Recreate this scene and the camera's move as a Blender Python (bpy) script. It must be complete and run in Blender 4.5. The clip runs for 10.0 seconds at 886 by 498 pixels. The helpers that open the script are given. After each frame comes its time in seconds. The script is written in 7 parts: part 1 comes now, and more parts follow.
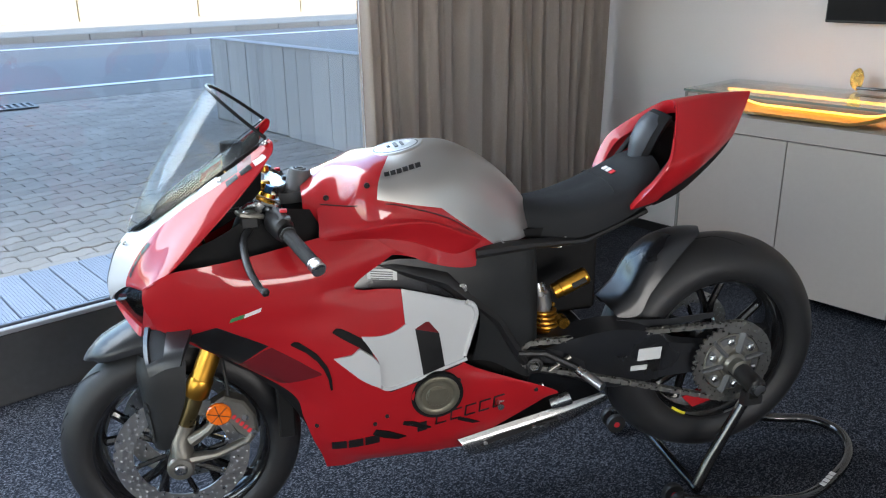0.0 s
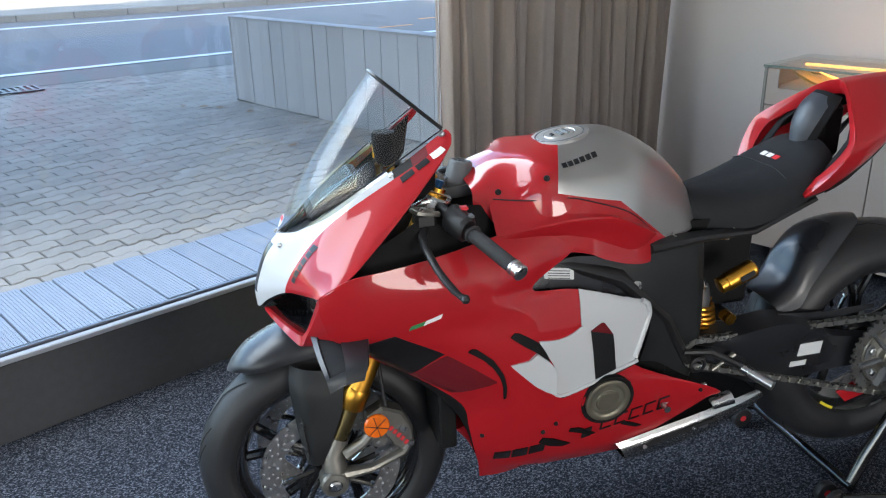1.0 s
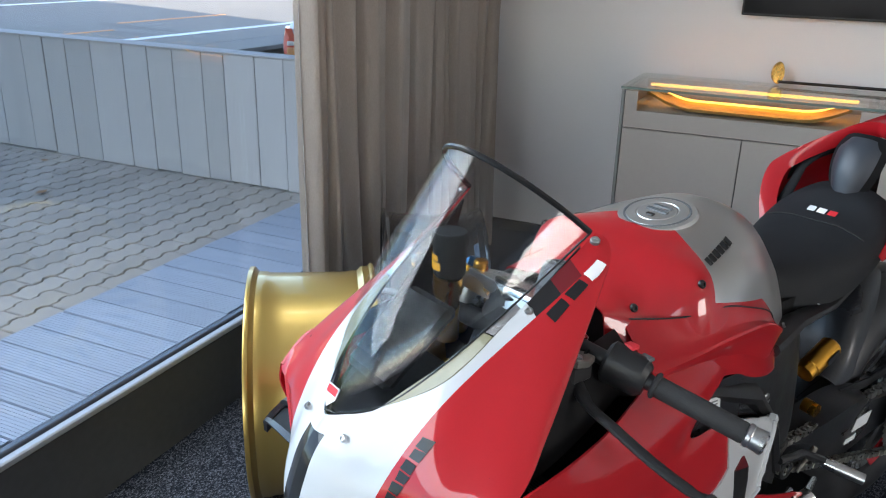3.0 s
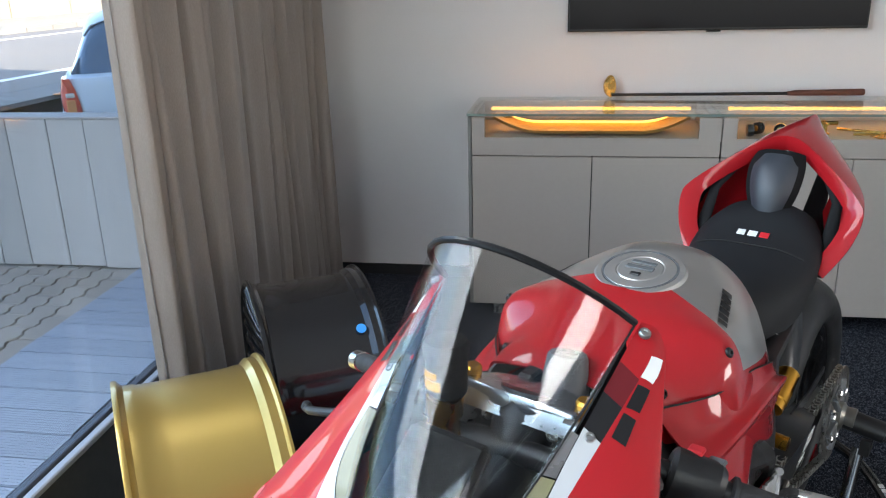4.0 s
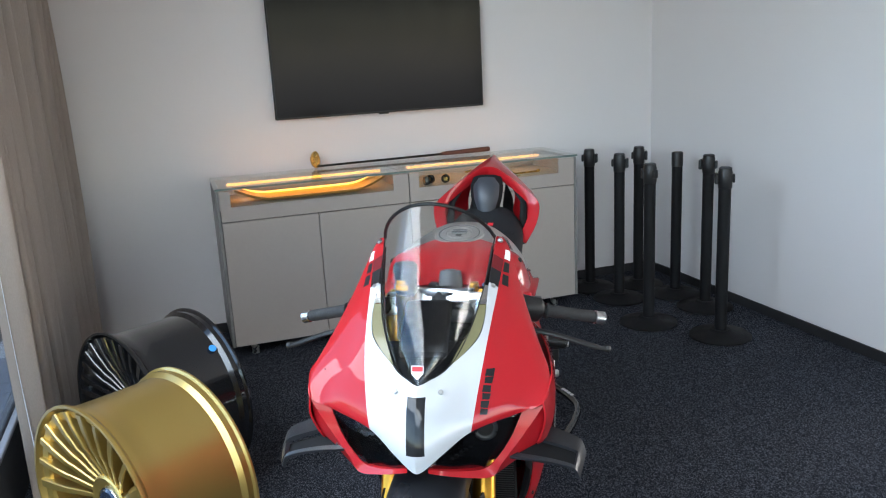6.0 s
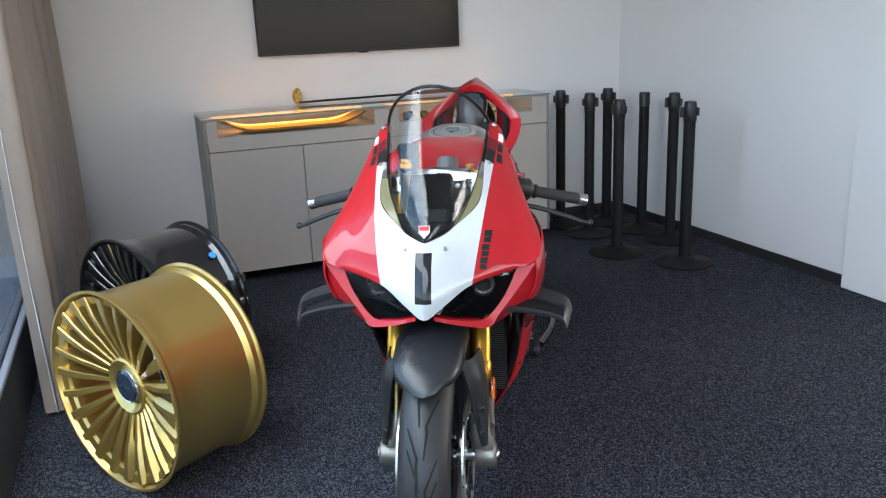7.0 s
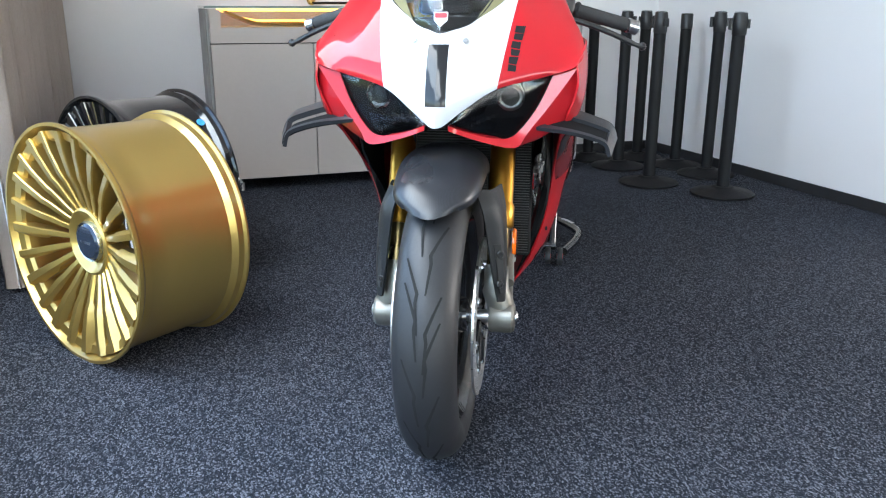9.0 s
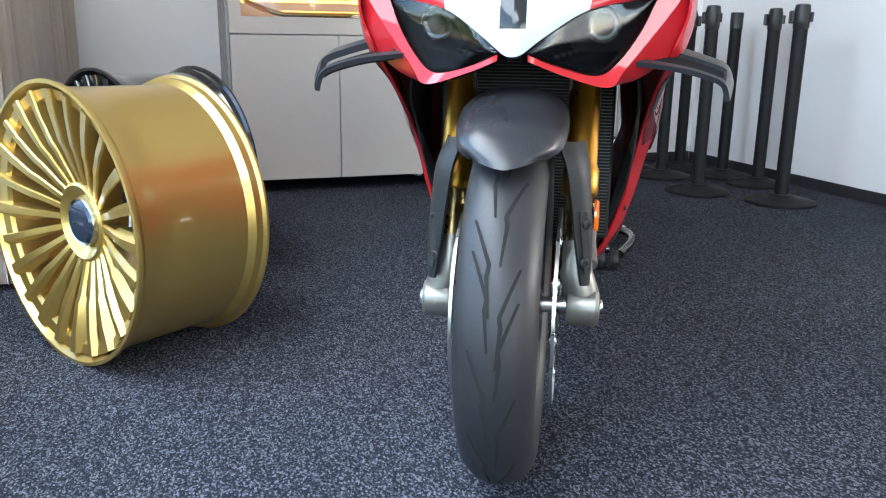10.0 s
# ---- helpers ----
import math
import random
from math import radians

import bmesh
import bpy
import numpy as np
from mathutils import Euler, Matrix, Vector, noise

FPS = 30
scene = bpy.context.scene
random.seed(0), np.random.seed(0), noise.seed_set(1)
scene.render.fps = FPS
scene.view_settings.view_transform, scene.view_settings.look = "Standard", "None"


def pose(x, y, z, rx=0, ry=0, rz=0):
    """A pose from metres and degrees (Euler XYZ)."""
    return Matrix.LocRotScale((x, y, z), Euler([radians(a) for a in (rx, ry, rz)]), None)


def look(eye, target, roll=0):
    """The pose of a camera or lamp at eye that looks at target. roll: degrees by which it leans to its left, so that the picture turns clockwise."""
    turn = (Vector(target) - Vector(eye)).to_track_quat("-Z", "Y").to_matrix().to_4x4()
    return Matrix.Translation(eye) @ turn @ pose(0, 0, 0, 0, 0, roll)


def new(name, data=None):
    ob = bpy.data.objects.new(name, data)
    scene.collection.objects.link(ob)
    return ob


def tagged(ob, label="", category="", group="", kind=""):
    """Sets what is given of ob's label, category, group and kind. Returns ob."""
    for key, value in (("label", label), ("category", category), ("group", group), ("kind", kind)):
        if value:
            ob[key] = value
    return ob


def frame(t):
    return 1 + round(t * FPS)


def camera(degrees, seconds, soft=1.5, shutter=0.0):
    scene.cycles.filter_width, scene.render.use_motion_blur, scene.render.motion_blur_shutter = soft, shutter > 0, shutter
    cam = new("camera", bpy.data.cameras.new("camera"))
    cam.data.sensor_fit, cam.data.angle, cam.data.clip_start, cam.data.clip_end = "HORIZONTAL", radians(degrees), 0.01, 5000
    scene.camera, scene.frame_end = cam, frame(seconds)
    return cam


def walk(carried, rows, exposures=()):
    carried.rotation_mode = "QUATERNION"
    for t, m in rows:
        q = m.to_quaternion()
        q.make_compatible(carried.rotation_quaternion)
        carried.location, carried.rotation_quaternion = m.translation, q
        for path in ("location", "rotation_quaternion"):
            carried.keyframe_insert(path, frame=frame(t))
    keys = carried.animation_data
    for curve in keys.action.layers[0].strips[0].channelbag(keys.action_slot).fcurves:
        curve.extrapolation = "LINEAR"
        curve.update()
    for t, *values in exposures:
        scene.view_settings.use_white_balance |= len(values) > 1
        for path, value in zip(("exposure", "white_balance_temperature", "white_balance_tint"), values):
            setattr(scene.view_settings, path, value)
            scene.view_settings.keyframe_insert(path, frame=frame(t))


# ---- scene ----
cam = camera(57.7, 10.0, 1.15)
PATH = [
    (0, (0.808, 1.382, 1.452), (2.05, 2.806, 0.796), -0.8),
    (0.5, (0.728, 1.522, 1.463), (1.951, 2.95, 0.78), -0.8),
    (1, (0.577, 1.791, 1.457), (1.849, 3.16, 0.745), -1.2),
    (1.5, (0.545, 2.049, 1.456), (1.883, 3.35, 0.738), -1.5),
    (2, (0.623, 2.316, 1.444), (2.077, 3.502, 0.753), -0.0),
    (2.2, (0.631, 2.397, 1.446), (2.128, 3.526, 0.749), 0.4),
    (3.5, (0.742, 2.904, 1.469), (2.54, 3.445, 0.78), 0.5),
    (4, (0.843, 3.044, 1.475), (2.708, 3.354, 0.823), -1.5),
    (4.5, (0.729, 3.243, 1.498), (2.638, 3.051, 0.932), -1.1),
    (5, (0.52, 3.4, 1.529), (2.397, 2.941, 1.011), -2.1),
    (6.3, (-0.165, 3.741, 1.525), (1.672, 3.11, 1.048), -2.9),
    (6.5, (-0.218, 3.791, 1.5), (1.61, 3.143, 1.012), -2.8),
    (7, (-0.223, 3.838, 1.356), (1.575, 3.15, 0.813), -2.4),
    (7.5, (-0.17, 3.849, 1.075), (1.621, 3.144, 0.532), -2.1),
    (8, (-0.129, 3.863, 0.9), (1.658, 3.154, 0.35), -1.2),
    (8.5, (-0.092, 3.844, 0.913), (1.699, 3.14, 0.37), -0.3),
    (9, (0.007, 3.756, 0.922), (1.808, 3.107, 0.343), 0.2),
    (9.5, (0.165, 3.729, 0.867), (1.98, 3.115, 0.294), 0.3),
    (10, (0.303, 3.745, 0.733), (2.134, 3.12, 0.226), 0.7),
]
EXPOSURES = [(0.0, 1.64), (2.0, 1.48), (3.5, 1.38), (4.0, 1.42), (4.5, 1.47), (6.5, 1.45), (7.2, 1.48), (8.0, 1.76), (10.0, 2.26)]
walk(cam, [(t, look(eye, target, roll)) for t, eye, target, roll in PATH], EXPOSURES)


# ---- world and large lights ----
world = bpy.data.worlds.new("world")
scene.world = world
world.use_nodes = True
wn, wl = world.node_tree.nodes, world.node_tree.links
sky = wn.new("ShaderNodeTexSky")
sky.sky_type, sky.sun_disc = "NISHITA", False
SUN_EL, SUN_AZ = 32.0, 195.0          # degrees; the sun stands behind the building
sky.sun_elevation, sky.sun_rotation = radians(SUN_EL), radians(SUN_AZ)
wl.new(sky.outputs[0], wn["Background"].inputs[0])
wn["Background"].inputs[1].default_value = 0.30
sun = new("sun", bpy.data.lights.new("sun", "SUN"))
sun.data.energy, sun.data.angle, sun.data.color = 5.0, radians(0.53), (1.0, 0.90, 0.76)
sa, se = radians(SUN_AZ), radians(SUN_EL)
sun_at = Vector((math.sin(sa) * math.cos(se), math.cos(sa) * math.cos(se), math.sin(se)))
sun.matrix_world = look(sun_at * 50, (0, 0, 0))


def window_or_fill_light(at, to, width, height, power, colour):
    """Area lamp: sky light in the shop window, and added fill from unseen sides."""
    ob = new("window_or_fill_light", bpy.data.lights.new("window_or_fill_light", "AREA"))
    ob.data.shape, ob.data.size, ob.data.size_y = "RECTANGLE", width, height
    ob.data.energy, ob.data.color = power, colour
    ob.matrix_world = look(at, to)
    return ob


window_or_fill_light((-0.15, 4.50, 2.17), (-0.15, 4.07, 1.50), 5.4, 1.05, 60, (0.84, 0.92, 1.0))
# added fill from the unseen west side
window_or_fill_light((-6.28, 0.6, 1.05), (-5.28, 0.6, 1.00), 6.4, 1.4, 26, (0.97, 0.97, 1.0))
# added fill on the motorcycle's left, narrow so the far corner stays dark
window_or_fill_light((0.15, -3.28, 1.0), (0.35, -2.28, 0.98), 2.4, 1.3, 52, (1.0, 0.96, 0.92))


# ---- materials ----
def rgb(c):
    return (*c, 1.0)


def mat(name, colour, rough=0.5, metal=0.0, vary=0.12, scale=8.0, fine=90.0, bump=0.0, coat=0.0, colour2=None, spec=0.5, rough_vary=0.08, stretch=None):
    """A surface with colour varied at two scales, uneven gloss and a fine relief."""
    m = bpy.data.materials.new(name)
    m.use_nodes = True
    n, l = m.node_tree.nodes, m.node_tree.links
    b = n["Principled BSDF"]
    tc = n.new("ShaderNodeTexCoord")
    src = tc.outputs["Object"]
    if stretch:
        mp = n.new("ShaderNodeMapping")
        mp.inputs["Scale"].default_value = stretch
        l.new(src, mp.inputs["Vector"])
        src = mp.outputs[0]
    a, f = n.new("ShaderNodeTexNoise"), n.new("ShaderNodeTexNoise")
    a.inputs["Scale"].default_value, f.inputs["Scale"].default_value = scale, fine
    a.inputs["Detail"].default_value, f.inputs["Detail"].default_value = 4, 3
    l.new(src, a.inputs["Vector"]), l.new(src, f.inputs["Vector"])
    s = n.new("ShaderNodeMath"); s.operation = "ADD"
    h = n.new("ShaderNodeMath"); h.operation = "MULTIPLY"; h.inputs[1].default_value = 0.5
    l.new(a.outputs[0], s.inputs[0]), l.new(f.outputs[0], s.inputs[1]), l.new(s.outputs[0], h.inputs[0])
    mr = n.new("ShaderNodeMapRange")
    mr.inputs["From Min"].default_value, mr.inputs["From Max"].default_value = 0.3, 0.7
    l.new(h.outputs[0], mr.inputs["Value"])
    mix = n.new("ShaderNodeMix"); mix.data_type = "RGBA"
    c2 = colour2 or tuple(min(1, c * (1 + vary)) for c in colour)
    c1 = colour if colour2 else tuple(c * (1 - vary) for c in colour)
    mix.inputs[6].default_value, mix.inputs[7].default_value = rgb(c1), rgb(c2)
    l.new(mr.outputs[0], mix.inputs[0]), l.new(mix.outputs[2], b.inputs["Base Color"])
    rr = n.new("ShaderNodeMapRange")
    rr.inputs["From Min"].default_value, rr.inputs["From Max"].default_value = 0.3, 0.7
    rr.inputs["To Min"].default_value, rr.inputs["To Max"].default_value = max(0.02, rough - rough_vary), min(1, rough + rough_vary)
    l.new(a.outputs[0], rr.inputs["Value"]), l.new(rr.outputs[0], b.inputs["Roughness"])
    b.inputs["Metallic"].default_value = metal
    b.inputs["Specular IOR Level"].default_value = spec
    b.inputs["Coat Weight"].default_value, b.inputs["Coat Roughness"].default_value = coat, 0.03
    if bump:
        bp = n.new("ShaderNodeBump")
        bp.inputs["Strength"].default_value, bp.inputs["Distance"].default_value = 1.0, bump
        l.new(f.outputs[0], bp.inputs["Height"]), l.new(bp.outputs[0], b.inputs["Normal"])
    return m


def piece_mat(name, colour, rough, spread=0.25, **kw):
    """As mat(), with the brightness of each object varied a little."""
    m = mat(name, colour, rough, **kw)
    n, l = m.node_tree.nodes, m.node_tree.links
    b = n["Principled BSDF"]
    old = b.inputs["Base Color"].links[0].from_socket
    oi = n.new("ShaderNodeObjectInfo")
    mr = n.new("ShaderNodeMapRange")
    mr.inputs["To Min"].default_value, mr.inputs["To Max"].default_value = 1 - spread, 1 + spread
    l.new(oi.outputs["Random"], mr.inputs["Value"])
    mx = n.new("ShaderNodeVectorMath"); mx.operation = "SCALE"
    l.new(old, mx.inputs[0]), l.new(mr.outputs[0], mx.inputs["Scale"]), l.new(mx.outputs[0], b.inputs["Base Color"])
    return m


def emit(name, colour, strength):
    m = bpy.data.materials.new(name)
    m.use_nodes = True
    b = m.node_tree.nodes["Principled BSDF"]
    b.inputs["Base Color"].default_value = rgb(colour)
    b.inputs["Emission Color"].default_value, b.inputs["Emission Strength"].default_value = rgb(colour), strength
    return m


def glass(name, colour=(0.96, 0.98, 0.98), rough=0.0, gloss=0.92):
    """Clear sheet: straight-through light with a mirror gloss that grows at grazing angles."""
    m = bpy.data.materials.new(name)
    m.use_nodes = True
    n, l = m.node_tree.nodes, m.node_tree.links
    n.remove(n["Principled BSDF"])
    t, g, x, f = n.new("ShaderNodeBsdfTransparent"), n.new("ShaderNodeBsdfGlossy"), n.new("ShaderNodeMixShader"), n.new("ShaderNodeLayerWeight")
    t.inputs[0].default_value = rgb(colour)
    g.inputs["Roughness"].default_value = rough
    f.inputs[0].default_value = 0.5
    pw, ma = n.new("ShaderNodeMath"), n.new("ShaderNodeMath")
    pw.operation, ma.operation = "POWER", "MULTIPLY_ADD"
    pw.inputs[1].default_value, ma.inputs[1].default_value, ma.inputs[2].default_value = 5.0, gloss, 0.035
    l.new(f.outputs["Facing"], pw.inputs[0]), l.new(pw.outputs[0], ma.inputs[0]), l.new(ma.outputs[0], x.inputs[0])
    l.new(t.outputs[0], x.inputs[1]), l.new(g.outputs[0], x.inputs[2])
    l.new(x.outputs[0], n["Material Output"].inputs[0])
    return m


def carpet_mat():
    m = bpy.data.materials.new("carpet")
    m.use_nodes = True
    n, l = m.node_tree.nodes, m.node_tree.links
    b = n["Principled BSDF"]
    tc = n.new("ShaderNodeTexCoord")
    mp = n.new("ShaderNodeMapping"); mp.inputs["Scale"].default_value = (1.0, 1.5, 1.0); mp.inputs["Rotation"].default_value = (0, 0, 0.6)
    v = n.new("ShaderNodeTexVoronoi"); v.inputs["Scale"].default_value = 235; v.inputs["Randomness"].default_value = 1.0
    w = n.new("ShaderNodeTexNoise"); w.inputs["Scale"].default_value = 1.6; w.inputs["Detail"].default_value = 4
    z = n.new("ShaderNodeTexNoise"); z.inputs["Scale"].default_value = 420; z.inputs["Detail"].default_value = 2
    warp = n.new("ShaderNodeMix"); warp.data_type = "VECTOR"; warp.inputs[0].default_value = 0.006
    l.new(tc.outputs["Object"], mp.inputs["Vector"]), l.new(mp.outputs[0], warp.inputs[4]), l.new(z.outputs["Color"], warp.inputs[5])
    l.new(tc.outputs["Object"], z.inputs["Vector"]), l.new(warp.outputs[1], v.inputs["Vector"]), l.new(tc.outputs["Object"], w.inputs["Vector"])
    sep, ad = n.new("ShaderNodeSeparateColor"), n.new("ShaderNodeMath")
    ad.operation, ad.inputs[1].default_value = "MULTIPLY_ADD", 0.75
    ad.inputs[2].default_value = 0.0
    l.new(v.outputs["Color"], sep.inputs[0]), l.new(sep.outputs[0], ad.inputs[0])
    hf = n.new("ShaderNodeMath"); hf.operation = "MULTIPLY"; hf.inputs[1].default_value = 0.30
    l.new(z.outputs[0], hf.inputs[0]), l.new(hf.outputs[0], ad.inputs[2])
    r = n.new("ShaderNodeValToRGB")
    e = r.color_ramp.elements
    e[0].position, e[0].color = 0.20, (0.010, 0.012, 0.017, 1)
    e[1].position, e[1].color = 0.95, (0.200, 0.211, 0.247, 1)
    q = e.new(0.62); q.color = (0.029, 0.034, 0.046, 1)
    l.new(ad.outputs[0], r.inputs[0])
    mr = n.new("ShaderNodeMapRange"); mr.inputs["To Min"].default_value, mr.inputs["To Max"].default_value = 0.8, 1.2
    l.new(w.outputs[0], mr.inputs["Value"])
    s = n.new("ShaderNodeVectorMath"); s.operation = "SCALE"
    l.new(r.outputs[0], s.inputs[0]), l.new(mr.outputs[0], s.inputs["Scale"]), l.new(s.outputs[0], b.inputs["Base Color"])
    b.inputs["Roughness"].default_value, b.inputs["Specular IOR Level"].default_value = 0.95, 0.1
    bp = n.new("ShaderNodeBump"); bp.inputs["Distance"].default_value = 0.004
    l.new(ad.outputs[0], bp.inputs["Height"]), l.new(bp.outputs[0], b.inputs["Normal"])
    return m


CARPET = carpet_mat()
WALL = mat("wall_paint", (0.735, 0.712, 0.708), 0.85, vary=0.02, scale=1.2, fine=220, bump=0.0006, spec=0.2)
CEIL = mat("ceiling_paint", (0.78, 0.78, 0.77), 0.9, vary=0.02, scale=1, fine=150, spec=0.2)
SKIRT = mat("dark_skirting", (0.018, 0.018, 0.020), 0.55, vary=0.2)
PLINTH = mat("plinth_panel", (0.055, 0.057, 0.061), 0.6, vary=0.15, scale=3, fine=40)
ALU = mat("window_aluminium", (0.40, 0.42, 0.46), 0.4, metal=0.3, vary=0.04)
DARKALU = mat("dark_aluminium", (0.060, 0.065, 0.080), 0.45, metal=0.3, vary=0.1)
PANE = glass("window_glass", (0.93, 0.96, 0.97))
CLEAR = glass("clear_glass", (0.94, 0.97, 0.95))
CURTAIN = mat("curtain_linen", (0.45, 0.378, 0.322), 0.85, vary=0.10, scale=5, fine=420, bump=0.0008, spec=0.15, stretch=(1, 1, 0.25))
LINING = mat("white_lining", (0.80, 0.80, 0.80), 0.8, vary=0.03)
CAB = mat("taupe_lacquer", (0.378, 0.332, 0.298), 0.34, vary=0.025, scale=2, fine=60, coat=0.08, spec=0.4, rough_vary=0.01)
CABEDGE = mat("grey_cabinet_edge", (0.20, 0.195, 0.185), 0.4, vary=0.06)
GAP = mat("joint_black", (0.012, 0.012, 0.012), 0.8)
CASEFLOOR = mat("case_lining", (0.58, 0.50, 0.42), 0.6, vary=0.05)
LED = emit("led_strip", (1.0, 0.40, 0.06), 2.2)
SCREEN = mat("tv_screen", (0.006, 0.006, 0.007), 0.14, vary=0.1, spec=0.12, rough_vary=0.02)
BLACKP = mat("black_plastic", (0.011, 0.011, 0.012), 0.45, vary=0.15, scale=20, fine=300, bump=0.0002)
POSTM = mat("post_powdercoat", (0.010, 0.010, 0.011), 0.55, spec=0.18, vary=0.15, scale=15, fine=600, bump=0.0003)
STEEL = mat("brushed_steel", (0.55, 0.55, 0.54), 0.28, metal=1.0, vary=0.06, scale=30)
GOLDRIM = mat("gold_lacquer", (0.55, 0.375, 0.105), 0.32, metal=0.84, vary=0.03, scale=3, fine=1400, coat=0.65, rough_vary=0.01)
GOLD = mat("brass_gold", (0.68, 0.44, 0.13), 0.25, metal=1.0, vary=0.08, scale=30)
BOWM = mat("aged_gilding", (0.50, 0.31, 0.11), 0.35, metal=0.6, vary=0.12, scale=14)
BLACKRIM = mat("black_gloss", (0.010, 0.010, 0.011), 0.18, vary=0.2, coat=0.8)
CAPBLUE = mat("hub_cap_dark", (0.03, 0.04, 0.06), 0.12, metal=0.3, coat=1.0)
STICKER = mat("blue_sticker", (0.05, 0.33, 0.80), 0.5, vary=0.05)
BROWN = mat("grip_leather", (0.10, 0.035, 0.022), 0.6, vary=0.2, scale=40, bump=0.0004)
DECK = piece_mat("deck_board", (0.255, 0.278, 0.335), 0.7, spread=0.06, vary=0.18, scale=3, fine=60, bump=0.0012, stretch=(18, 1.5, 4))
PAVER = piece_mat("concrete_paver", (0.315, 0.270, 0.232), 0.9, spread=0.11, vary=0.16, scale=5, fine=120, bump=0.0015)
SAND = mat("joint_sand", (0.055, 0.050, 0.044), 0.95, vary=0.25, scale=20)
ASPHALT = mat("asphalt", (0.195, 0.172, 0.155), 0.9, vary=0.12, scale=0.5, fine=80, bump=0.002)
PATCH = mat("asphalt_patch", (0.155, 0.148, 0.150), 0.85, vary=0.08, scale=0.6, fine=80, bump=0.002)
PAINTW = mat("road_paint", (0.75, 0.75, 0.74), 0.7, vary=0.1, scale=6)
PAINTO = mat("orange_road_paint", (0.75, 0.32, 0.13), 0.7, vary=0.1, scale=6)
KERB = piece_mat("kerb_stone", (0.24, 0.215, 0.19), 0.9, spread=0.07, vary=0.12, scale=4, bump=0.002)
SIDEWALK = mat("sidewalk", (0.30, 0.265, 0.215), 0.9, vary=0.1, scale=2, fine=40, bump=0.002)
CONCRETE = mat("concrete_wall", (0.30, 0.255, 0.19), 0.9, vary=0.1, scale=1.2, fine=25, bump=0.003, stretch=(1, 1, 0.3))
FENCE = piece_mat("grey_painted_plank", (0.345, 0.318, 0.312), 0.75, spread=0.10, vary=0.10, scale=4, fine=60, bump=0.001, stretch=(6, 6, 0.6))
LEAFM = mat("dry_leaf", (0.24, 0.12, 0.045), 0.8, vary=0.3)
GRASS = mat("grass", (0.10, 0.13, 0.035), 0.9, vary=0.35, scale=3, fine=60, bump=0.01)
FACADE = mat("facade_render", (0.55, 0.54, 0.52), 0.9, vary=0.05)
CARS = mat("silver_car_paint", (0.60, 0.63, 0.68), 0.45, vary=0.02, coat=0.3, metal=0.1)
CARG = mat("car_glass", (0.05, 0.08, 0.12), 0.06, vary=0.05, coat=1.0)
LIGHTR = mat("tail_light_red", (0.72, 0.13, 0.08), 0.2, coat=1.0, vary=0.08)
LIGHTO = mat("tail_light_orange", (0.80, 0.33, 0.13), 0.2, coat=1.0, vary=0.08)
LIGHTC = mat("tail_light_clear", (0.72, 0.66, 0.62), 0.12, coat=1.0, vary=0.08)
RUBBER = mat("tyre_rubber", (0.015, 0.015, 0.0165), 0.50, vary=0.15, scale=10, fine=200, bump=0.0002)


# ---- mesh helpers ----
def link(name, bm, material, parent=None, label="", smooth=35.0, at=None):
    bmesh.ops.recalc_face_normals(bm, faces=bm.faces)
    me = bpy.data.meshes.new(name)
    for f in bm.faces:
        f.smooth = smooth > 0
    if smooth > 0:
        lim = radians(smooth)
        for ed in bm.edges:
            if len(ed.link_faces) == 2 and ed.calc_face_angle(0) > lim:
                ed.smooth = False
    bm.to_mesh(me)
    bm.free()
    for k in material if isinstance(material, (list, tuple)) else (material,):
        me.materials.append(k)
    ob = new(name, me)
    if parent:
        ob.parent = parent
    if at:
        ob.matrix_basis = at
    if label:
        ob["label"] = label
    return ob


def part(name, bm, material, parent, label="", smooth=35.0):
    return link(name, bm, material, parent, label, smooth)


def structure(name, bm, material, label="", smooth=0, category=""):
    return tagged(link(name, bm, material, None, "", smooth), label, category, "", "structure")


def thing(name, m, label, category, group=""):
    ob = new(name)
    ob.empty_display_size = 0.1
    ob.matrix_basis = m
    return tagged(ob, label, category, group)


def box(bm, x0, y0, z0, x1, y1, z1, bevel=0.0, seg=1, m=None):
    vs = [bm.verts.new((x, y, z)) for z in (z0, z1) for x, y in ((x0, y0), (x1, y0), (x1, y1), (x0, y1))]
    fs = [bm.faces.new([vs[i] for i in q]) for q in ((3, 2, 1, 0), (4, 5, 6, 7), (0, 1, 5, 4), (1, 2, 6, 5), (2, 3, 7, 6), (3, 0, 4, 7))]
    if m:
        for v in vs:
            v.co = m @ v.co
    if bevel:
        es = {ed for f in fs for ed in f.edges}
        bmesh.ops.bevel(bm, geom=list(es), offset=bevel, segments=seg, affect="EDGES", profile=0.5)
    return bm


def boxes(*args, bevel=0.0):
    bm = bmesh.new()
    for a in args:
        box(bm, *a, bevel=bevel)
    return bm


def bridge(bm, rings, closed=True, cap0=False, cap1=False, wrap=False):
    """Joins rings of vertices (lists of equal length) into a skin."""
    n = len(rings[0])
    pairs = list(zip(rings, rings[1:])) + ([(rings[-1], rings[0])] if wrap else [])
    for a, b in pairs:
        for i in range(n if closed else n - 1):
            j = (i + 1) % n
            bm.faces.new((a[i], a[j], b[j], b[i]))
    if cap0:
        bm.faces.new(list(reversed(rings[0])))
    if cap1:
        bm.faces.new(rings[-1])


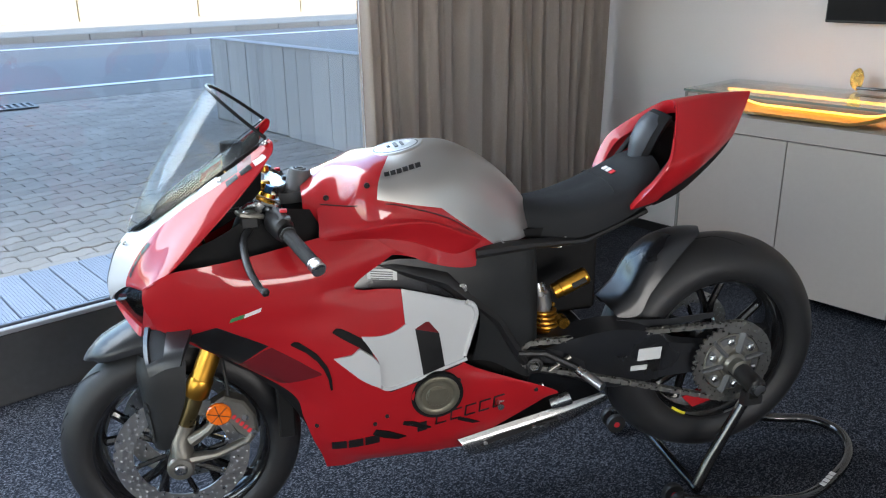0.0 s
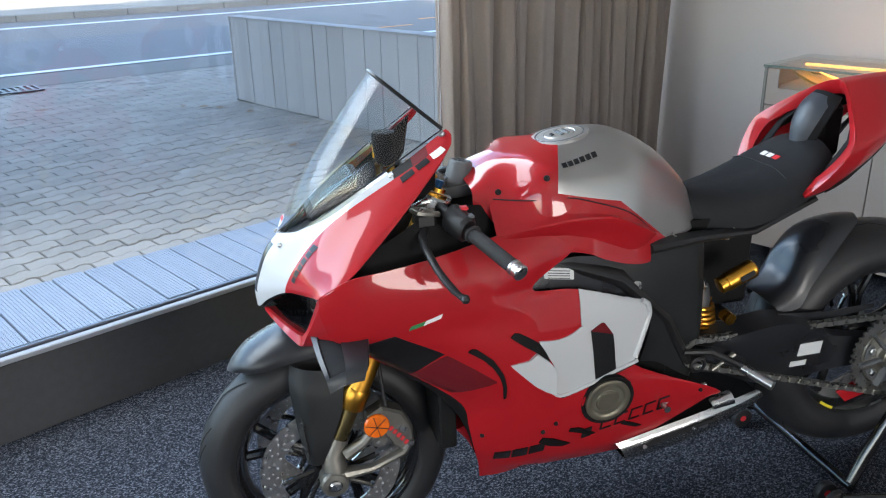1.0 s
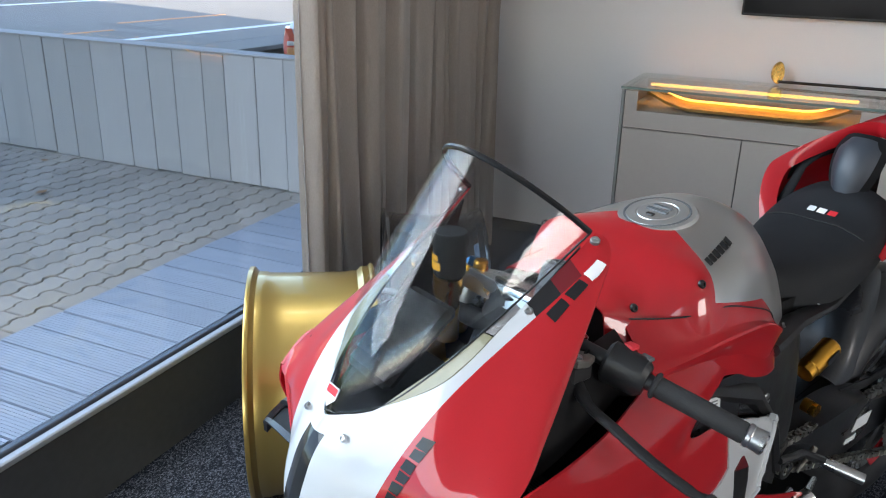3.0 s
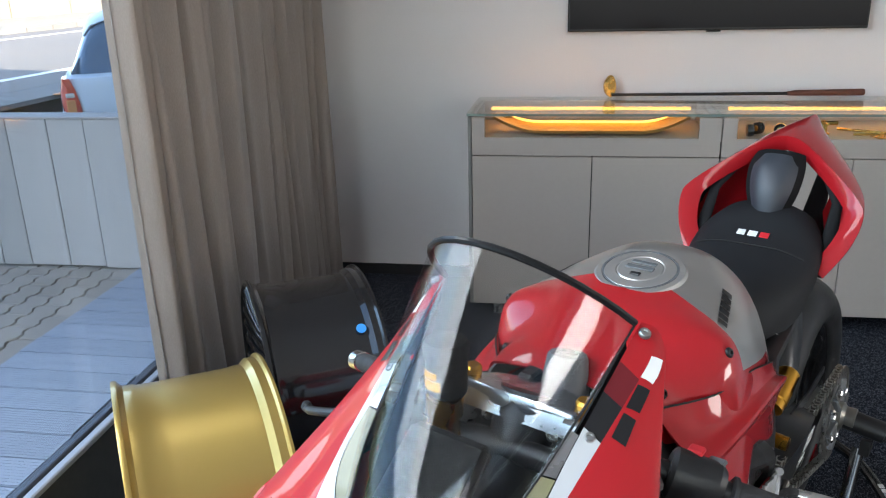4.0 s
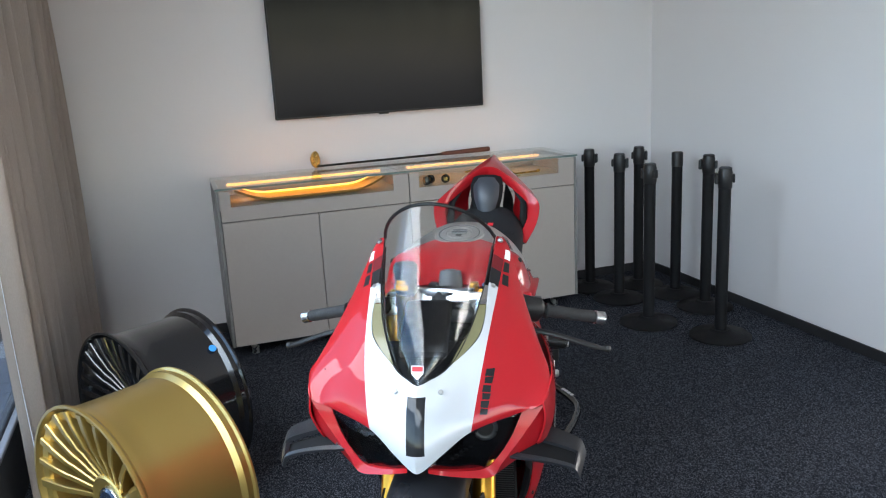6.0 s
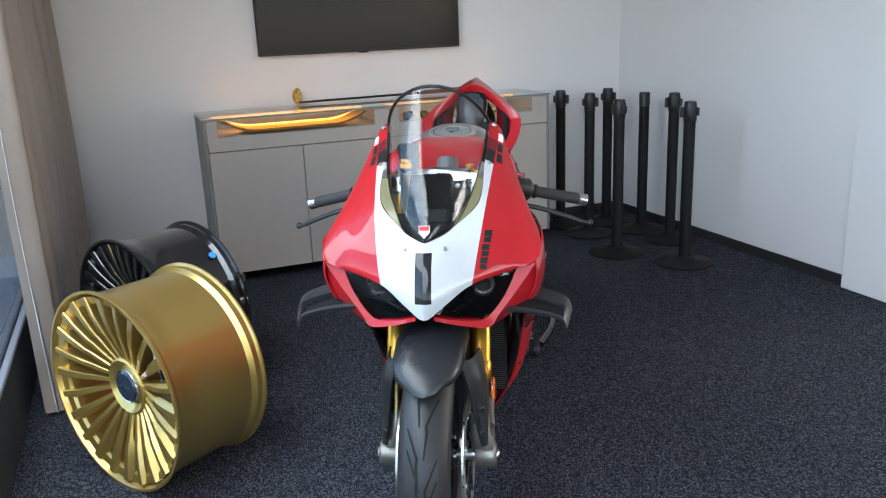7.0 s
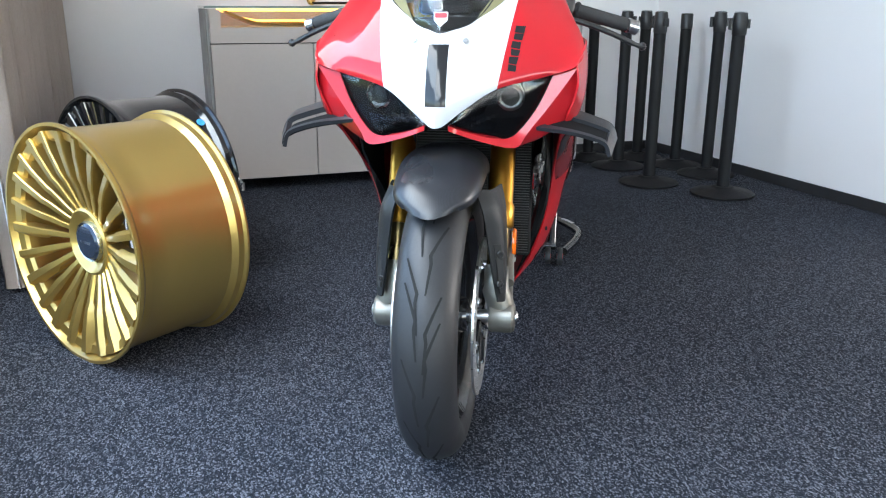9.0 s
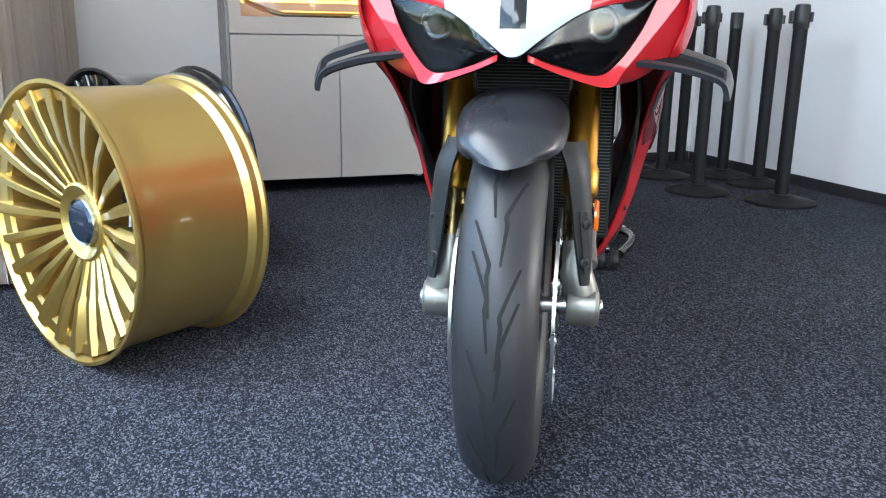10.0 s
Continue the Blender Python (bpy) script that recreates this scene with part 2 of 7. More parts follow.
def lathe(bm, profile, seg=32, m=None, closed=False, caps=True, arc=(0.0, 360.0)):
    """Turns a profile of (radius, height) round the local z axis; m places it."""
    m = m or Matrix()
    full = abs(arc[1] - arc[0]) > 359.9
    rings = []
    for k in range(seg if full else seg + 1):
        t = radians(arc[0] + (arc[1] - arc[0]) * k / seg)
        rings.append([bm.verts.new(m @ Vector((r * math.cos(t), r * math.sin(t), h))) for r, h in profile])
    bridge(bm, rings, closed=closed, wrap=full)
    if caps and not closed and full:
        for i in (0, -1):
            if profile[i][0] > 1e-5:
                bm.faces.new([r[i] for r in rings])
    bmesh.ops.remove_doubles(bm, verts=[v for r in rings for v in r], dist=1e-6)
    return bm


def smooth_path(pts, n=6, closed=False):
    """Catmull-Rom through the points."""
    p = [Vector(q) for q in pts]
    out = []
    last = len(p) if closed else len(p) - 1
    for i in range(last):
        if closed:
            a, b, c, d = p[i - 1], p[i], p[(i + 1) % len(p)], p[(i + 2) % len(p)]
        else:
            a, b, c, d = p[max(i - 1, 0)], p[i], p[i + 1], p[min(i + 2, len(p) - 1)]
        for k in range(n):
            t = k / n
            out.append(0.5 * (2 * b + (c - a) * t + (2 * a - 5 * b + 4 * c - d) * t * t + (3 * b - a - 3 * c + d) * t ** 3))
    if not closed:
        out.append(p[-1])
    return out


def tube(bm, pts, r, seg=10, closed=False, caps=True, flat=None):
    """A round (or flattened) bar along the points; r may be a list."""
    p = [Vector(q) for q in pts]
    rings, up = [], None
    for i, c in enumerate(p):
        a = p[i - 1] if i or closed else c
        b = p[(i + 1) % len(p)] if i < len(p) - 1 or closed else c
        d = (b - a).normalized()
        if up is None:
            up = d.orthogonal().normalized() if abs(d.z) > 0.95 else (Vector((0, 0, 1)) - d * d.z).normalized()
        up = (up - d * up.dot(d)).normalized()
        side = d.cross(up)
        rr = r[i] if isinstance(r, (list, tuple)) else r
        fl = flat or 1.0
        rings.append([bm.verts.new(c + rr * (math.cos(2 * math.pi * k / seg) * side + fl * math.sin(2 * math.pi * k / seg) * up)) for k in range(seg)])
    bridge(bm, rings, True, caps and not closed, caps and not closed, wrap=closed)
    return bm


def prism(bm, outline, depth, m=None, bevel=0.0):
    """A plate with the outline (x, y), from z 0 to depth; m places it."""
    m = m or Matrix()
    a = [bm.verts.new(m @ Vector((x, y, 0))) for x, y in outline]
    b = [bm.verts.new(m @ Vector((x, y, depth))) for x, y in outline]
    fs = [bm.faces.new(list(reversed(a))), bm.faces.new(b)]
    n = len(a)
    for i in range(n):
        fs.append(bm.faces.new((a[i], a[(i + 1) % n], b[(i + 1) % n], b[i])))
    if bevel:
        es = {ed for f in fs[:2] for ed in f.edges}
        bmesh.ops.bevel(bm, geom=list(es), offset=bevel, segments=1, affect="EDGES")
    return bm


def lay(bm, m):
    bmesh.ops.transform(bm, matrix=m, verts=bm.verts)
    return bm


# ---- the room ----
X1, Y0, Y1, H = 4.66, 0.60, 4.36, 2.95
BAY_Z = -0.20                               # the level of the parking bay
GND = 0.27                                  # the level of the yard outside
structure("floor", boxes((-6.2, -3.2, -0.12, X1 + 0.2, Y1 + 0.02, 0.0)), CARPET, "dark blue-grey speckled loop-pile carpet", category="carpet floor")
structure("wall_east", boxes((X1, Y0 - 0.2, 0, X1 + 0.2, Y1 + 0.02, H)), WALL, "plain off-white painted wall behind the display cabinet", category="wall")
structure("wall_south", boxes((2.62, Y0 - 0.2, 0, X1, Y0, H)), WALL, "plain off-white painted wall behind the barrier posts", category="wall")
structure("wall_pier", boxes((2.16, Y0 - 0.25, 0, 2.617, Y0 + 0.035, H), bevel=0.004), WALL, "white painted wall pier with sharp corners", category="wall")
# the south opening is unseen, made for the added fill lamp
structure("wall_back", boxes((2.20, -3.2, 0, 2.40, Y0 - 0.26, H), (-6.2, -3.4, 0, -4.0, -3.2, H), (1.4, -3.4, 0, 2.40, -3.2, H), (-4.0, -3.4, 2.6, 1.4, -3.2, H), (-4.0, -3.4, 0, 1.4, -3.2, 0.3)), WALL, "plain off-white unseen wall of the showroom with an opening added for fill light", category="wall")
# the west opening is unseen, added to let the fill lamp in
structure("wall_west", boxes((-6.4, -3.4, 0, -6.2, -2.8, H), (-6.4, 4.0, 0, -6.2, Y1 + 0.2, H), (-6.4, -2.8, 2.6, -6.2, 4.0, H), (-6.4, -2.8, 0, -6.2, 4.0, 0.3)), WALL, "plain off-white unseen end wall of the showroom, its opening added for fill light", category="wall")
structure("ceiling", boxes((-6.4, -3.4, H, X1 + 0.2, Y1 + 0.2, H + 0.15)), CEIL, "plain white ceiling", category="ceiling")
structure("baseboard", boxes((X1 - 0.012, Y0 + 0.012, 0, X1 - 0.001, 4.33, 0.055), (2.62, Y0 + 0.001, 0, X1 - 0.013, Y0 + 0.012, 0.055), bevel=0.002), SKIRT, "low black skirting board", category="skirting board")
structure("wall_north", boxes((4.42, Y1, 0, X1 + 0.2, Y1 + 0.2, H), (-6.2, Y1, 2.75, 4.42, Y1 + 0.2, H), (-6.2, Y1 + 0.03, 0, 4.42, Y1 + 0.2, 0.26)), WALL, "white window wall", category="wall")
# last box: unseen slab added to keep sun out of the south opening
structure("facade", boxes((-14, Y1 + 0.205, 2.72, 10.0, Y1 + 0.5, 10.0), (4.9, Y1 + 0.205, 0.0, 5.35, Y1 + 0.5, 2.715), (-14, Y1 + 0.205, 0.0, -6.2, Y1 + 0.5, 2.715), (-6.4, -9.0, H + 0.2, 10.0, Y1 + 0.2, H + 0.4)), FACADE, "plain rendered outside wall above the shop window, with an unseen slab added to block sun", category="facade")
# unseen wall added to cut bright reflections coming through the south opening
structure("unseen_blocker_wall", boxes((-22, -11.4, 0.2, 14, -11.0, 9.0)), FACADE, "plain unseen wall added to block bright ground beyond the south opening", category="facade")
structure("window_plinth", boxes((-6.19, Y1 - 0.03, 0, 4.41, Y1 + 0.025, 0.262), bevel=0.003), PLINTH, "dark grey panel under the shop window", category="window plinth")

win = thing("window_1", pose(0, 0, 0), "wide shop window with slim aluminium frame down to a low plinth", "window")
win["kind"] = "structure"
part("window_sill", boxes((-6.19, Y1 - 0.034, 0.2635, 4.41, Y1 - 0.008, 0.284), bevel=0.004), ALU, win, "pale aluminium sill strip")
part("window_frame", boxes((-6.19, Y1 - 0.0065, 0.265, 4.41, Y1 + 0.012, 0.292), (-6.19, Y1 - 0.006, 2.692, 4.41, Y1 + 0.075, 2.748), (4.36, Y1 - 0.006, 0.294, 4.415, Y1 + 0.075, 2.69), (-2.6, Y1 - 0.006, 0.294, -2.54, Y1 + 0.075, 2.69), bevel=0.003), DARKALU, win, "dark grey aluminium frame")
for xa, xb in ((-6.1, -2.6), (-2.54, 4.36)):
    pn = part("pane", boxes((xa, Y1 - 0.001, 0.293, xb, Y1 + 0.006, 2.69)), PANE, win, smooth=0)
    pn.visible_shadow = False


# ---- outside ----
TILT = Matrix.Rotation(radians(-4), 4, "Z")


def deck():
    d = thing("deck", pose(0, 0, 0), "weathered grey wooden deck strip along the shop window", "deck")
    d["kind"] = "structure"
    part("joist", boxes((-6, Y1 + 0.12, GND - 0.05, 3.88, Y1 + 0.18, GND - 0.01), (-6, 4.80, GND - 0.05, 3.88, 4.86, GND - 0.01)), GAP, d)
    part("edge_rail", boxes((-6, 4.374, GND - 0.006, 3.90, 4.389, GND + 0.014), bevel=0.002), DARKALU, d, "narrow grey metal edge rail")
    me = None
    y0, y1, pitch = 4.392, 4.89, 0.1182
    for k in range(84):
        x = -6.032 + k * pitch
        if me is None:
            bm = bmesh.new()
            gro = 9
            for g in range(gro):                    # grooved face
                a = g * 0.111 / gro
                box(bm, a + 0.0008, y0, GND + 0.0125, a + 0.111 / gro - 0.0008, y1, GND + 0.0150)
            box(bm, 0, y0, GND - 0.008, 0.111, y1, GND + 0.0125, bevel=0.002)
            for yy in (y0 + 0.05, y1 - 0.05):
                for xx in (0.028, 0.085):
                    lathe(bm, [(0.004, 0), (0.004, 0.0008)], 6, Matrix.Translation((xx, yy, GND + 0.0151)))
            ob = link("board", bm, DECK, d, "", 0)
            me = ob.data
        else:
            ob = new("board", me)
            ob.parent = d
        ob.matrix_basis = Matrix.Translation((x, random.uniform(-0.004, 0.004), random.uniform(-0.0012, 0.0012)))


def leaf(loc, size, rz):
    t = thing("dry_leaf", pose(*loc, 0, 0, rz), "curled dry brown leaf on the paving", "leaf", "fallen leaves")
    bm = bmesh.new()
    pts = [(-1, 0), (-0.5, 0.45), (0.1, 0.55), (0.6, 0.3), (1, 0), (0.6, -0.3), (0.1, -0.55), (-0.5, -0.45)]
    prism(bm, [(x * size, y * size) for x, y in pts], 0.0015)
    for v in bm.verts:
        v.co.z += 0.004 + 6.0 * v.co.y ** 2 + 2.0 * v.co.x ** 2
    part("blade", bm, LEAFM, t)


BAY = (5.4, 5.0, 12.0, 9.25)               # the sunken parking bay behind the fence
structure("ground", boxes((-90, Y1 + 0.2, -0.4, BAY[0], 160, GND - 0.03), (BAY[2], Y1 + 0.2, -0.4, 120, 160, GND - 0.03), (BAY[0], Y1 + 0.2, -0.4, BAY[2], BAY[1], GND - 0.03), (BAY[0], BAY[3], -0.4, BAY[2], 160, GND - 0.03), (-90, -60, -0.4, -6.41, Y1 + 0.2, GND - 0.03), (-6.41, -60, -0.4, 120, -3.41, GND - 0.03)), SAND, "sandy ground under paving and road", category="ground")
ROAD_Y0, ROAD_Y1 = 9.9, 18.0
dip = bmesh.new()
dv = [[dip.verts.new((BAY[0] + (BAY[2] - BAY[0]) * i / 24, BAY[1] + (BAY[3] - BAY[1]) * j / 24, BAY_Z + (GND - 0.034 - BAY_Z) * max(0.0, (i - 17) / 7, (j - 20) / 4))) for i in range(25)] for j in range(25)]
bridge(dip, dv, closed=False)
bmesh.ops.solidify(dip, geom=dip.faces[:], thickness=0.05)
structure("parking_bay", dip, ASPHALT, "grey asphalt floor of the lower parking bay", category="parking bay")


def road_slab(name, x0, y0, x1, y1, z0, z1, material, label, category, rot=TILT):
    bm = boxes((x0, y0, z0, x1, y1, z1))
    return structure(name, lay(bm, rot), material, label, category=category)


def shifted(x, y):
    """Road coordinates turn by a few degrees round the origin of the road's near edge."""
    return Matrix.Translation((4, 0, 0)) @ TILT @ Matrix.Translation((-4, 0, 0))


RT = shifted(0, 0)
road_slab("road", -80, ROAD_Y0, 110, ROAD_Y1, GND - 0.06, GND - 0.004, ASPHALT, "grey asphalt road in the shade", "road", RT)
road_slab("road_edge", -80, 9.2, 110, 9.897, GND - 0.055, GND - 0.006, ASPHALT, "worn asphalt strip beside the road", "road", RT)
road_slab("asphalt_patch", 0.5, 10.75, 6.9, 14.2, GND - 0.02, GND, PATCH, "smoother bluish repaired asphalt patch", "road patch", RT)
for n_, (a, b, c, d_) in enumerate(((-80, 10.78, 110, 10.92), (-80, 16.6, 110, 16.75))):
    road_slab("road_line", a, b, c, d_, GND - 0.01, GND + 0.004, PAINTW, "solid white painted edge line", "road line", RT)
for a, b, c, d_ in ((8.6, 9.15, 9.9, 9.22), (7.0, 11.9, 8.3, 11.96), (9.0, 12.6, 11.2, 12.68)):
    road_slab("orange_mark", a, b, c, d_, GND - 0.01, GND + 0.003, PAINTO, "thin orange survey line on the asphalt", "road line", RT)
structure("sidewalk", lay(boxes((-80, ROAD_Y1 + 0.16, GND - 0.1, 110, 22.6, GND + 0.11)), RT), SIDEWALK, "pale paved far sidewalk", category="pavement")
kb = thing("kerb", pose(0, 0, 0), "weathered concrete kerb stones along the far sidewalk", "kerb")
kb["kind"] = "structure"
kme = None
for k in range(46):
    if kme is None:
        ko = link("kerb_stone", boxes((0, 0, -0.1, 0.985, 0.15, 0.12), bevel=0.012), KERB, kb, "", 0)
        kme = ko.data
    else:
        ko = new("kerb_stone", kme)
        ko.parent = kb
    ko.matrix_basis = RT @ Matrix.Translation((-12 + k, ROAD_Y1, GND))
bank = bmesh.new()
gv = [[bank.verts.new(RT @ Vector((x * 3.0, 23.1 + y * 1.2, GND + 0.95 + y * 0.16 + 0.08 * noise.noise((x * 0.9, y * 0.8, 0))))) for x in range(-20, 34)] for y in range(20)]
bridge(bank, gv, closed=False)
structure("grass_bank", bank, GRASS, "sunlit grass bank behind a low concrete wall", 60, category="grass")
cw = thing("retaining_wall", pose(0, 0, 0), "low pale concrete retaining wall of long panels", "wall")
cw["kind"] = "structure"
for k in range(16):
    part("panel", lay(boxes((-15 + 3 * k, 22.6, GND - 0.1, -15 + 3 * k + 2.97, 22.85, GND + 1.05), bevel=0.015), RT), CONCRETE, cw, smooth=0)
    part("coping", lay(boxes((-15 + 3 * k, 22.55, GND + 1.053, -15 + 3 * k + 2.98, 22.95, GND + 1.13), bevel=0.01), RT), SIDEWALK, cw, smooth=0)


def fence():
    f = thing("plank_fence", pose(3.90, 4.60, GND), "low screen of grey-painted upright wooden planks", "fence")
    f["kind"] = "structure"
    part("core", boxes((0.03, 0.0, 0.02, 0.07, 3.21, 0.655)), GAP, f)
    part("cap_board", boxes((-0.006, -0.01, 0.664, 0.108, 3.24, 0.673), bevel=0.002), FENCE, f, "flat grey capping board", 0)
    y = 0.0
    rnd = random.Random(5)
    while y < 3.20:
        w = rnd.choice((0.19, 0.17, 0.21, 0.14, 0.23))
        part("plank", boxes((rnd.uniform(0, 0.004), y + 0.002, rnd.uniform(0.0, 0.012), 0.028, min(y + w, 3.22) - 0.002, 0.662), bevel=0.002), FENCE, f, smooth=0)
        y += w
    part("end_plank", boxes((0.0, 3.222, 0.0, 0.105, 3.245, 0.662), bevel=0.002), FENCE, f, smooth=0)


def drain():
    d = thing("road_drain", RT @ pose(1.68, 9.55, GND + 0.002), "cast iron gully grate with slots", "drain grate")
    part("frame", boxes((0, 0, 0, 0.62, 0.035, 0.012), (0, 0.315, 0, 0.62, 0.35, 0.012), (0, 0.035, 0, 0.03, 0.315, 0.012), (0.59, 0.035, 0, 0.62, 0.315, 0.012)), DARKALU, d)
    part("pit", boxes((0.03, 0.035, -0.01, 0.59, 0.315, 0.002)), GAP, d)
    for k in range(9):
        part("bar", boxes((0.045 + k * 0.061, 0.036, 0.002, 0.075 + k * 0.061, 0.314, 0.011)), DARKALU, d)


fence()
drain()
for lx, ly, ls, lr in ((3.55, 7.75, 0.05, 20), (3.62, 7.62, 0.04, 120), (3.45, 7.9, 0.035, 70), (3.7, 7.3, 0.04, 200), (1.2, 9.0, 0.05, 30), (2.1, 8.1, 0.04, 300), (3.3, 6.1, 0.04, 10), (2.6, 8.6, 0.045, 160), (1.6, 6.9, 0.035, 220), (3.74, 6.6, 0.03, 80)):
    leaf((lx, ly, GND + 0.002), ls, lr)


def car(name, m, paint, label):
    """A small hatchback; local x runs to its nose, z up, the rear bumper at x 0."""
    c = thing(name, m, label, "car")
    # cross-sections from tail to nose: x, half width low, half width at the belt, belt height
    secs = [(0.00, 0.76, 0.74, 0.93), (0.03, 0.80, 0.78, 0.98), (0.10, 0.83, 0.80, 1.00), (0.5, 0.86, 0.83, 1.00), (1.3, 0.87, 0.84, 0.99), (2.4, 0.87, 0.83, 0.97), (2.9, 0.86, 0.80, 0.95), (3.6, 0.83, 0.74, 0.85), (3.95, 0.70, 0.62, 0.70), (4.02, 0.5, 0.45, 0.58)]
    bm = bmesh.new()
    rings = []
    for x, a, b, h in secs:
        rings.append([bm.verts.new((x, y, z)) for y, z in ((-a * 0.9, 0.24), (-a, 0.34), (-a, 0.62), (-b, h - 0.06), (-b + 0.05, h), (0, h + 0.01), (b - 0.05, h), (b, h - 0.06), (a, 0.62), (a, 0.34), (a * 0.9, 0.24))])
    bridge(bm, rings, True, True, True)
    part("body", bm, paint, c, smooth=40)
    cab = [(0.10, 0.72, 0.99, 0.715, 1.00), (0.24, 0.74, 0.99, 0.645, 1.24), (0.40, 0.76, 0.99, 0.60, 1.40), (0.75, 0.78, 0.99, 0.61, 1.45), (1.5, 0.79, 0.98, 0.61, 1.45), (2.05, 0.78, 0.97, 0.58, 1.38), (2.85, 0.74, 0.94, 0.70, 0.96)]
    bm = bmesh.new()
    rings = [[bm.verts.new((x, y, z)) for y, z in ((-a, h), (-b - 0.01, t - 0.12), (-b + 0.05, t - 0.05), (-b + 0.16, t - 0.012), (0, t), (b - 0.16, t - 0.012), (b - 0.05, t - 0.05), (b + 0.01, t - 0.12), (a, h))] for x, a, h, b, t in cab]
    bridge(bm, rings, False, False, False)
    part("window_band", bm, CARG, c, "tinted car windows", 40)
    bm = bmesh.new()
    rings = [[bm.verts.new((x, y, z)) for y, z in ((-b - 0.014, t - 0.125), (-b + 0.046, t - 0.050), (-b + 0.16, t - 0.010), (0, t + 0.004), (b - 0.16, t - 0.010), (b - 0.046, t - 0.050), (b + 0.014, t - 0.125))] for x, b, t in ((0.38, 0.605, 1.395), (0.46, 0.61, 1.42), (0.75, 0.62, 1.46), (1.5, 0.62, 1.46), (2.05, 0.59, 1.39))]
    bridge(bm, rings, False)
    bmesh.ops.recalc_face_normals(bm, faces=bm.faces[:])
    bmesh.ops.solidify(bm, geom=bm.faces[:], thickness=0.008)
    part("roof", bm, paint, c, smooth=40)
    for s in (-1, 1):
        bm = bmesh.new()
        rings = [[bm.verts.new((x, s * y, z)) for x, y in ((-0.010, yi), (-0.020, yi + 0.05), (-0.006, yo - 0.02), (0.06, yo + 0.012), (0.20, yo + 0.020), (0.20, yi))] for z, yi, yo in ((0.66, 0.69, 0.770), (0.70, 0.665, 0.790), (0.80, 0.675, 0.800), (0.90, 0.695, 0.795), (0.985, 0.725, 0.775))]
        bridge(bm, rings, True, True, True)
        lm = part("tail_light", bm, LIGHTR, c, "red wrap-round tail light", 50)
        part("indicator", boxes((-0.026, s * 0.735 - 0.030, 0.72, -0.010, s * 0.735 + 0.035, 0.83), bevel=0.008), LIGHTO, lm, "orange indicator lens")
        part("reversing_lamp", boxes((-0.026, s * 0.735 - 0.030, 0.845, -0.010, s * 0.735 + 0.032, 0.880), bevel=0.006), LIGHTC, lm, "pale reversing lamp")
        for x in (0.72, 3.2):
            w = part("wheel", lathe(bmesh.new(), [(0.0, -0.09), (0.19, -0.09), (0.30, -0.08), (0.315, -0.05), (0.315, 0.06), (0.29, 0.09), (0.0, 0.09)], 28, pose(x, s * 0.80, 0.315, 90)), RUBBER, c, "black tyre")
            part("rim", lathe(bmesh.new(), [(0.02, 0), (0.06, 0.02), (0.17, 0.012), (0.19, 0.0)], 20, pose(x, s * 0.895, 0.315, 90 if s < 0 else -90)), STEEL, w, "pale steel wheel rim")
    part("bumper", boxes((-0.05, -0.76, 0.32, 0.10, 0.76, 0.60), bevel=0.04), paint, c, "body-coloured rear bumper")
    part("lower_trim", boxes((-0.03, -0.70, 0.22, 0.10, 0.70, 0.31), bevel=0.015), BLACKP, c, "black lower bumper trim")
    part("hatch_seam", boxes((-0.006, -0.60, 0.615, 0.02, 0.60, 0.623)), GAP, c)
    part("badge", lathe(bmesh.new(), [(0.0, 0.0), (0.035, 0.0), (0.035, 0.008), (0.0, 0.010)], 20, pose(-0.002, 0, 0.86, 0, -90)), CAPBLUE, c, "small round dark badge")
    pl = part("plate", boxes((-0.062, -0.26, 0.44, -0.051, 0.26, 0.55), bevel=0.003), LINING, c, "white number plate")
    for k in range(7):
        part("bar", boxes((-0.0645, -0.20 + k * 0.058, 0.465, -0.0625, -0.165 + k * 0.058, 0.525)), BLACKP, pl)
    return c


car("parked_car", pose(6.765, 6.13, BAY_Z, 0, 0, 27), CARS, "parked silver-white hatchback with red and orange tail lights")

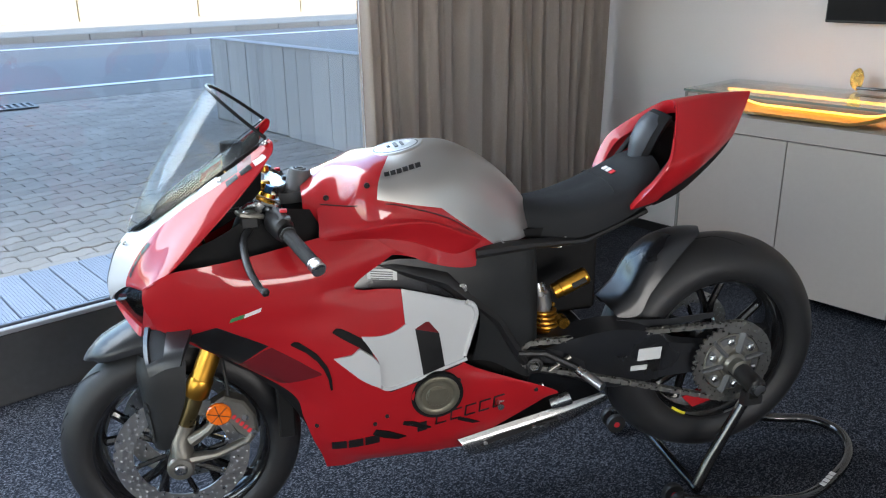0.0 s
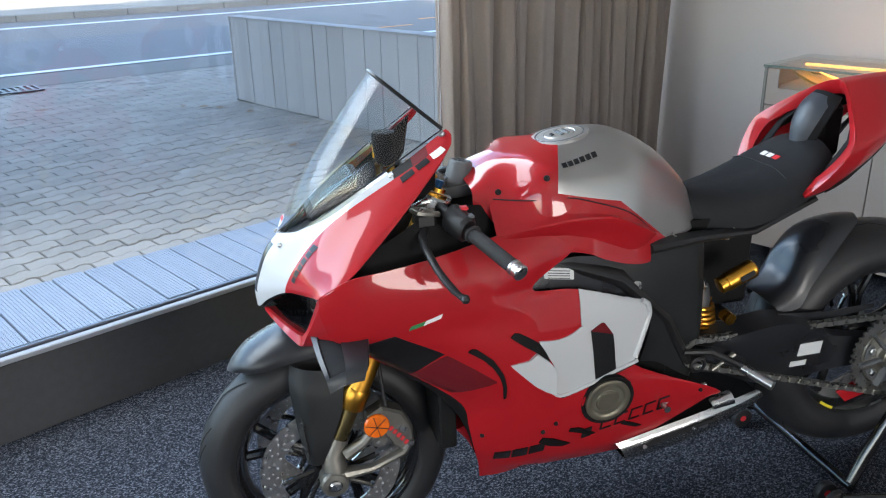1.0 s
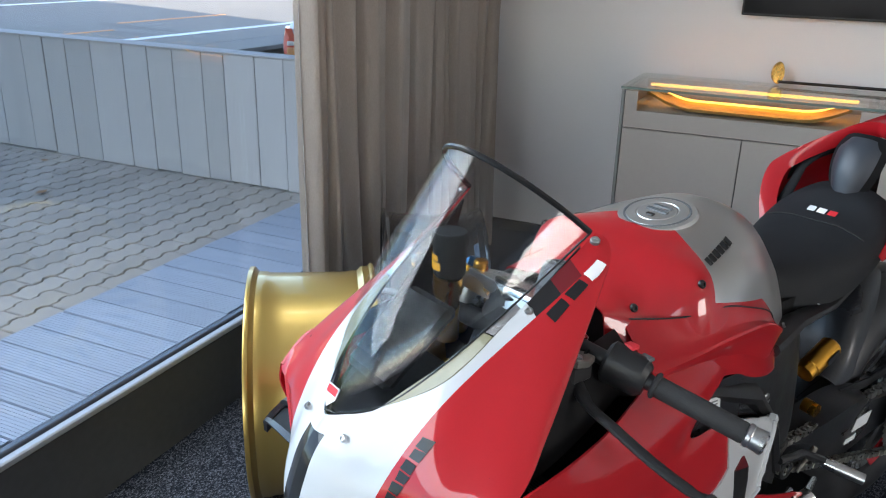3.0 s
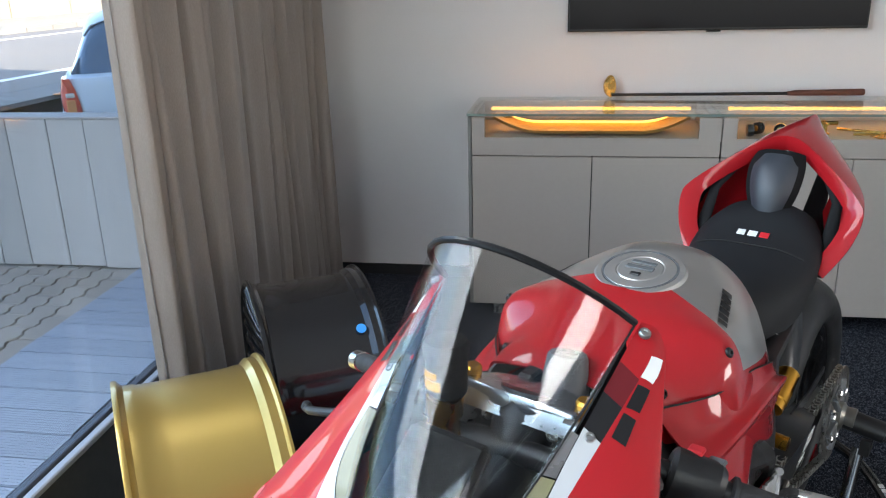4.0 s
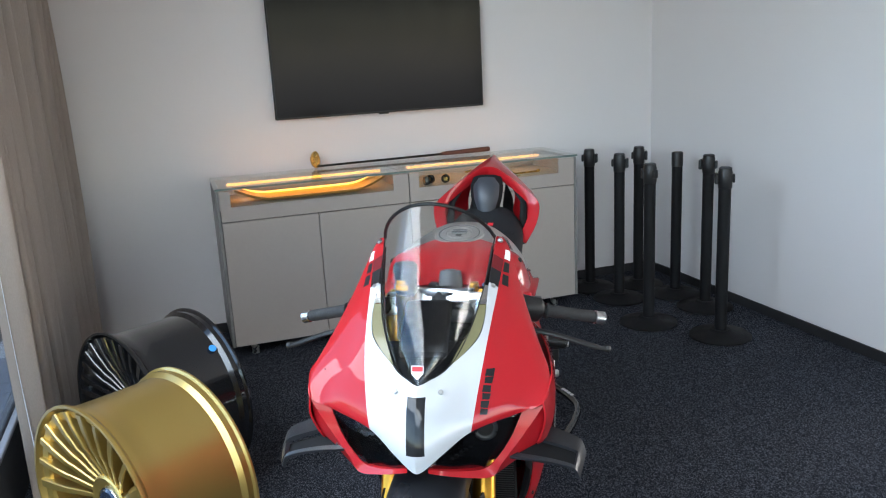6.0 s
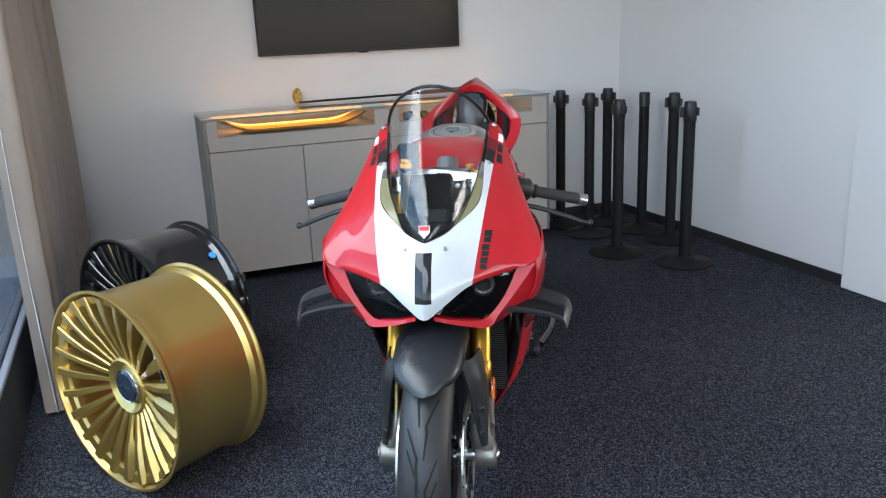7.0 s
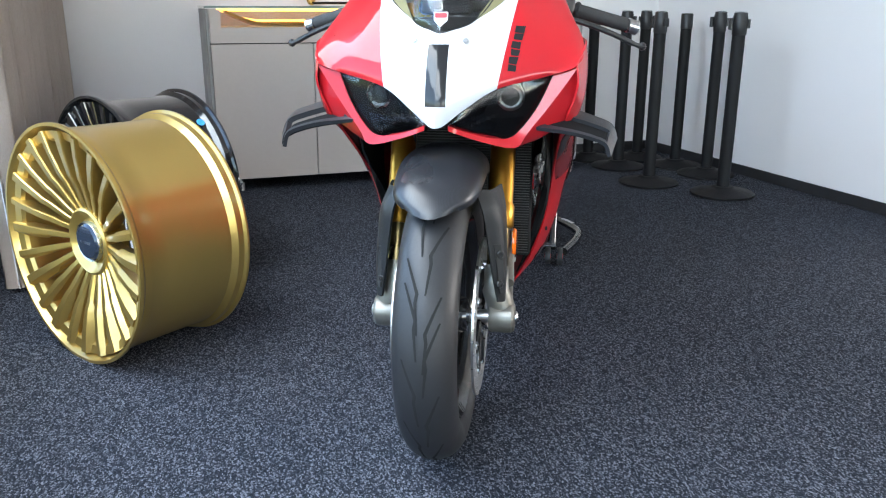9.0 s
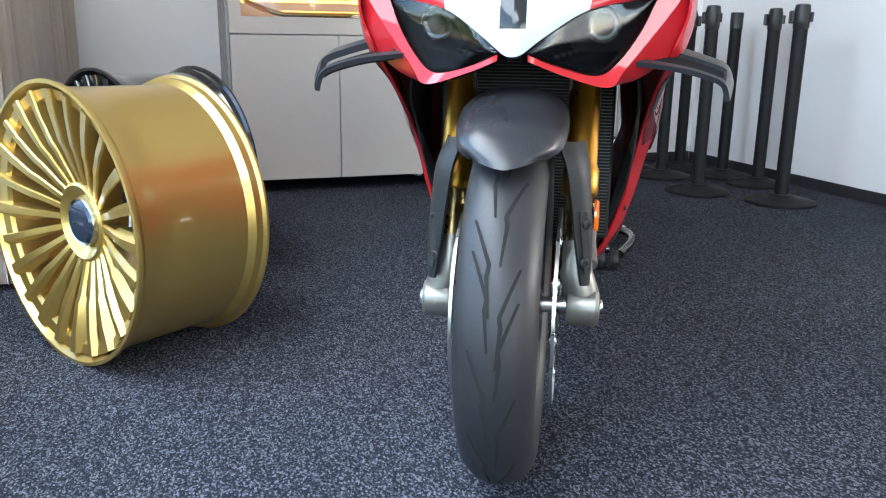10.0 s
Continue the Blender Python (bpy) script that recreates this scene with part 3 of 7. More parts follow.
# ---- curtain ----


def curtain():
    c = thing("curtain", pose(0, 0, 0), "floor-length taupe linen curtain in soft upright folds", "curtain")
    n, rows = 400, 16
    def fold(s, z):
        x = 2.83 + 1.66 * s
        ph = s * 25.0 + 0.8 * math.sin(s * 9) + 0.5 * math.sin(s * 23.0)
        amp = 0.048 * (0.75 + 0.25 * math.sin(s * 31 + 1.3)) * (0.75 + 0.12 * (2.9 - z))
        y = 4.215 - 0.07 * s + amp * math.sin(2 * math.pi * ph * 0.62) + 0.012 * math.sin(2 * math.pi * ph * 1.7 + z) + 0.010 * math.sin(z * 2.2 + s * 40)
        y += 0.15 * max(0.0, (s - 0.965) / 0.035) ** 1.5
        xo = x + 0.018 * math.sin(2 * math.pi * ph * 0.62 + 1.2) + 0.02 * math.sin(z * 1.7 + s * 12) * (1 - z / 3.0)
        return Vector((xo, y, z))
    bm = bmesh.new()
    rings = [[bm.verts.new(fold(i / n, 0.02 + (H - 0.06) * k / rows)) for i in range(n + 1)] for k in range(rows + 1)]
    bridge(bm, rings, closed=False)
    bmesh.ops.solidify(bm, geom=bm.faces[:], thickness=0.003)
    part("fabric", bm, CURTAIN, c, smooth=80)
    bm = bmesh.new()
    rings = [[bm.verts.new(fold(0, 0.02 + (H - 0.06) * k / rows) + Vector((-0.010 + 0.006 * j, 0.004 + 0.003 * j, 0))) for j in range(4)] for k in range(rows + 1)]
    bridge(bm, rings, closed=False)
    bmesh.ops.solidify(bm, geom=bm.faces[:], thickness=0.002)
    part("lining", bm, LINING, c, "white lining at the free edge", smooth=60)
    part("rail", boxes((2.6, 4.18, H - 0.035, X1 - 0.02, 4.22, H - 0.005)), ALU, c)


curtain()

# ---- television ----


def television():
    t = thing("television", pose(0, 0, 0), "large flat black television mounted on the white wall", "television")
    part("body", boxes((4.60, 1.822, 1.205, 4.635, 3.078, 1.925), bevel=0.004), BLACKP, t)
    part("screen", boxes((4.5965, 1.830, 1.216, 4.599, 3.070, 1.917)), SCREEN, t, "glossy black screen", 0)
    part("sensor", boxes((4.600, 2.42, 1.1975, 4.615, 2.48, 1.2045), bevel=0.002), BLACKP, t)
    part("wall_mount", boxes((4.636, 2.2, 1.40, X1 - 0.001, 2.7, 1.75)), BLACKP, t)


television()

# ---- display cabinet ----


def cabinet():
    x0, x1, y0, y1 = 4.14, 4.60, 1.44, 3.475
    c = thing("display_cabinet", pose(0, 0, 0), "taupe lacquered display cabinet with glass-topped lit showcases", "display cabinet")
    z0, zd, zt = 0.07, 0.742, 0.905
    ym = (y0 + y1) / 2
    part("carcass", boxes((x0 + 0.022, y0 + 0.016, z0 + 0.003, x1 - 0.003, y1 - 0.016, 0.735), bevel=0.001), GAP, c)
    for ya, yb in ((y0, y0 + 0.014), (y1 - 0.014, y1)):
        part("side_panel", boxes((x0, ya, z0, x1, yb, zt), bevel=0.0015), CABEDGE, c, "grey edged side panel", 0)
    ys = [y0 + 0.017, ym - 0.507, ym - 0.003, ym + 0.003, ym + 0.5, y1 - 0.017]
    doors = [(ys[0], ym - 0.506), (ym - 0.502, ym - 0.003), (ym + 0.003, ym + 0.502), (ym + 0.506, ys[5])]
    for a, b in doors:
        part("door", boxes((x0 + 0.001, a, z0 + 0.002, x0 + 0.02, b, zd - 0.003), bevel=0.0015), CAB, c, "glossy taupe door")
    # drawer fronts with a cut-out window each
    for a, b, wa, wb in ((ym + 0.003, y1 - 0.017, 2.545, 3.405), (y0 + 0.017, ym - 0.003, 1.555, 2.40)):
        d = part("showcase_front", boxes((x0, a, zd + 0.002, x0 + 0.018, b, 0.818), (x0, a, 0.818, x0 + 0.018, wa, 0.902), (x0, wb, 0.818, x0 + 0.018, b, 0.902)), CAB, c, "taupe front with a cut-out window", 0)
        part("showcase_floor", boxes((x0 + 0.019, a, 0.800, x1 - 0.02, b, 0.816)), CASEFLOOR, d)
        part("showcase_back", boxes((x1 - 0.019, a, 0.800, x1 - 0.006, b, 0.902)), CAB, d)
        for ya, yb in ((wa - 0.06, wa - 0.045), (wb + 0.045, wb + 0.06)):
            part("showcase_wall", boxes((x0 + 0.02, ya, 0.817, x1 - 0.02, yb, 0.900)), CAB, d)
        part("pane", boxes((x0 + 0.008, wa + 0.001, 0.8185, x0 + 0.012, wb - 0.001, 0.902)), CLEAR, d).visible_shadow = False
        part("led_strip", boxes((4.385, wa + 0.005, 0.892, 4.403, wb - 0.005, 0.9045), bevel=0.002), LED, d, "warm glowing light strip")
    part("glass_top", boxes((x0 - 0.004, y0 - 0.003, 0.907, x1, y1 + 0.003, 0.919), bevel=0.001), CLEAR, c, "clear glass top", 0).visible_shadow = False
    part("glass_edge", boxes((x0 - 0.007, y0 - 0.003, 0.908, x0 - 0.0045, y1 + 0.003, 0.918)), mat("glass_edge_green", (0.16, 0.22, 0.20), 0.15, coat=0.5), c, "greenish polished glass edge")
    for yy in (y0 + 0.12, ym, y1 - 0.12):
        for xx in (x0 + 0.08, x1 - 0.08):
            part("foot", lathe(bmesh.new(), [(0.022, 0), (0.022, 0.072)], 12, Matrix.Translation((xx, yy, 0))), STEEL, c, "round steel foot")
    return c


cabinet()


def long_tray():
    """The curved gilded bow in the left showcase."""
    t = thing("gilded_bow", pose(0, 0, 0), "long gilded strip with upturned ends in the lit showcase", "showcase object")
    bm = bmesh.new()
    rings = []
    for k in range(33):
        s = -1 + 2 * k / 32
        y = 2.975 + 0.40 * s
        z = 0.822 + 0.058 * max(0, abs(s) - 0.55) ** 1.6 / 0.45 ** 1.6
        w = 0.095 * (1 - 0.25 * abs(s) ** 6)
        rings.append([bm.verts.new((4.27 + dx * w, y, z + dz)) for dx, dz in ((-1, 0.020), (-0.9, 0.006), (0, 0), (0.9, 0.006), (1, 0.020), (0.9, 0.012), (0, 0.006), (-0.9, 0.012))])
    bridge(bm, rings, True, True, True)
    part("strip", bm, BOWM, t, smooth=50)
    part("lit_edge", tube(bmesh.new(), [(4.362, 2.975 + 0.40 * q, 0.846 + 0.044 * max(0, abs(q) - 0.55) ** 1.6 / 0.45 ** 1.6) for q in (-1 + k / 16 for k in range(33))], .0045, 8), LED, t, "warm glowing light edge")


def trophy_items():
    for k, (x, y) in enumerate(((4.20, 2.34), (4.25, 2.30), (4.22, 2.22))):
        t = thing("brass_wheel_model", pose(x, y, 0.8165, 0, 0, 35 * k), "small black and brass wheel model in the showcase", "model", "showcase models")
        part("tyre", lathe(bmesh.new(), [(0.012, -0.012), (0.024, -0.012), (0.026, 0), (0.024, 0.012), (0.012, 0.012)], 20, pose(0, 0, 0.026, 90), closed=True), BLACKRIM, t)
        part("cap", lathe(bmesh.new(), [(0.0, 0.016), (0.011, 0.014), (0.012, -0.012)], 14, pose(0, 0, 0.026, 90)), GOLD, t, "polished brass hub")
    t = thing("brass_tap_model", pose(4.26, 2.04, 0.8165), "small cross-shaped brass fitting in the showcase", "fitting")
    part("stem", lathe(bmesh.new(), [(0.02, 0), (0.02, 0.006), (0.008, 0.01), (0.008, 0.05), (0.0, 0.055)], 14), GOLD, t)
    part("bar", tube(bmesh.new(), [(0, -0.045, 0.045), (0, 0.045, 0.045)], [0.009, 0.006], 8), GOLD, t)
    part("bar", tube(bmesh.new(), [(-0.03, 0, 0.045), (0.03, 0, 0.045)], [0.006, 0.009], 8), GOLD, t)
    for y, x, l, r in ((1.78, 4.25, 0.16, 8), (1.88, 4.30, 0.10, -30)):
        t = thing("brass_rod", pose(x, y, 0.8225, 0, 0, 90 + r), "slim brass rod lying in the showcase", "rod", "showcase rods")
        part("rod", tube(bmesh.new(), [(-l, 0, 0), (l, 0, 0)], 0.0055, 8), GOLD, t)
        part("knob", lathe(bmesh.new(), [(0, -0.012), (0.009, -0.006), (0.009, 0.006), (0, 0.012)], 10, pose(-l, 0, 0.003, 0, 90)), GOLD, t)
    t = thing("brass_card", pose(4.20, 1.83, 0.8165, 0, 0, 15), "small brass plate lying in the showcase", "plate")
    part("plate", boxes((-0.03, -0.045, 0, 0.03, 0.045, 0.004), bevel=0.001), GOLD, t)


long_tray()
trophy_items()


def golf_club():
    g = thing("golf_club", pose(0, 0, 0), "golf club with gilded head and brown grip on the glass top", "golf club")
    bm = bmesh.new()
    prof = smooth_path([(-0.005, 0.0, 0), (0.022, 0.030, 0), (0.018, 0.075, 0), (-0.008, 0.098, 0), (-0.028, 0.07, 0), (-0.026, 0.02, 0)], 4, True)
    prism(bm, [(p.x, p.y) for p in prof], 0.022, pose(4.555, 2.885, 0.921, 90, 0, 105), bevel=0.004)
    part("head", bm, GOLD, g, "gilded club head standing on its toe")
    part("shaft", tube(bmesh.new(), [(4.55, 2.875, 0.934), (4.545, 2.12, 0.939)], [0.0065, 0.0075], 10), BLACKRIM, g, "slim black shaft")
    part("grip", tube(bmesh.new(), [(4.545, 2.13, 0.939), (4.545, 2.10, 0.941), (4.54, 1.83, 0.945), (4.54, 1.82, 0.945)], [0.009, 0.012, 0.015, 0.013], 12), BROWN, g, "dark brown wrapped grip")


golf_club()

# ---- barrier posts ----


def barrier_post(x, y, rz, head=True):
    p = thing("barrier_post", pose(x, y, 0, 0, 0, rz), "matt black retractable barrier post on a round base" if head else "matt black barrier post without a belt head", "barrier post", "barrier posts")
    part("base", lathe(bmesh.new(), [(0.0, 0.0), (0.150, 0.0), (0.158, 0.005), (0.158, 0.012), (0.150, 0.018), (0.06, 0.034), (0.048, 0.045), (0.0, 0.047)], 48), POSTM, p)
    part("pole", lathe(bmesh.new(), [(0.031, 0.04), (0.031, 0.80 if head else 0.885), (0.0, 0.80 if head else 0.885)], 28), POSTM, p)
    if head:
        h = part("belt_head", lathe(bmesh.new(), [(0.031, 0.79), (0.0345, 0.796), (0.0345, 0.878), (0.032, 0.883), (0.032, 0.895), (0.0, 0.898)], 28), BLACKP, p, "black belt cassette head")
        part("belt_clip", boxes((0.034, -0.022, 0.815, 0.052, 0.022, 0.870), bevel=0.004), BLACKP, h)
        part("belt_catch", boxes((-0.046, -0.016, 0.822, -0.034, 0.016, 0.865), bevel=0.003), BLACKP, h)
        part("top_disc", lathe(bmesh.new(), [(0.028, 0.8975), (0.028, 0.8995), (0.0, 0.90)], 24), DARKALU, h)
    else:
        part("collar", lathe(bmesh.new(), [(0.031, 0.80), (0.0335, 0.803), (0.0335, 0.880), (0.031, 0.884)], 28), BLACKP, p)


for px_, py_, rz_, hd in ((4.43, 1.195, 230, True), (4.13, 1.16, 235, True), (4.34, 0.895, 240, True), (3.67, 1.25, 10, True), (4.05, 0.815, 0, False), (3.76, 0.81, 40, True), (3.32, 1.04, 60, True)):
    barrier_post(px_, py_, rz_, hd)

# ---- loose car wheels ----


def loose_rim(name, m, metal, label, cap, spokes, sticker=False):
    """A forged rim standing on its tread; local z is its axis, the face at z 0."""
    w = thing(name, m, label, "car rim", "loose car rims")
    R, D = 0.321, 0.332
    prof = [(R - 0.013, 0.010), (R - 0.008, 0.000), (R, 0.000), (R + 0.001, 0.006), (R - 0.001, 0.012), (R - 0.008, 0.016), (R - 0.014, 0.024), (R - 0.015, 0.045), (R - 0.018, 0.052), (R - 0.020, 0.10), (R - 0.022, D - 0.075), (R - 0.020, D - 0.060), (R - 0.020, D - 0.045), (R - 0.008, D - 0.030), (R - 0.008, D - 0.012), (R, D - 0.006), (R, D), (R - 0.014, D), (R - 0.018, D - 0.010), (R - 0.034, D - 0.05), (R - 0.036, D - 0.08), (R - 0.034, 0.10), (R - 0.026, 0.055), (R - 0.018, 0.02)]
    part("barrel", lathe(bmesh.new(), [(r, -h) for r, h in prof], 96, closed=True), metal, w, smooth=30)
    hub = part("hub", lathe(bmesh.new(), [(0.0, -0.12), (0.088, -0.12), (0.094, -0.068), (0.091, -0.055), (0.085, -0.051), (0.078, -0.055), (0.066, -0.068), (0.060, -0.070), (0.058, -0.066), (0.0, -0.066)], 48), metal, w)
    part("hub_cap", lathe(bmesh.new(), [(0.050, -0.066), (0.050, -0.056), (0.044, -0.050), (0.0, -0.046)], 32), cap, hub, "dark domed centre cap")
    part("cap_ring", lathe(bmesh.new(), [(0.050, -0.066), (0.0505, -0.056), (0.0535, -0.054), (0.0555, -0.058), (0.0555, -0.066)], 40, closed=True), STEEL, hub, "bright ring round the centre cap")
    for k in range(5):
        part("cap_mark", boxes((-0.003, -0.020 + 0.009 * k, -0.0475, 0.003, -0.014 + 0.009 * k, -0.0462)), STEEL, hub)
    part("face_ring", lathe(bmesh.new(), [(0.272, -0.052), (0.272, -0.030), (0.279, -0.021), (0.300, -0.015), (0.300, -0.052)], 96, closed=True), metal, w, smooth=25)
    # two alternating spokes: a broad one with a flat top and a slim one, both stepped wider past the middle
    shapes = []
    for wide in (1.0, 0.72):
        bm = bmesh.new()
        rows = [(0.082, 0.0082, 0.0082, -0.060, -0.098), (0.120, 0.0092, 0.0092, -0.048, -0.090), (0.168, 0.0104, 0.0108, -0.034, -0.078), (0.186, 0.0112, 0.0195 * wide, -0.026, -0.068), (0.250, 0.0142 * wide, 0.0215 * wide, -0.012, -0.055), (0.301, 0.0160 * wide, 0.0225 * wide, -0.005, -0.042)]
        rings = [[bm.verts.new(q) for q in ((r, -a, zt - 0.004), (r, -a + 0.002, zt), (r, min(a, c) * 0.55, zt), (r, c, zt - 0.004 - (c - 0.006) * 0.9), (r, c * 0.8, zb), (r, -a * 0.8, zb))] for r, a, c, zt, zb in rows]
        bridge(bm, rings, True, True, True)
        so = part("spoke", bm, metal, w, smooth=20)
        shapes.append(so.data)
        so.matrix_basis = pose(0, 0, 0, 0, 0, 360 * (len(shapes) - 1) / spokes)
    for k in range(2, spokes):
        so = new("spoke", shapes[k % 2])
        so.parent = w
        so.matrix_basis = pose(0, 0, 0, 0, 0, 360 * k / spokes)
    if sticker:
        n_ = Vector((-0.585, -0.338, 0.737))
        st = part("sticker", lathe(bmesh.new(), [(0.0, -0.002), (0.014, -0.002), (0.014, 0.0), (0.0, 0.0005)], 24), STICKER, w, "round blue sticker")
        st.matrix_basis = m.inverted() @ Matrix.Translation(Vector((2.819, 3.610, 0.539)) + n_ * 0.012) @ n_.to_track_quat("Z", "Y").to_matrix().to_4x4()
    return w


def rim_pose(x, y, az, r=0.319):
    """Face centre at (x, y); its axis points along az."""
    return pose(x, y, r) @ pose(0, 0, 0, 0, 0, az) @ pose(0, 0, 0, 0, 90, 0)


loose_rim("gold_rim", rim_pose(2.222, 3.995, 123), GOLDRIM, "large gold-lacquered multi-spoke car rim standing on the carpet", CAPBLUE, 24)
loose_rim("black_rim", rim_pose(2.858, 3.945, 120), BLACKRIM, "large gloss black multi-spoke car rim with a blue sticker", CAPBLUE, 30, True)

# ---- motorcycle: paints ----


def layered(name, base, layers, rough=0.22, coat=1.0, spec=0.3, shine=()):
    """Lacquer whose colours change at straight edges: layers of (colour, rows of planes). A row (a, b, c, d) holds where
    a*x + b*|y| + c*z > d; rows of a layer all have to hold."""
    m = mat(name, base, rough, vary=0.03, scale=3, fine=400, coat=coat, spec=spec, rough_vary=0.04)
    n, l = m.node_tree.nodes, m.node_tree.links
    b = n["Principled BSDF"]
    cur = b.inputs["Base Color"].links[0].from_socket
    tc, sep, ab, cmb = n.new("ShaderNodeTexCoord"), n.new("ShaderNodeSeparateXYZ"), n.new("ShaderNodeMath"), n.new("ShaderNodeCombineXYZ")
    ab.operation = "ABSOLUTE"
    l.new(tc.outputs["Object"], sep.inputs[0]), l.new(sep.outputs[1], ab.inputs[0])
    l.new(sep.outputs[0], cmb.inputs[0]), l.new(ab.outputs[0], cmb.inputs[1]), l.new(sep.outputs[2], cmb.inputs[2])
    for colour, rows in layers:
        fac = None
        for a, bb, c, d in rows:
            dot, gt = n.new("ShaderNodeVectorMath"), n.new("ShaderNodeMath")
            dot.operation, gt.operation = "DOT_PRODUCT", "GREATER_THAN"
            dot.inputs[1].default_value, gt.inputs[1].default_value = (a, bb, c), d
            l.new(cmb.outputs[0], dot.inputs[0]), l.new(dot.outputs["Value"], gt.inputs[0])
            if fac is None:
                fac = gt.outputs[0]
            else:
                mu = n.new("ShaderNodeMath"); mu.operation = "MULTIPLY"
                l.new(fac, mu.inputs[0]), l.new(gt.outputs[0], mu.inputs[1])
                fac = mu.outputs[0]
        mx = n.new("ShaderNodeMix"); mx.data_type = "RGBA"
        mx.inputs[7].default_value = rgb(colour)
        l.new(fac, mx.inputs[0]), l.new(cur, mx.inputs[6])
        cur = mx.outputs[2]
        if colour in shine:
            mf = n.new("ShaderNodeMix")
            mf.inputs[3].default_value = 0.95
            cf = n.new("ShaderNodeMix")                # bare metal carries little lacquer
            cf.inputs[2].default_value, cf.inputs[3].default_value = coat, 0.08
            l.new(fac, cf.inputs[0])
            if b.inputs["Coat Weight"].links:
                l.new(b.inputs["Coat Weight"].links[0].from_socket, cf.inputs[2])
            l.new(cf.outputs[0], b.inputs["Coat Weight"])
            l.new(fac, mf.inputs[0])
            if b.inputs["Metallic"].links:
                l.new(b.inputs["Metallic"].links[0].from_socket, mf.inputs[2])
            else:
                mf.inputs[2].default_value = 0.0
            l.new(mf.outputs[0], b.inputs["Metallic"])
    l.new(cur, b.inputs["Base Color"])
    return m


C_RED, C_DRED, C_BLK, C_WHT, C_SIL = (0.38, 0.010, 0.015), (0.13, 0.009, 0.013), (0.012, 0.012, 0.013), (0.50, 0.51, 0.52), (0.58, 0.57, 0.55)
RED = mat("red_lacquer", C_RED, 0.45, vary=0.03, scale=3, fine=500, coat=0.75, spec=0.12, rough_vary=0.02)
WHITE = mat("white_lacquer", C_WHT, 0.4, vary=0.02, scale=3, fine=500, coat=0.9, spec=0.2)
DRED = mat("dark_red_lacquer", C_DRED, 0.4, vary=0.04, scale=4, fine=500, coat=0.9, spec=0.15)
BLK = mat("black_decal", C_BLK, 0.4, vary=0.1, coat=0.25, spec=0.2)
GREYP = mat("grey_plastic", (0.10, 0.105, 0.11), 0.5, vary=0.08)
INNER = mat("inner_black", (0.006, 0.006, 0.0065), 0.7, vary=0.2, spec=0.2)
NOSEP = layered("nose_lacquer", C_RED, [
    (C_WHT, [(0.0, -1.0, 0.172, 0.0268), (-1.0, 0, 0, -0.166)]),
    (C_BLK, [(0.0, -1.0, 0.172, 0.0268), (1.0, 0, 0, 0.166), (-1.0, 0, 0, -0.205)]),
    (C_DRED, [(0.0, -1.0, 0.172, 0.0268), (1.0, 0, 0, 0.205), (-1.0, 0, 0, -0.237)]),
    (C_BLK, [(0, -1, 0, -0.019), (0, 0, 1, 0.747), (0, 0, -1, -0.855)]),
], rough=0.45, coat=0.75, spec=0.12)
TANKP = layered("tank_lacquer", C_RED, [
    (C_SIL, [(1.0, 0.385, 0, 0.579), (0.23, 0, 1.0, 1.077), (-1.0, 0, 0, -0.66)]),
    (C_SIL, [(1.0, 0, 0, 0.66), (0.816, 0, 1.0, 1.4636)]),
], rough=0.34, coat=1.0, spec=0.12, shine=(C_SIL,))
BRUSH = mat("brushed_aluminium", C_SIL, 0.34, metal=0.85, vary=0.04, scale=4, fine=600, stretch=(1, 1, 30), rough_vary=0.03)
CARBON = mat("matt_carbon", (0.017, 0.018, 0.021), 0.31, vary=0.30, scale=6, fine=700, bump=0.00015, coat=0.08, spec=0.45)
cn, cl = CARBON.node_tree.nodes, CARBON.node_tree.links
ck_, cm_, cc_ = cn.new("ShaderNodeTexChecker"), cn.new("ShaderNodeVectorMath"), cn.new("ShaderNodeTexCoord")
ck_.inputs["Scale"].default_value = 560
ck_.inputs["Color1"].default_value, ck_.inputs["Color2"].default_value = (0.72, 0.72, 0.72, 1), (1.28, 1.28, 1.28, 1)
cm_.operation = "MULTIPLY"
cl.new(cc_.outputs["Object"], ck_.inputs["Vector"]), cl.new(cn["Principled BSDF"].inputs["Base Color"].links[0].from_socket, cm_.inputs[0])
cl.new(ck_.outputs["Color"], cm_.inputs[1]), cl.new(cm_.outputs[0], cn["Principled BSDF"].inputs["Base Color"])
GOLDF = mat("gold_fork", (0.56, 0.28, 0.04), 0.32, metal=1.0, vary=0.05, scale=10)
GOLDD = mat("dark_gold_tube", (0.26, 0.20, 0.09), 0.28, metal=1.0, vary=0.08, scale=10)
MAGN = mat("bronze_magnesium", (0.235, 0.225, 0.20), 0.40, metal=0.8, vary=0.08, scale=20)
SILV = mat("machined_silver", (0.55, 0.55, 0.55), 0.28, metal=1.0, vary=0.05, scale=20)
# pale tone standing for light that shows through the disc holes
HOLELIGHT = mat("pale_hole_ring", (0.85, 0.86, 0.88), 0.35, metal=0.35, vary=0.03)
DISC = mat("brake_disc_steel", (0.52, 0.51, 0.49), 0.33, metal=1.0, vary=0.08, scale=60)
SEATM = mat("seat_fabric", (0.010, 0.011, 0.013), 0.70, vary=0.15, scale=12, fine=900, bump=0.0005, spec=0.3)
PADM = mat("grey_blue_pad", (0.032, 0.037, 0.047), 0.36, vary=0.08, scale=10, fine=900, bump=0.0004)
CHAINM = mat("chain_steel", (0.42, 0.41, 0.38), 0.32, metal=1.0, vary=0.15, scale=80)
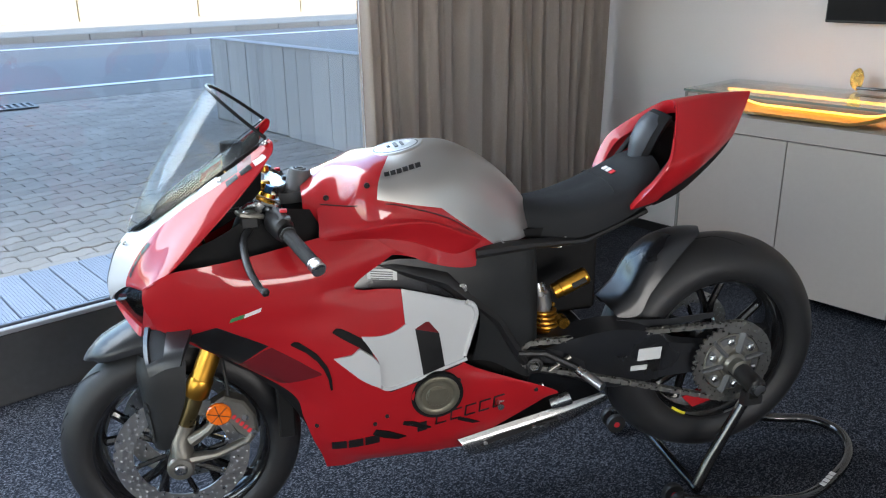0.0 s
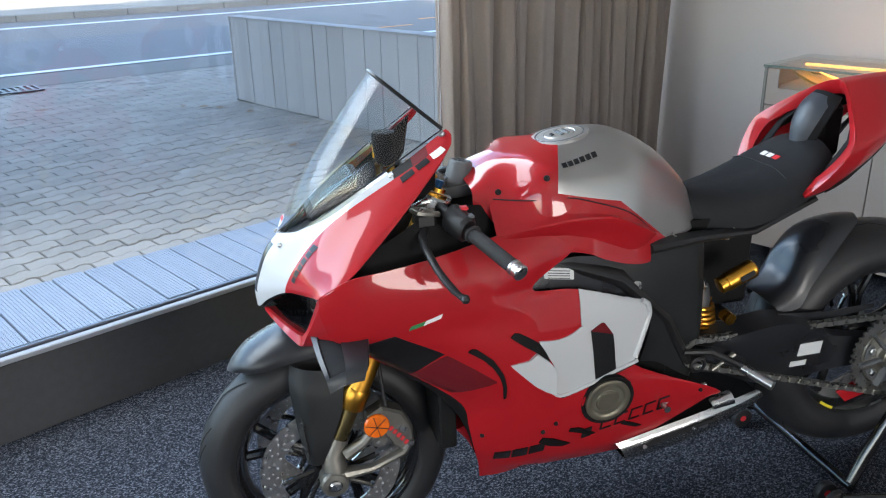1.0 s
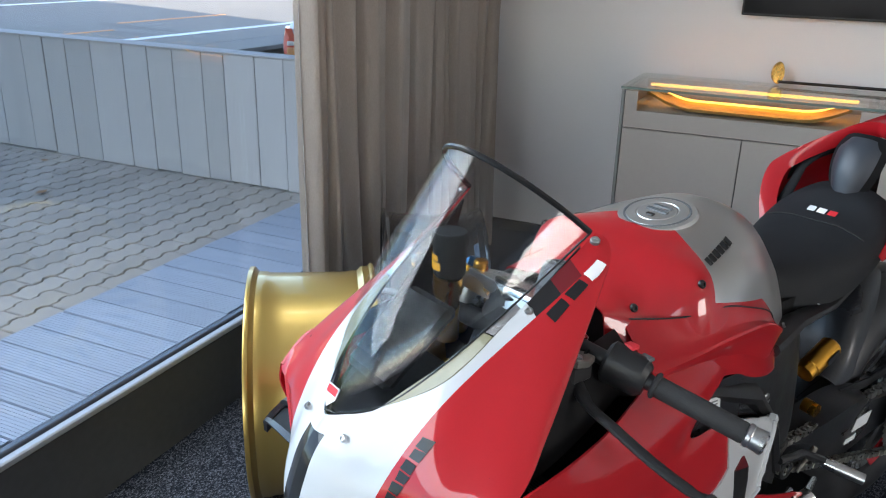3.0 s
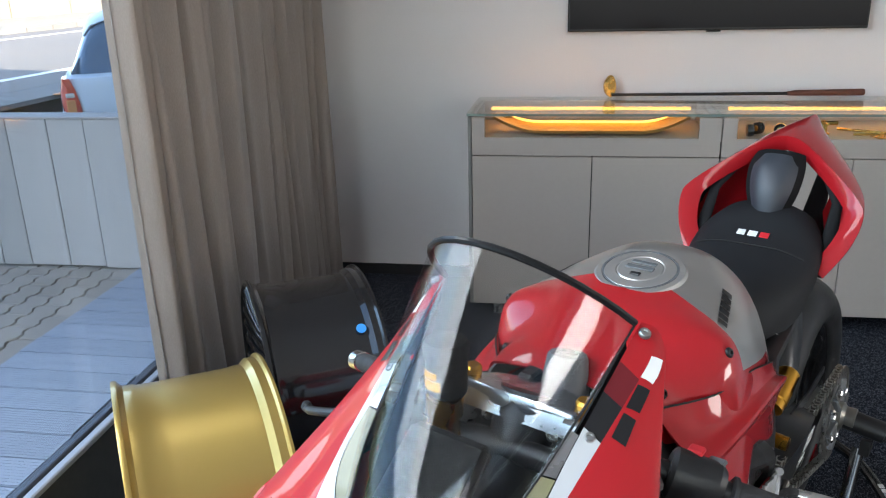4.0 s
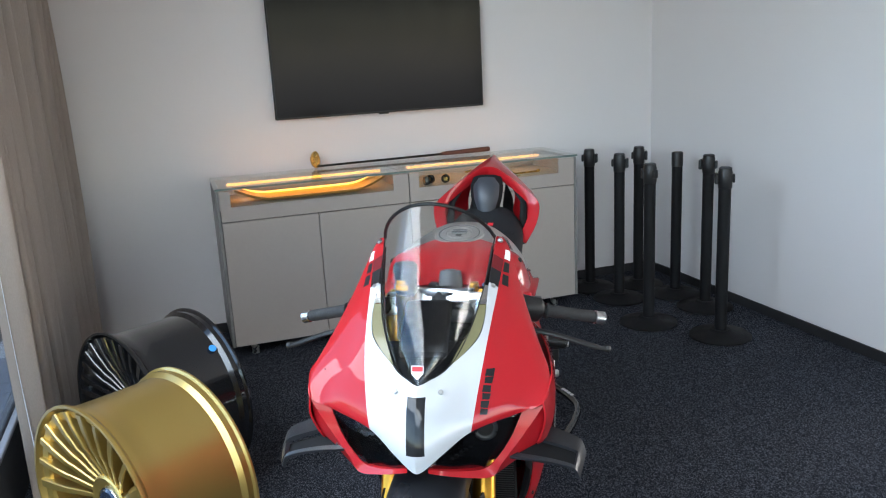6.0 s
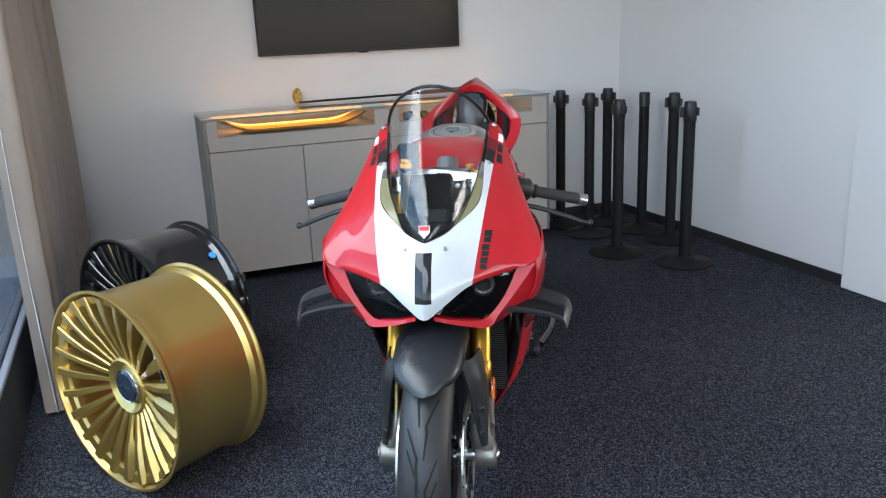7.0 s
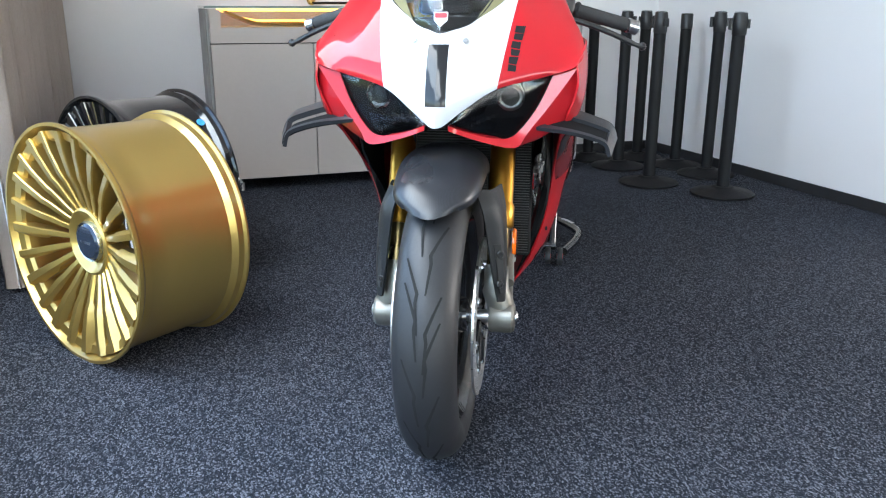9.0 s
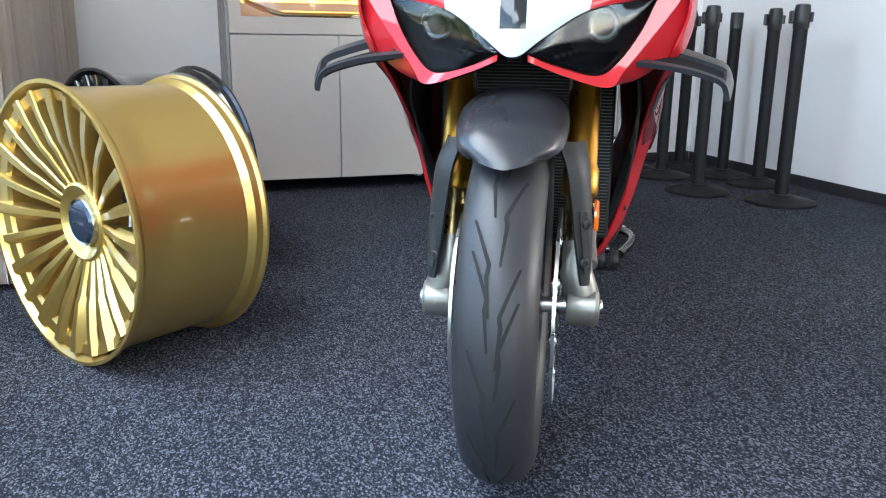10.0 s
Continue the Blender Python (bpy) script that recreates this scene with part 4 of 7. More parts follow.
ORANGE = mat("orange_reflector", (0.90, 0.17, 0.01), 0.18, vary=0.15, scale=60, coat=1.0)
ENGM = mat("moulded_black", (0.013, 0.014, 0.015), 0.48, vary=0.2, scale=14, fine=500, bump=0.0003, spec=0.35)
GRIPM = mat("grip_rubber", (0.020, 0.020, 0.021), 0.7, vary=0.1, scale=60, fine=600, bump=0.0008)
PROJ = mat("projector_glass", (0.10, 0.10, 0.09), 0.08, vary=0.1, coat=1.0)
LENS = mat("black_lens", (0.002, 0.002, 0.0025), 0.25, vary=0.1, coat=0.0, spec=0.06, rough_vary=0.02)
SMOKE = glass("clear_screen", (0.95, 0.96, 0.96), 0.0, 0.14)
HLGLASS = glass("headlight_glass", (0.62, 0.63, 0.63), 0.0, 0.08)
PAPER = mat("paper_label", (0.62, 0.63, 0.63), 0.6, vary=0.03)
LETTER = mat("white_print", (0.80, 0.80, 0.80), 0.5, vary=0.02)
LETRED = mat("red_print", (0.60, 0.02, 0.03), 0.5, vary=0.02)
YOKEM = mat("polished_yoke", (0.40, 0.41, 0.43), 0.24, metal=0.95, vary=0.05, scale=12, fine=500)
AMBER = mat("amber_plastic", (0.70, 0.33, 0.03), 0.25, vary=0.06, coat=0.6)
EXH = mat("exhaust_steel", (0.60, 0.60, 0.59), 0.26, metal=1.0, vary=0.03, scale=5, rough_vary=0.03)
OLIVE = mat("olive_inner_panel", (0.16, 0.145, 0.07), 0.35, vary=0.08, scale=6, coat=0.5)
BLUEAN = mat("blue_anodised", (0.04, 0.16, 0.36), 0.3, metal=0.9, vary=0.05)
GREENP = mat("green_print", (0.03, 0.22, 0.07), 0.4, vary=0.03)
CLUTCH = mat("bronze_clutch_cover", (0.20, 0.185, 0.14), 0.42, metal=0.7, vary=0.08, scale=30)
GROOVE = mat("tread_groove", (0.004, 0.004, 0.004), 0.9, vary=0.1)

BIKE = pose(1.499, 3.215, 0, 0, 0, -28.4)
bike = thing("motorcycle", BIKE, "red, white and silver sports motorcycle raised on a rear paddock stand", "motorcycle")


def bv(u, v, w):
    """u runs from the front axle to the rear, v to the rider's left, w up."""
    return Vector((u, -v, w))


def refine(rows, nr, nc):
    """A smooth grid through a grid of points."""
    rows = [[Vector(p) for p in r] for r in rows]
    a = []
    for r in rows:
        a.append(smooth_path(r, nc))
    cols = list(zip(*a))
    out = [smooth_path(list(c), nr) for c in cols]
    return [list(r) for r in zip(*out)]


def shell_mesh(g, thick, side=1, both=False):
    """A sheet with thickness from a grid in (u, v, w). side -1 mirrors it."""
    bm = bmesh.new()
    R, C = len(g), len(g[0])
    nrm = [[None] * C for _ in range(R)]
    for i in range(R):
        for j in range(C):
            du = g[min(i + 1, R - 1)][j] - g[max(i - 1, 0)][j]
            dv = g[i][min(j + 1, C - 1)] - g[i][max(j - 1, 0)]
            k = du.cross(dv)
            nrm[i][j] = k.normalized() if k.length > 1e-9 else Vector((0, 1, 0))
    mid = nrm[R // 2][C // 2]
    flip = -1 if mid.y < 0 else 1
    lo = [[bm.verts.new(bv(p.x, side * p.y, p.z)) for p in r] for r in g]
    hi = [[bm.verts.new(bv(q.x, side * q.y, q.z)) for q in [g[i][j] - nrm[i][j] * thick * flip for j in range(C)]] for i in range(R)]
    for a in (lo, hi):
        for i in range(R - 1):
            for j in range(C - 1):
                bm.faces.new((a[i][j], a[i][j + 1], a[i + 1][j + 1], a[i + 1][j]))
    rim = [(0, j) for j in range(C)] + [(i, C - 1) for i in range(1, R)] + [(R - 1, j) for j in range(C - 2, -1, -1)] + [(i, 0) for i in range(R - 2, 0, -1)]
    for (i, j), (k, m_) in zip(rim, rim[1:] + rim[:1]):
        bm.faces.new((lo[i][j], lo[k][m_], hi[k][m_], hi[i][j]))
    bmesh.ops.remove_doubles(bm, verts=bm.verts, dist=1e-5)
    return bm


def panel(name, rows, material, thick=0.004, nr=5, nc=5, parent=None, sides=(1, -1), label="", smooth=45):
    g = refine(rows, nr, nc)
    obs = [part(name, shell_mesh(g, thick, s), material, parent or bike, label, smooth) for s in sides]
    return g, obs


class Skin:
    """Finds v on a refined panel for (u, w)."""
    def __init__(self, g):
        tri = []
        for i in range(len(g) - 1):
            for j in range(len(g[0]) - 1):
                a, b, c, d = g[i][j], g[i][j + 1], g[i + 1][j + 1], g[i + 1][j]
                tri += [(a, b, c), (a, c, d)]
        self.t = np.array([[tuple(p) for p in t] for t in tri])

    def v(self, u, w):
        a, b, c = self.t[:, 0], self.t[:, 1], self.t[:, 2]
        d = (b[:, 2] - c[:, 2]) * (a[:, 0] - c[:, 0]) + (c[:, 0] - b[:, 0]) * (a[:, 2] - c[:, 2])
        d = np.where(np.abs(d) < 1e-12, 1e-12, d)
        l1 = ((b[:, 2] - c[:, 2]) * (u - c[:, 0]) + (c[:, 0] - b[:, 0]) * (w - c[:, 2])) / d
        l2 = ((c[:, 2] - a[:, 2]) * (u - c[:, 0]) + (a[:, 0] - c[:, 0]) * (w - c[:, 2])) / d
        l3 = 1 - l1 - l2
        miss = np.maximum(0, -np.minimum(np.minimum(l1, l2), l3))
        k = int(np.argmin(miss - 1e-4 * (l1 * a[:, 1] + l2 * b[:, 1] + l3 * c[:, 1])))
        q = np.clip([l1[k], l2[k], l3[k]], 0, 1)
        q = q / q.sum()
        return float(q[0] * a[k, 1] + q[1] * b[k, 1] + q[2] * c[k, 1])


def ribbon(name, skin, top, bottom, material, lift=0.0012, n=6, m=8, sides=(1, -1), label="", parent=None):
    """A thin film on a skin between two chains of (u, w)."""
    def along(ch, t):
        ch = [Vector((a, b)) for a, b in ch]
        ls = [(q - p).length for p, q in zip(ch, ch[1:])]
        d = t * sum(ls)
        for p, q, s in zip(ch, ch[1:], ls):
            if d <= s + 1e-9:
                return p.lerp(q, d / s if s else 0)
            d -= s
        return ch[-1]
    for s in sides:
        bm = bmesh.new()
        lo, hi = [], []
        for i in range(n + 1):
            ra, rb = [], []
            for j in range(m + 1):
                p = along(top, j / m).lerp(along(bottom, j / m), i / n)
                v = skin.v(p.x, p.y)
                ra.append(bm.verts.new(bv(p.x, s * (v + (lift(p.x) if callable(lift) else lift)), p.y)))
                rb.append(bm.verts.new(bv(p.x, s * (v - 0.0006), p.y)))
            lo.append(ra), hi.append(rb)
        for a in (lo, hi):
            bridge(bm, a, closed=False)
        edge = lambda a: a[0] + [r[-1] for r in a[1:]] + a[-1][-2::-1] + [r[0] for r in a[-2:0:-1]]
        e1, e2 = edge(lo), edge(hi)
        for k in range(len(e1)):
            q = (k + 1) % len(e1)
            bm.faces.new((e1[k], e1[q], e2[q], e2[k]))
        part(name, bm, material, parent or bike, label, 60)


def wordmark(name, skin, at, end, letters, height, material, lean=0.0, gap=0.18, lift=0.0016, sides=(1,), thin=0.0, label=""):
    """A row of plain blocks, one for each letter, from at to end on a skin."""
    a, b = Vector(at), Vector(end)
    d = (b - a) / letters
    up = Vector((-d.y, d.x)).normalized() * height
    if up.y < 0:
        up = -up
    for k in range(letters):
        p, q = a + d * (k + gap / 2), a + d * (k + 1 - gap / 2)
        sh = d.normalized() * lean * height
        if thin:
            e = (q - p).normalized() * thin
            f = up.normalized() * thin
            ribbon(name, skin, [tuple(p + up + sh), tuple(p + up + sh + e)], [tuple(p), tuple(p + e)], material, lift, 2, 1, sides, label)
            ribbon(name, skin, [tuple(p + up + sh), tuple(q + up + sh)], [tuple(p + up + sh - f), tuple(q + up + sh - f)], material, lift + 0.0002, 1, 2, sides, label)
            ribbon(name, skin, [tuple(p + f), tuple(q + f)], [tuple(p), tuple(q)], material, lift + 0.0002, 1, 2, sides, label)
        else:
            ribbon(name, skin, [tuple(p + up + sh), tuple(q + up + sh)], [tuple(p), tuple(q)], material, lift, 2, 2, sides, label)


def on_grid(name, g, quad, material, lift=0.0012, n=3, m=3, sides=(1, -1), label=""):
    """A thin film on a refined grid; the quad's corners are (row, column) of the grid."""
    R, C = len(g) - 1, len(g[0]) - 1
    def at(r, c, off):
        r, c = min(max(r, 0), R - 1e-6), min(max(c, 0), C - 1e-6)
        i, j = int(r), int(c)
        a, b = r - i, c - j
        p = (g[i][j] * (1 - b) + g[i][j + 1] * b) * (1 - a) + (g[i + 1][j] * (1 - b) + g[i + 1][j + 1] * b) * a
        k = (g[i + 1][j] - g[i][j]).cross(g[i][j + 1] - g[i][j]).normalized()
        if k.y < 0:
            k = -k
        return p + k * off
    q = [Vector(p) for p in quad]
    for s in sides:
        bm = bmesh.new()
        for off in (lift, -0.0005):
            vs = []
            for i in range(n + 1):
                row = []
                for j in range(m + 1):
                    p = q[0].lerp(q[1], j / m).lerp(q[3].lerp(q[2], j / m), i / n)
                    x = at(p.x, p.y, off)
                    row.append(bm.verts.new(bv(x.x, s * x.y, x.z)))
                vs.append(row)
            bridge(bm, vs, closed=False)
        part(name, bm, material, bike, label, 60)


def grid_word(name, g, a, b, across, letters, material, gap=0.15, sides=(1, -1), lean=0.0):
    a, b, ac = Vector(a), Vector(b), Vector(across)
    d = (b - a) / letters
    for k in range(letters):
        p, q = a + d * (k + gap / 2), a + d * (k + 1 - gap / 2)
        sh = d * lean
        mt = material[k] if isinstance(material, (list, tuple)) else material
        on_grid(name, g, (p, q, q + ac + sh, p + ac + sh), mt, sides=sides)


def bolt(u, v, w, axis, r=0.007, material=None, parent=None):
    """A round-headed screw; axis points outwards."""
    q = Vector((axis[0], -axis[1], axis[2])).to_track_quat("Z", "Y").to_matrix().to_4x4()
    m = Matrix.Translation(bv(u, v, w)) @ q
    b = part("screw", lathe(bmesh.new(), [(r, -0.002), (r, 0.001), (r * 0.8, 0.003), (r * 0.45, 0.0032), (r * 0.4, 0.001), (0, 0.001)], 14, m), material or SILV, parent or bike)
    return b


# ---- side fairings ----
SIDE = []
SIDE.append([(-0.012, .252, .818), (.047, .268, .853), (.13, .262, .862), (.22, .245, .870), (.31, .215, .878), (.40, .185, .885), (.50, .187, .895), (.62, .184, .885)])    # upper edge
SIDE.append([(-0.014, .256, .785), (.05, .272, .805), (.13, .272, .81), (.22, .265, .815), (.31, .250, .825), (.38, .235, .83), (.45, .222, .83), (.53, .205, .828)])    # shoulder
SIDE.append([(-0.004, .250, .750), (.05, .268, .750), (.13, .270, .752), (.21, .268, .755), (.29, .260, .760), (.35, .250, .763), (.40, .235, .765), (.44, .222, .765)])    # below the shoulder
SIDE.append([(.012, .236, .712), (.05, .250, .700), (.13, .258, .700), (.22, .260, .705), (.31, .255, .710), (.40, .245, .72), (.48, .228, .735), (.555, .212, .745)])    # wing line
SIDE.append([(.090, .225, .655), (.14, .235, .650), (.20, .240, .648), (.28, .255, .650), (.37, .255, .655), (.47, .240, .665), (.60, .215, .68), (.727, .194, .672)])    # arch, top
SIDE.append([(.190, .215, .585), (.23, .228, .580), (.28, .242, .575), (.34, .252, .572), (.43, .250, .575), (.53, .235, .585), (.64, .213, .60), (.716, .198, .60)])    # arch, middle
SIDE.append([(.285, .205, .500), (.32, .222, .500), (.37, .235, .500), (.44, .240, .500), (.51, .235, .505), (.58, .225, .515), (.65, .210, .525), (.705, .202, .53)])    # arch, foot
SIDE.append([(.305, .195, .430), (.36, .215, .430), (.42, .225, .430), (.50, .225, .430), (.60, .215, .435), (.71, .205, .44), (.83, .190, .45), (.955, .172, .405)])    # belly side
SIDE.append([(.325, .170, .350), (.37, .190, .350), (.43, .200, .350), (.51, .200, .350), (.60, .190, .352), (.70, .180, .355), (.82, .172, .362), (.930, .165, .378)])
SIDE.append([(.345, .140, .285), (.39, .155, .285), (.44, .165, .285), (.51, .165, .285), (.59, .160, .285), (.66, .155, .285), (.73, .150, .290), (.800, .148, .300)])    # lower side
SIDE.append([(.357, .105, .222), (.41, .112, .225), (.46, .115, .235), (.52, .115, .233), (.58, .112, .231), (.64, .110, .229), (.69, .105, .227), (.735, .100, .224)])    # bottom edge
gside, _ = panel("side_fairing", SIDE, RED, 0.004, 6, 6, label="glossy red side fairing")
skin = Skin(gside)
# belly, closing the fairings below
bel = [[(.357, .105, .222), (.46, .115, .235), (.58, .112, .231), (.735, .100, .224)], [(.37, .05, .225), (.46, .06, .215), (.58, .06, .211), (.735, .05, .205)], [(.375, 0, .222), (.46, 0, .212), (.58, 0, .208), (.735, 0, .202)]]
panel("belly_pan", bel, RED, 0.004, 4, 4)
# white cooling panel, black block, dark graphics
ribbon("white_panel", skin, [(.551, .748), (.63, .722), (.705, .697), (.724, .688), (.735, .675), (.739, .655)], [(.556, .6625), (.60, .660), (.67, .655), (.7385, .650)], WHITE, 0.003, 8, 24, label="white cooling vent panel")
ribbon("white_panel", skin, [(.449, .651), (.475, .646), (.497, .644), (.518, .646), (.533, .650), (.547, .657), (.556, .6625), (.60, .660), (.67, .655), (.7385, .650)], [(.452, .644), (.487, .584), (.490, .515), (.515, .500), (.618, .518), (.703, .545)], WHITE, 0.003, 12, 30, label="white floor of the cooling vent")
ribbon("white_flap", skin, [(.382, .607), (.405, .609), (.425, .610), (.444, .625), (.458, .612), (.473, .600)], [(.384, .604), (.41, .577), (.441, .545), (.465, .528), (.490, .515), (.489, .55), (.487, .580)], WHITE, lambda u: .003 + .013 * max(0.0, (u - .382) / .105) ** 1.6, 8, 18, label="white flap raised before the vent")
ribbon("number_block", skin, [(.580, .646), (.610, .6355), (.640, .625)], [(.598, .520), (.626, .526), (.654, .532)], BLK, 0.0046, 8, 6, label="black number block")
ribbon("number_tip", skin, [(.580, .6465), (.613, .662), (.640, .6255)], [(.580, .6463), (.610, .6358), (.640, .6253)], DRED, 0.0046, 3, 8, label="dark red tip of the number block")
ribbon("black_graphic", skin, [(.060, .700), (.13, .720), (.238, .655)], [(.094, .655), (.14, .622), (.168, .603)], BLK, 0.0012, 6, 8, label="black lacquer wedge")
ribbon("dark_red_graphic", skin, [(.170, .604), (.242, .652), (.30, .612), (.352, .572)], [(.178, .596), (.220, .566), (.262, .540), (.352, .568)], DRED, 0.0012, 6, 10, label="dark red lacquer wedge")
ribbon("flag_stripe", skin, [(.165, .738), (.195, .746)], [(.160, .728), (.190, .736)], GREENP, 0.0012, 2, 3, label="green stripe")
ribbon("flag_stripe", skin, [(.196, .746), (.232, .757)], [(.191, .736), (.228, .747)], LETTER, 0.0012, 2, 3, label="white stripe")
for s in (1, -1):
    part("panel_seam", tube(bmesh.new(), [bv(a, s * (skin.v(a, b) + .0004), b) for a, b in [(.700, .529), (.66, .520), (.60, .508), (.55, .500), (.512, .492)]], .0016, 6), GAP, bike, "dark panel joint")
for s in (1, -1):
    part("panel_lip", tube(bmesh.new(), [bv(a, s * (skin.v(a, b) + .003), b) for a, b in ((p.x, p.y) for p in smooth_path([(.492, .512, 0), (.515, .502, 0), (.60, .517, 0), (.712, .541, 0)], 5))], .0050, 8), WHITE, bike, "raised white lip below the cooling panel")
    part("panel_rim", tube(bmesh.new(), [bv(a, s * (skin.v(a, b) + .002), b) for a, b in ((p.x, p.y) for p in smooth_path([(.712, .694, 0), (.728, .684, 0), (.736, .668, 0), (.737, .648, 0), (.722, .600, 0), (.705, .550, 0)], 5))], .0065, 10), WHITE, bike, "rounded white rear rim of the cooling panel")
# vents: dark curved mouths
for pts_t, pts_b in (([(.287, .657), (.295, .662), (.305, .660), (.343, .627), (.367, .588), (.375, .555), (.376, .522)], [(.287, .655), (.320, .632), (.344, .606), (.358, .582), (.367, .555), (.371, .520)]),
                     ([(.383, .674), (.390, .681), (.400, .680), (.420, .668), (.452, .645), (.470, .615), (.480, .586), (.480, .530)], [(.383, .672), (.410, .650), (.444, .625), (.466, .606), (.474, .588), (.477, .560), (.477, .530)])):
    ribbon("side_vent", skin, pts_t, pts_b, INNER, 0.0036, 4, 18, label="black side vent mouth")
for pts_t, pts_b in (([(.478, .380), (.510, .368), (.556, .338)], [(.470, .365), (.500, .346), (.535, .333)]), ([(.548, .392), (.575, .385), (.622, .352)], [(.545, .382), (.575, .368), (.605, .350)]), ([(.692, .370), (.72, .358), (.754, .338)], [(.692, .360), (.715, .348), (.735, .338)])):
    ribbon("lower_vent", skin, pts_t, pts_b, INNER, 0.004, 3, 8, label="black lower vent slot")
wordmark("lower_lettering", skin, (.367, .317), (.4895, .3325), 3, 0.028, BLK, 0.1, 0.12, lift=0.0035)
wordmark("lower_lettering", skin, (.582, .344), (.612, .348), 1, 0.030, BLK, 0.1, 0.2, lift=0.0035)
wordmark("outline_lettering", skin, (.628, .357), (.820, .385), 5, 0.036, BLK, 0.15, 0.25, thin=0.0032, lift=0.0035)
# clutch window
for s in (1,):
    cw_ = (.632, .460)
    mcl = Matrix.Translation(bv(cw_[0], skin.v(*cw_) + 0.001, cw_[1])) @ Vector((0.0, -1, -0.12)).to_track_quat("Z", "Y").to_matrix().to_4x4()
    ccv = part("clutch_recess", lathe(bmesh.new(), [(0.0, 0.005), (0.062, 0.005), (0.066, 0.006), (0.066, -0.004)], 36, mcl), INNER, bike, "dark round cut-out")
    part("clutch_cover", lathe(bmesh.new(), [(0.056, 0.005), (0.056, 0.009), (0.051, 0.011), (0.042, 0.009), (0.040, 0.007), (0.030, 0.007), (0.028, 0.009), (0.0, 0.010)], 32, mcl), CLUTCH, ccv, "bronze ribbed clutch cover")
    part("clutch_boss", prism(bmesh.new(), [(0.026 * math.cos(radians(a)) * (1.15 if k % 2 else 0.95), 0.026 * math.sin(radians(a)) * (1.15 if k % 2 else 0.95)) for k, a in enumerate(range(0, 360, 45))], 0.006, mcl @ Matrix.Translation((0, 0, 0.0055)), 0.001), CLUTCH, ccv)
for a, b in ((.335, .405), (.505, .420), (.690, .488), (.565, .380), (.905, .415), (.475, .400)):
    for s in (1, -1):
        v_ = skin.v(a, b)
        bolt(a, s * (v_ + 0.001), b, (0, s, 0.1), 0.0055, BLK)
# radiator with fins between the fairings
rad = part("radiator", boxes((0.245, -0.165, 0.36, 0.285, 0.165, 0.70), bevel=0.004), INNER, bike, "black radiator behind the front wheel")
bmf = bmesh.new()
for k in range(54):
    box(bmf, 0.2430, -0.16, 0.368 + k * 0.0061, 0.2445, 0.16, 0.3696 + k * 0.0061)
fins = part("fin_pack", bmf, mat("radiator_fin", (0.07, 0.07, 0.07), 0.45, metal=0.6), rad, "thin pale cooling fins", 0)
fins["kind"] = "stuff"
for s in (1, -1):
    part("inner_duct", shell_mesh(refine([[(.10, .19, .69), (.22, .205, .69), (.34, .20, .69)], [(.12, .20, .62), (.22, .21, .60), (.34, .205, .55)], [(.27, .185, .50), (.29, .195, .45), (.36, .185, .40)], [(.33, .15, .33), (.35, .14, .30), (.39, .13, .27)]], 3, 3), 0.004, s), INNER, bike, "black inner duct wall")

# ---- nose ----
NOSE = []
NOSE.append([(-.068, .000, .873), (-.098, .000, .838), (-.117, .000, .795), (-.129, .000, .752), (-.127, .000, .708)])    # centre line
NOSE.append([(-.060, .016, .877), (-.094, .018, .838), (-.113, .019, .795), (-.125, .018, .752), (-.121, .014, .712)])
NOSE.append([(-.031, .047, .889), (-.072, .050, .850), (-.093, .053, .808), (-.106, .053, .768), (-.106, .050, .740)])    # screw line
NOSE.append([(.010, .090, .916), (-.030, .098, .868), (-.054, .105, .825), (-.066, .109, .792), (-.068, .108, .776)])    # headlight, inner
NOSE.append([(.042, .116, .940), (.008, .148, .892), (-.018, .178, .840), (-.026, .192, .808), (-.024, .195, .796)])    # headlight, outer
NOSE.append([(.080, .126, .968), (.066, .168, .926), (.042, .212, .882), (.012, .246, .838), (-.008, .254, .818)])    # cheek
NOSE.append([(.140, .127, 1.008), (.130, .168, .974), (.110, .205, .935), (.078, .240, .890), (.050, .262, .856)])
NOSE.append([(.200, .129, 1.046), (.196, .160, 1.024), (.180, .188, .990), (.150, .214, .950), (.112, .238, .905)])    # arm
NOSE.append([(.250, .133, 1.082), (.254, .156, 1.068), (.245, .174, 1.042), (.220, .190, 1.010), (.185, .206, .970)])
NOSE.append([(.278, .136, 1.104), (.285, .150, 1.098), (.284, .160, 1.084), (.275, .168, 1.068), (.255, .176, 1.040)])    # arm tip
gfull = refine(NOSE, 6, 6)
mirror = [[Vector((p.x, -p.y, p.z)) for p in r] for r in reversed(gfull[1:])]
lin = [[p + Vector((.010, 0, -.002)) for p in r] for r in gfull[:26]]
part("nose_liner", shell_mesh([[Vector((p.x, -p.y, p.z)) for p in r] for r in reversed(lin[1:])] + lin, 0.002), INNER, bike, "black inside of the nose")
part("nose_cowl", shell_mesh(mirror + gfull, 0.0035), NOSEP, bike, "red nose cowl with white centre and black block", 45)
noseskin = Skin(gfull)
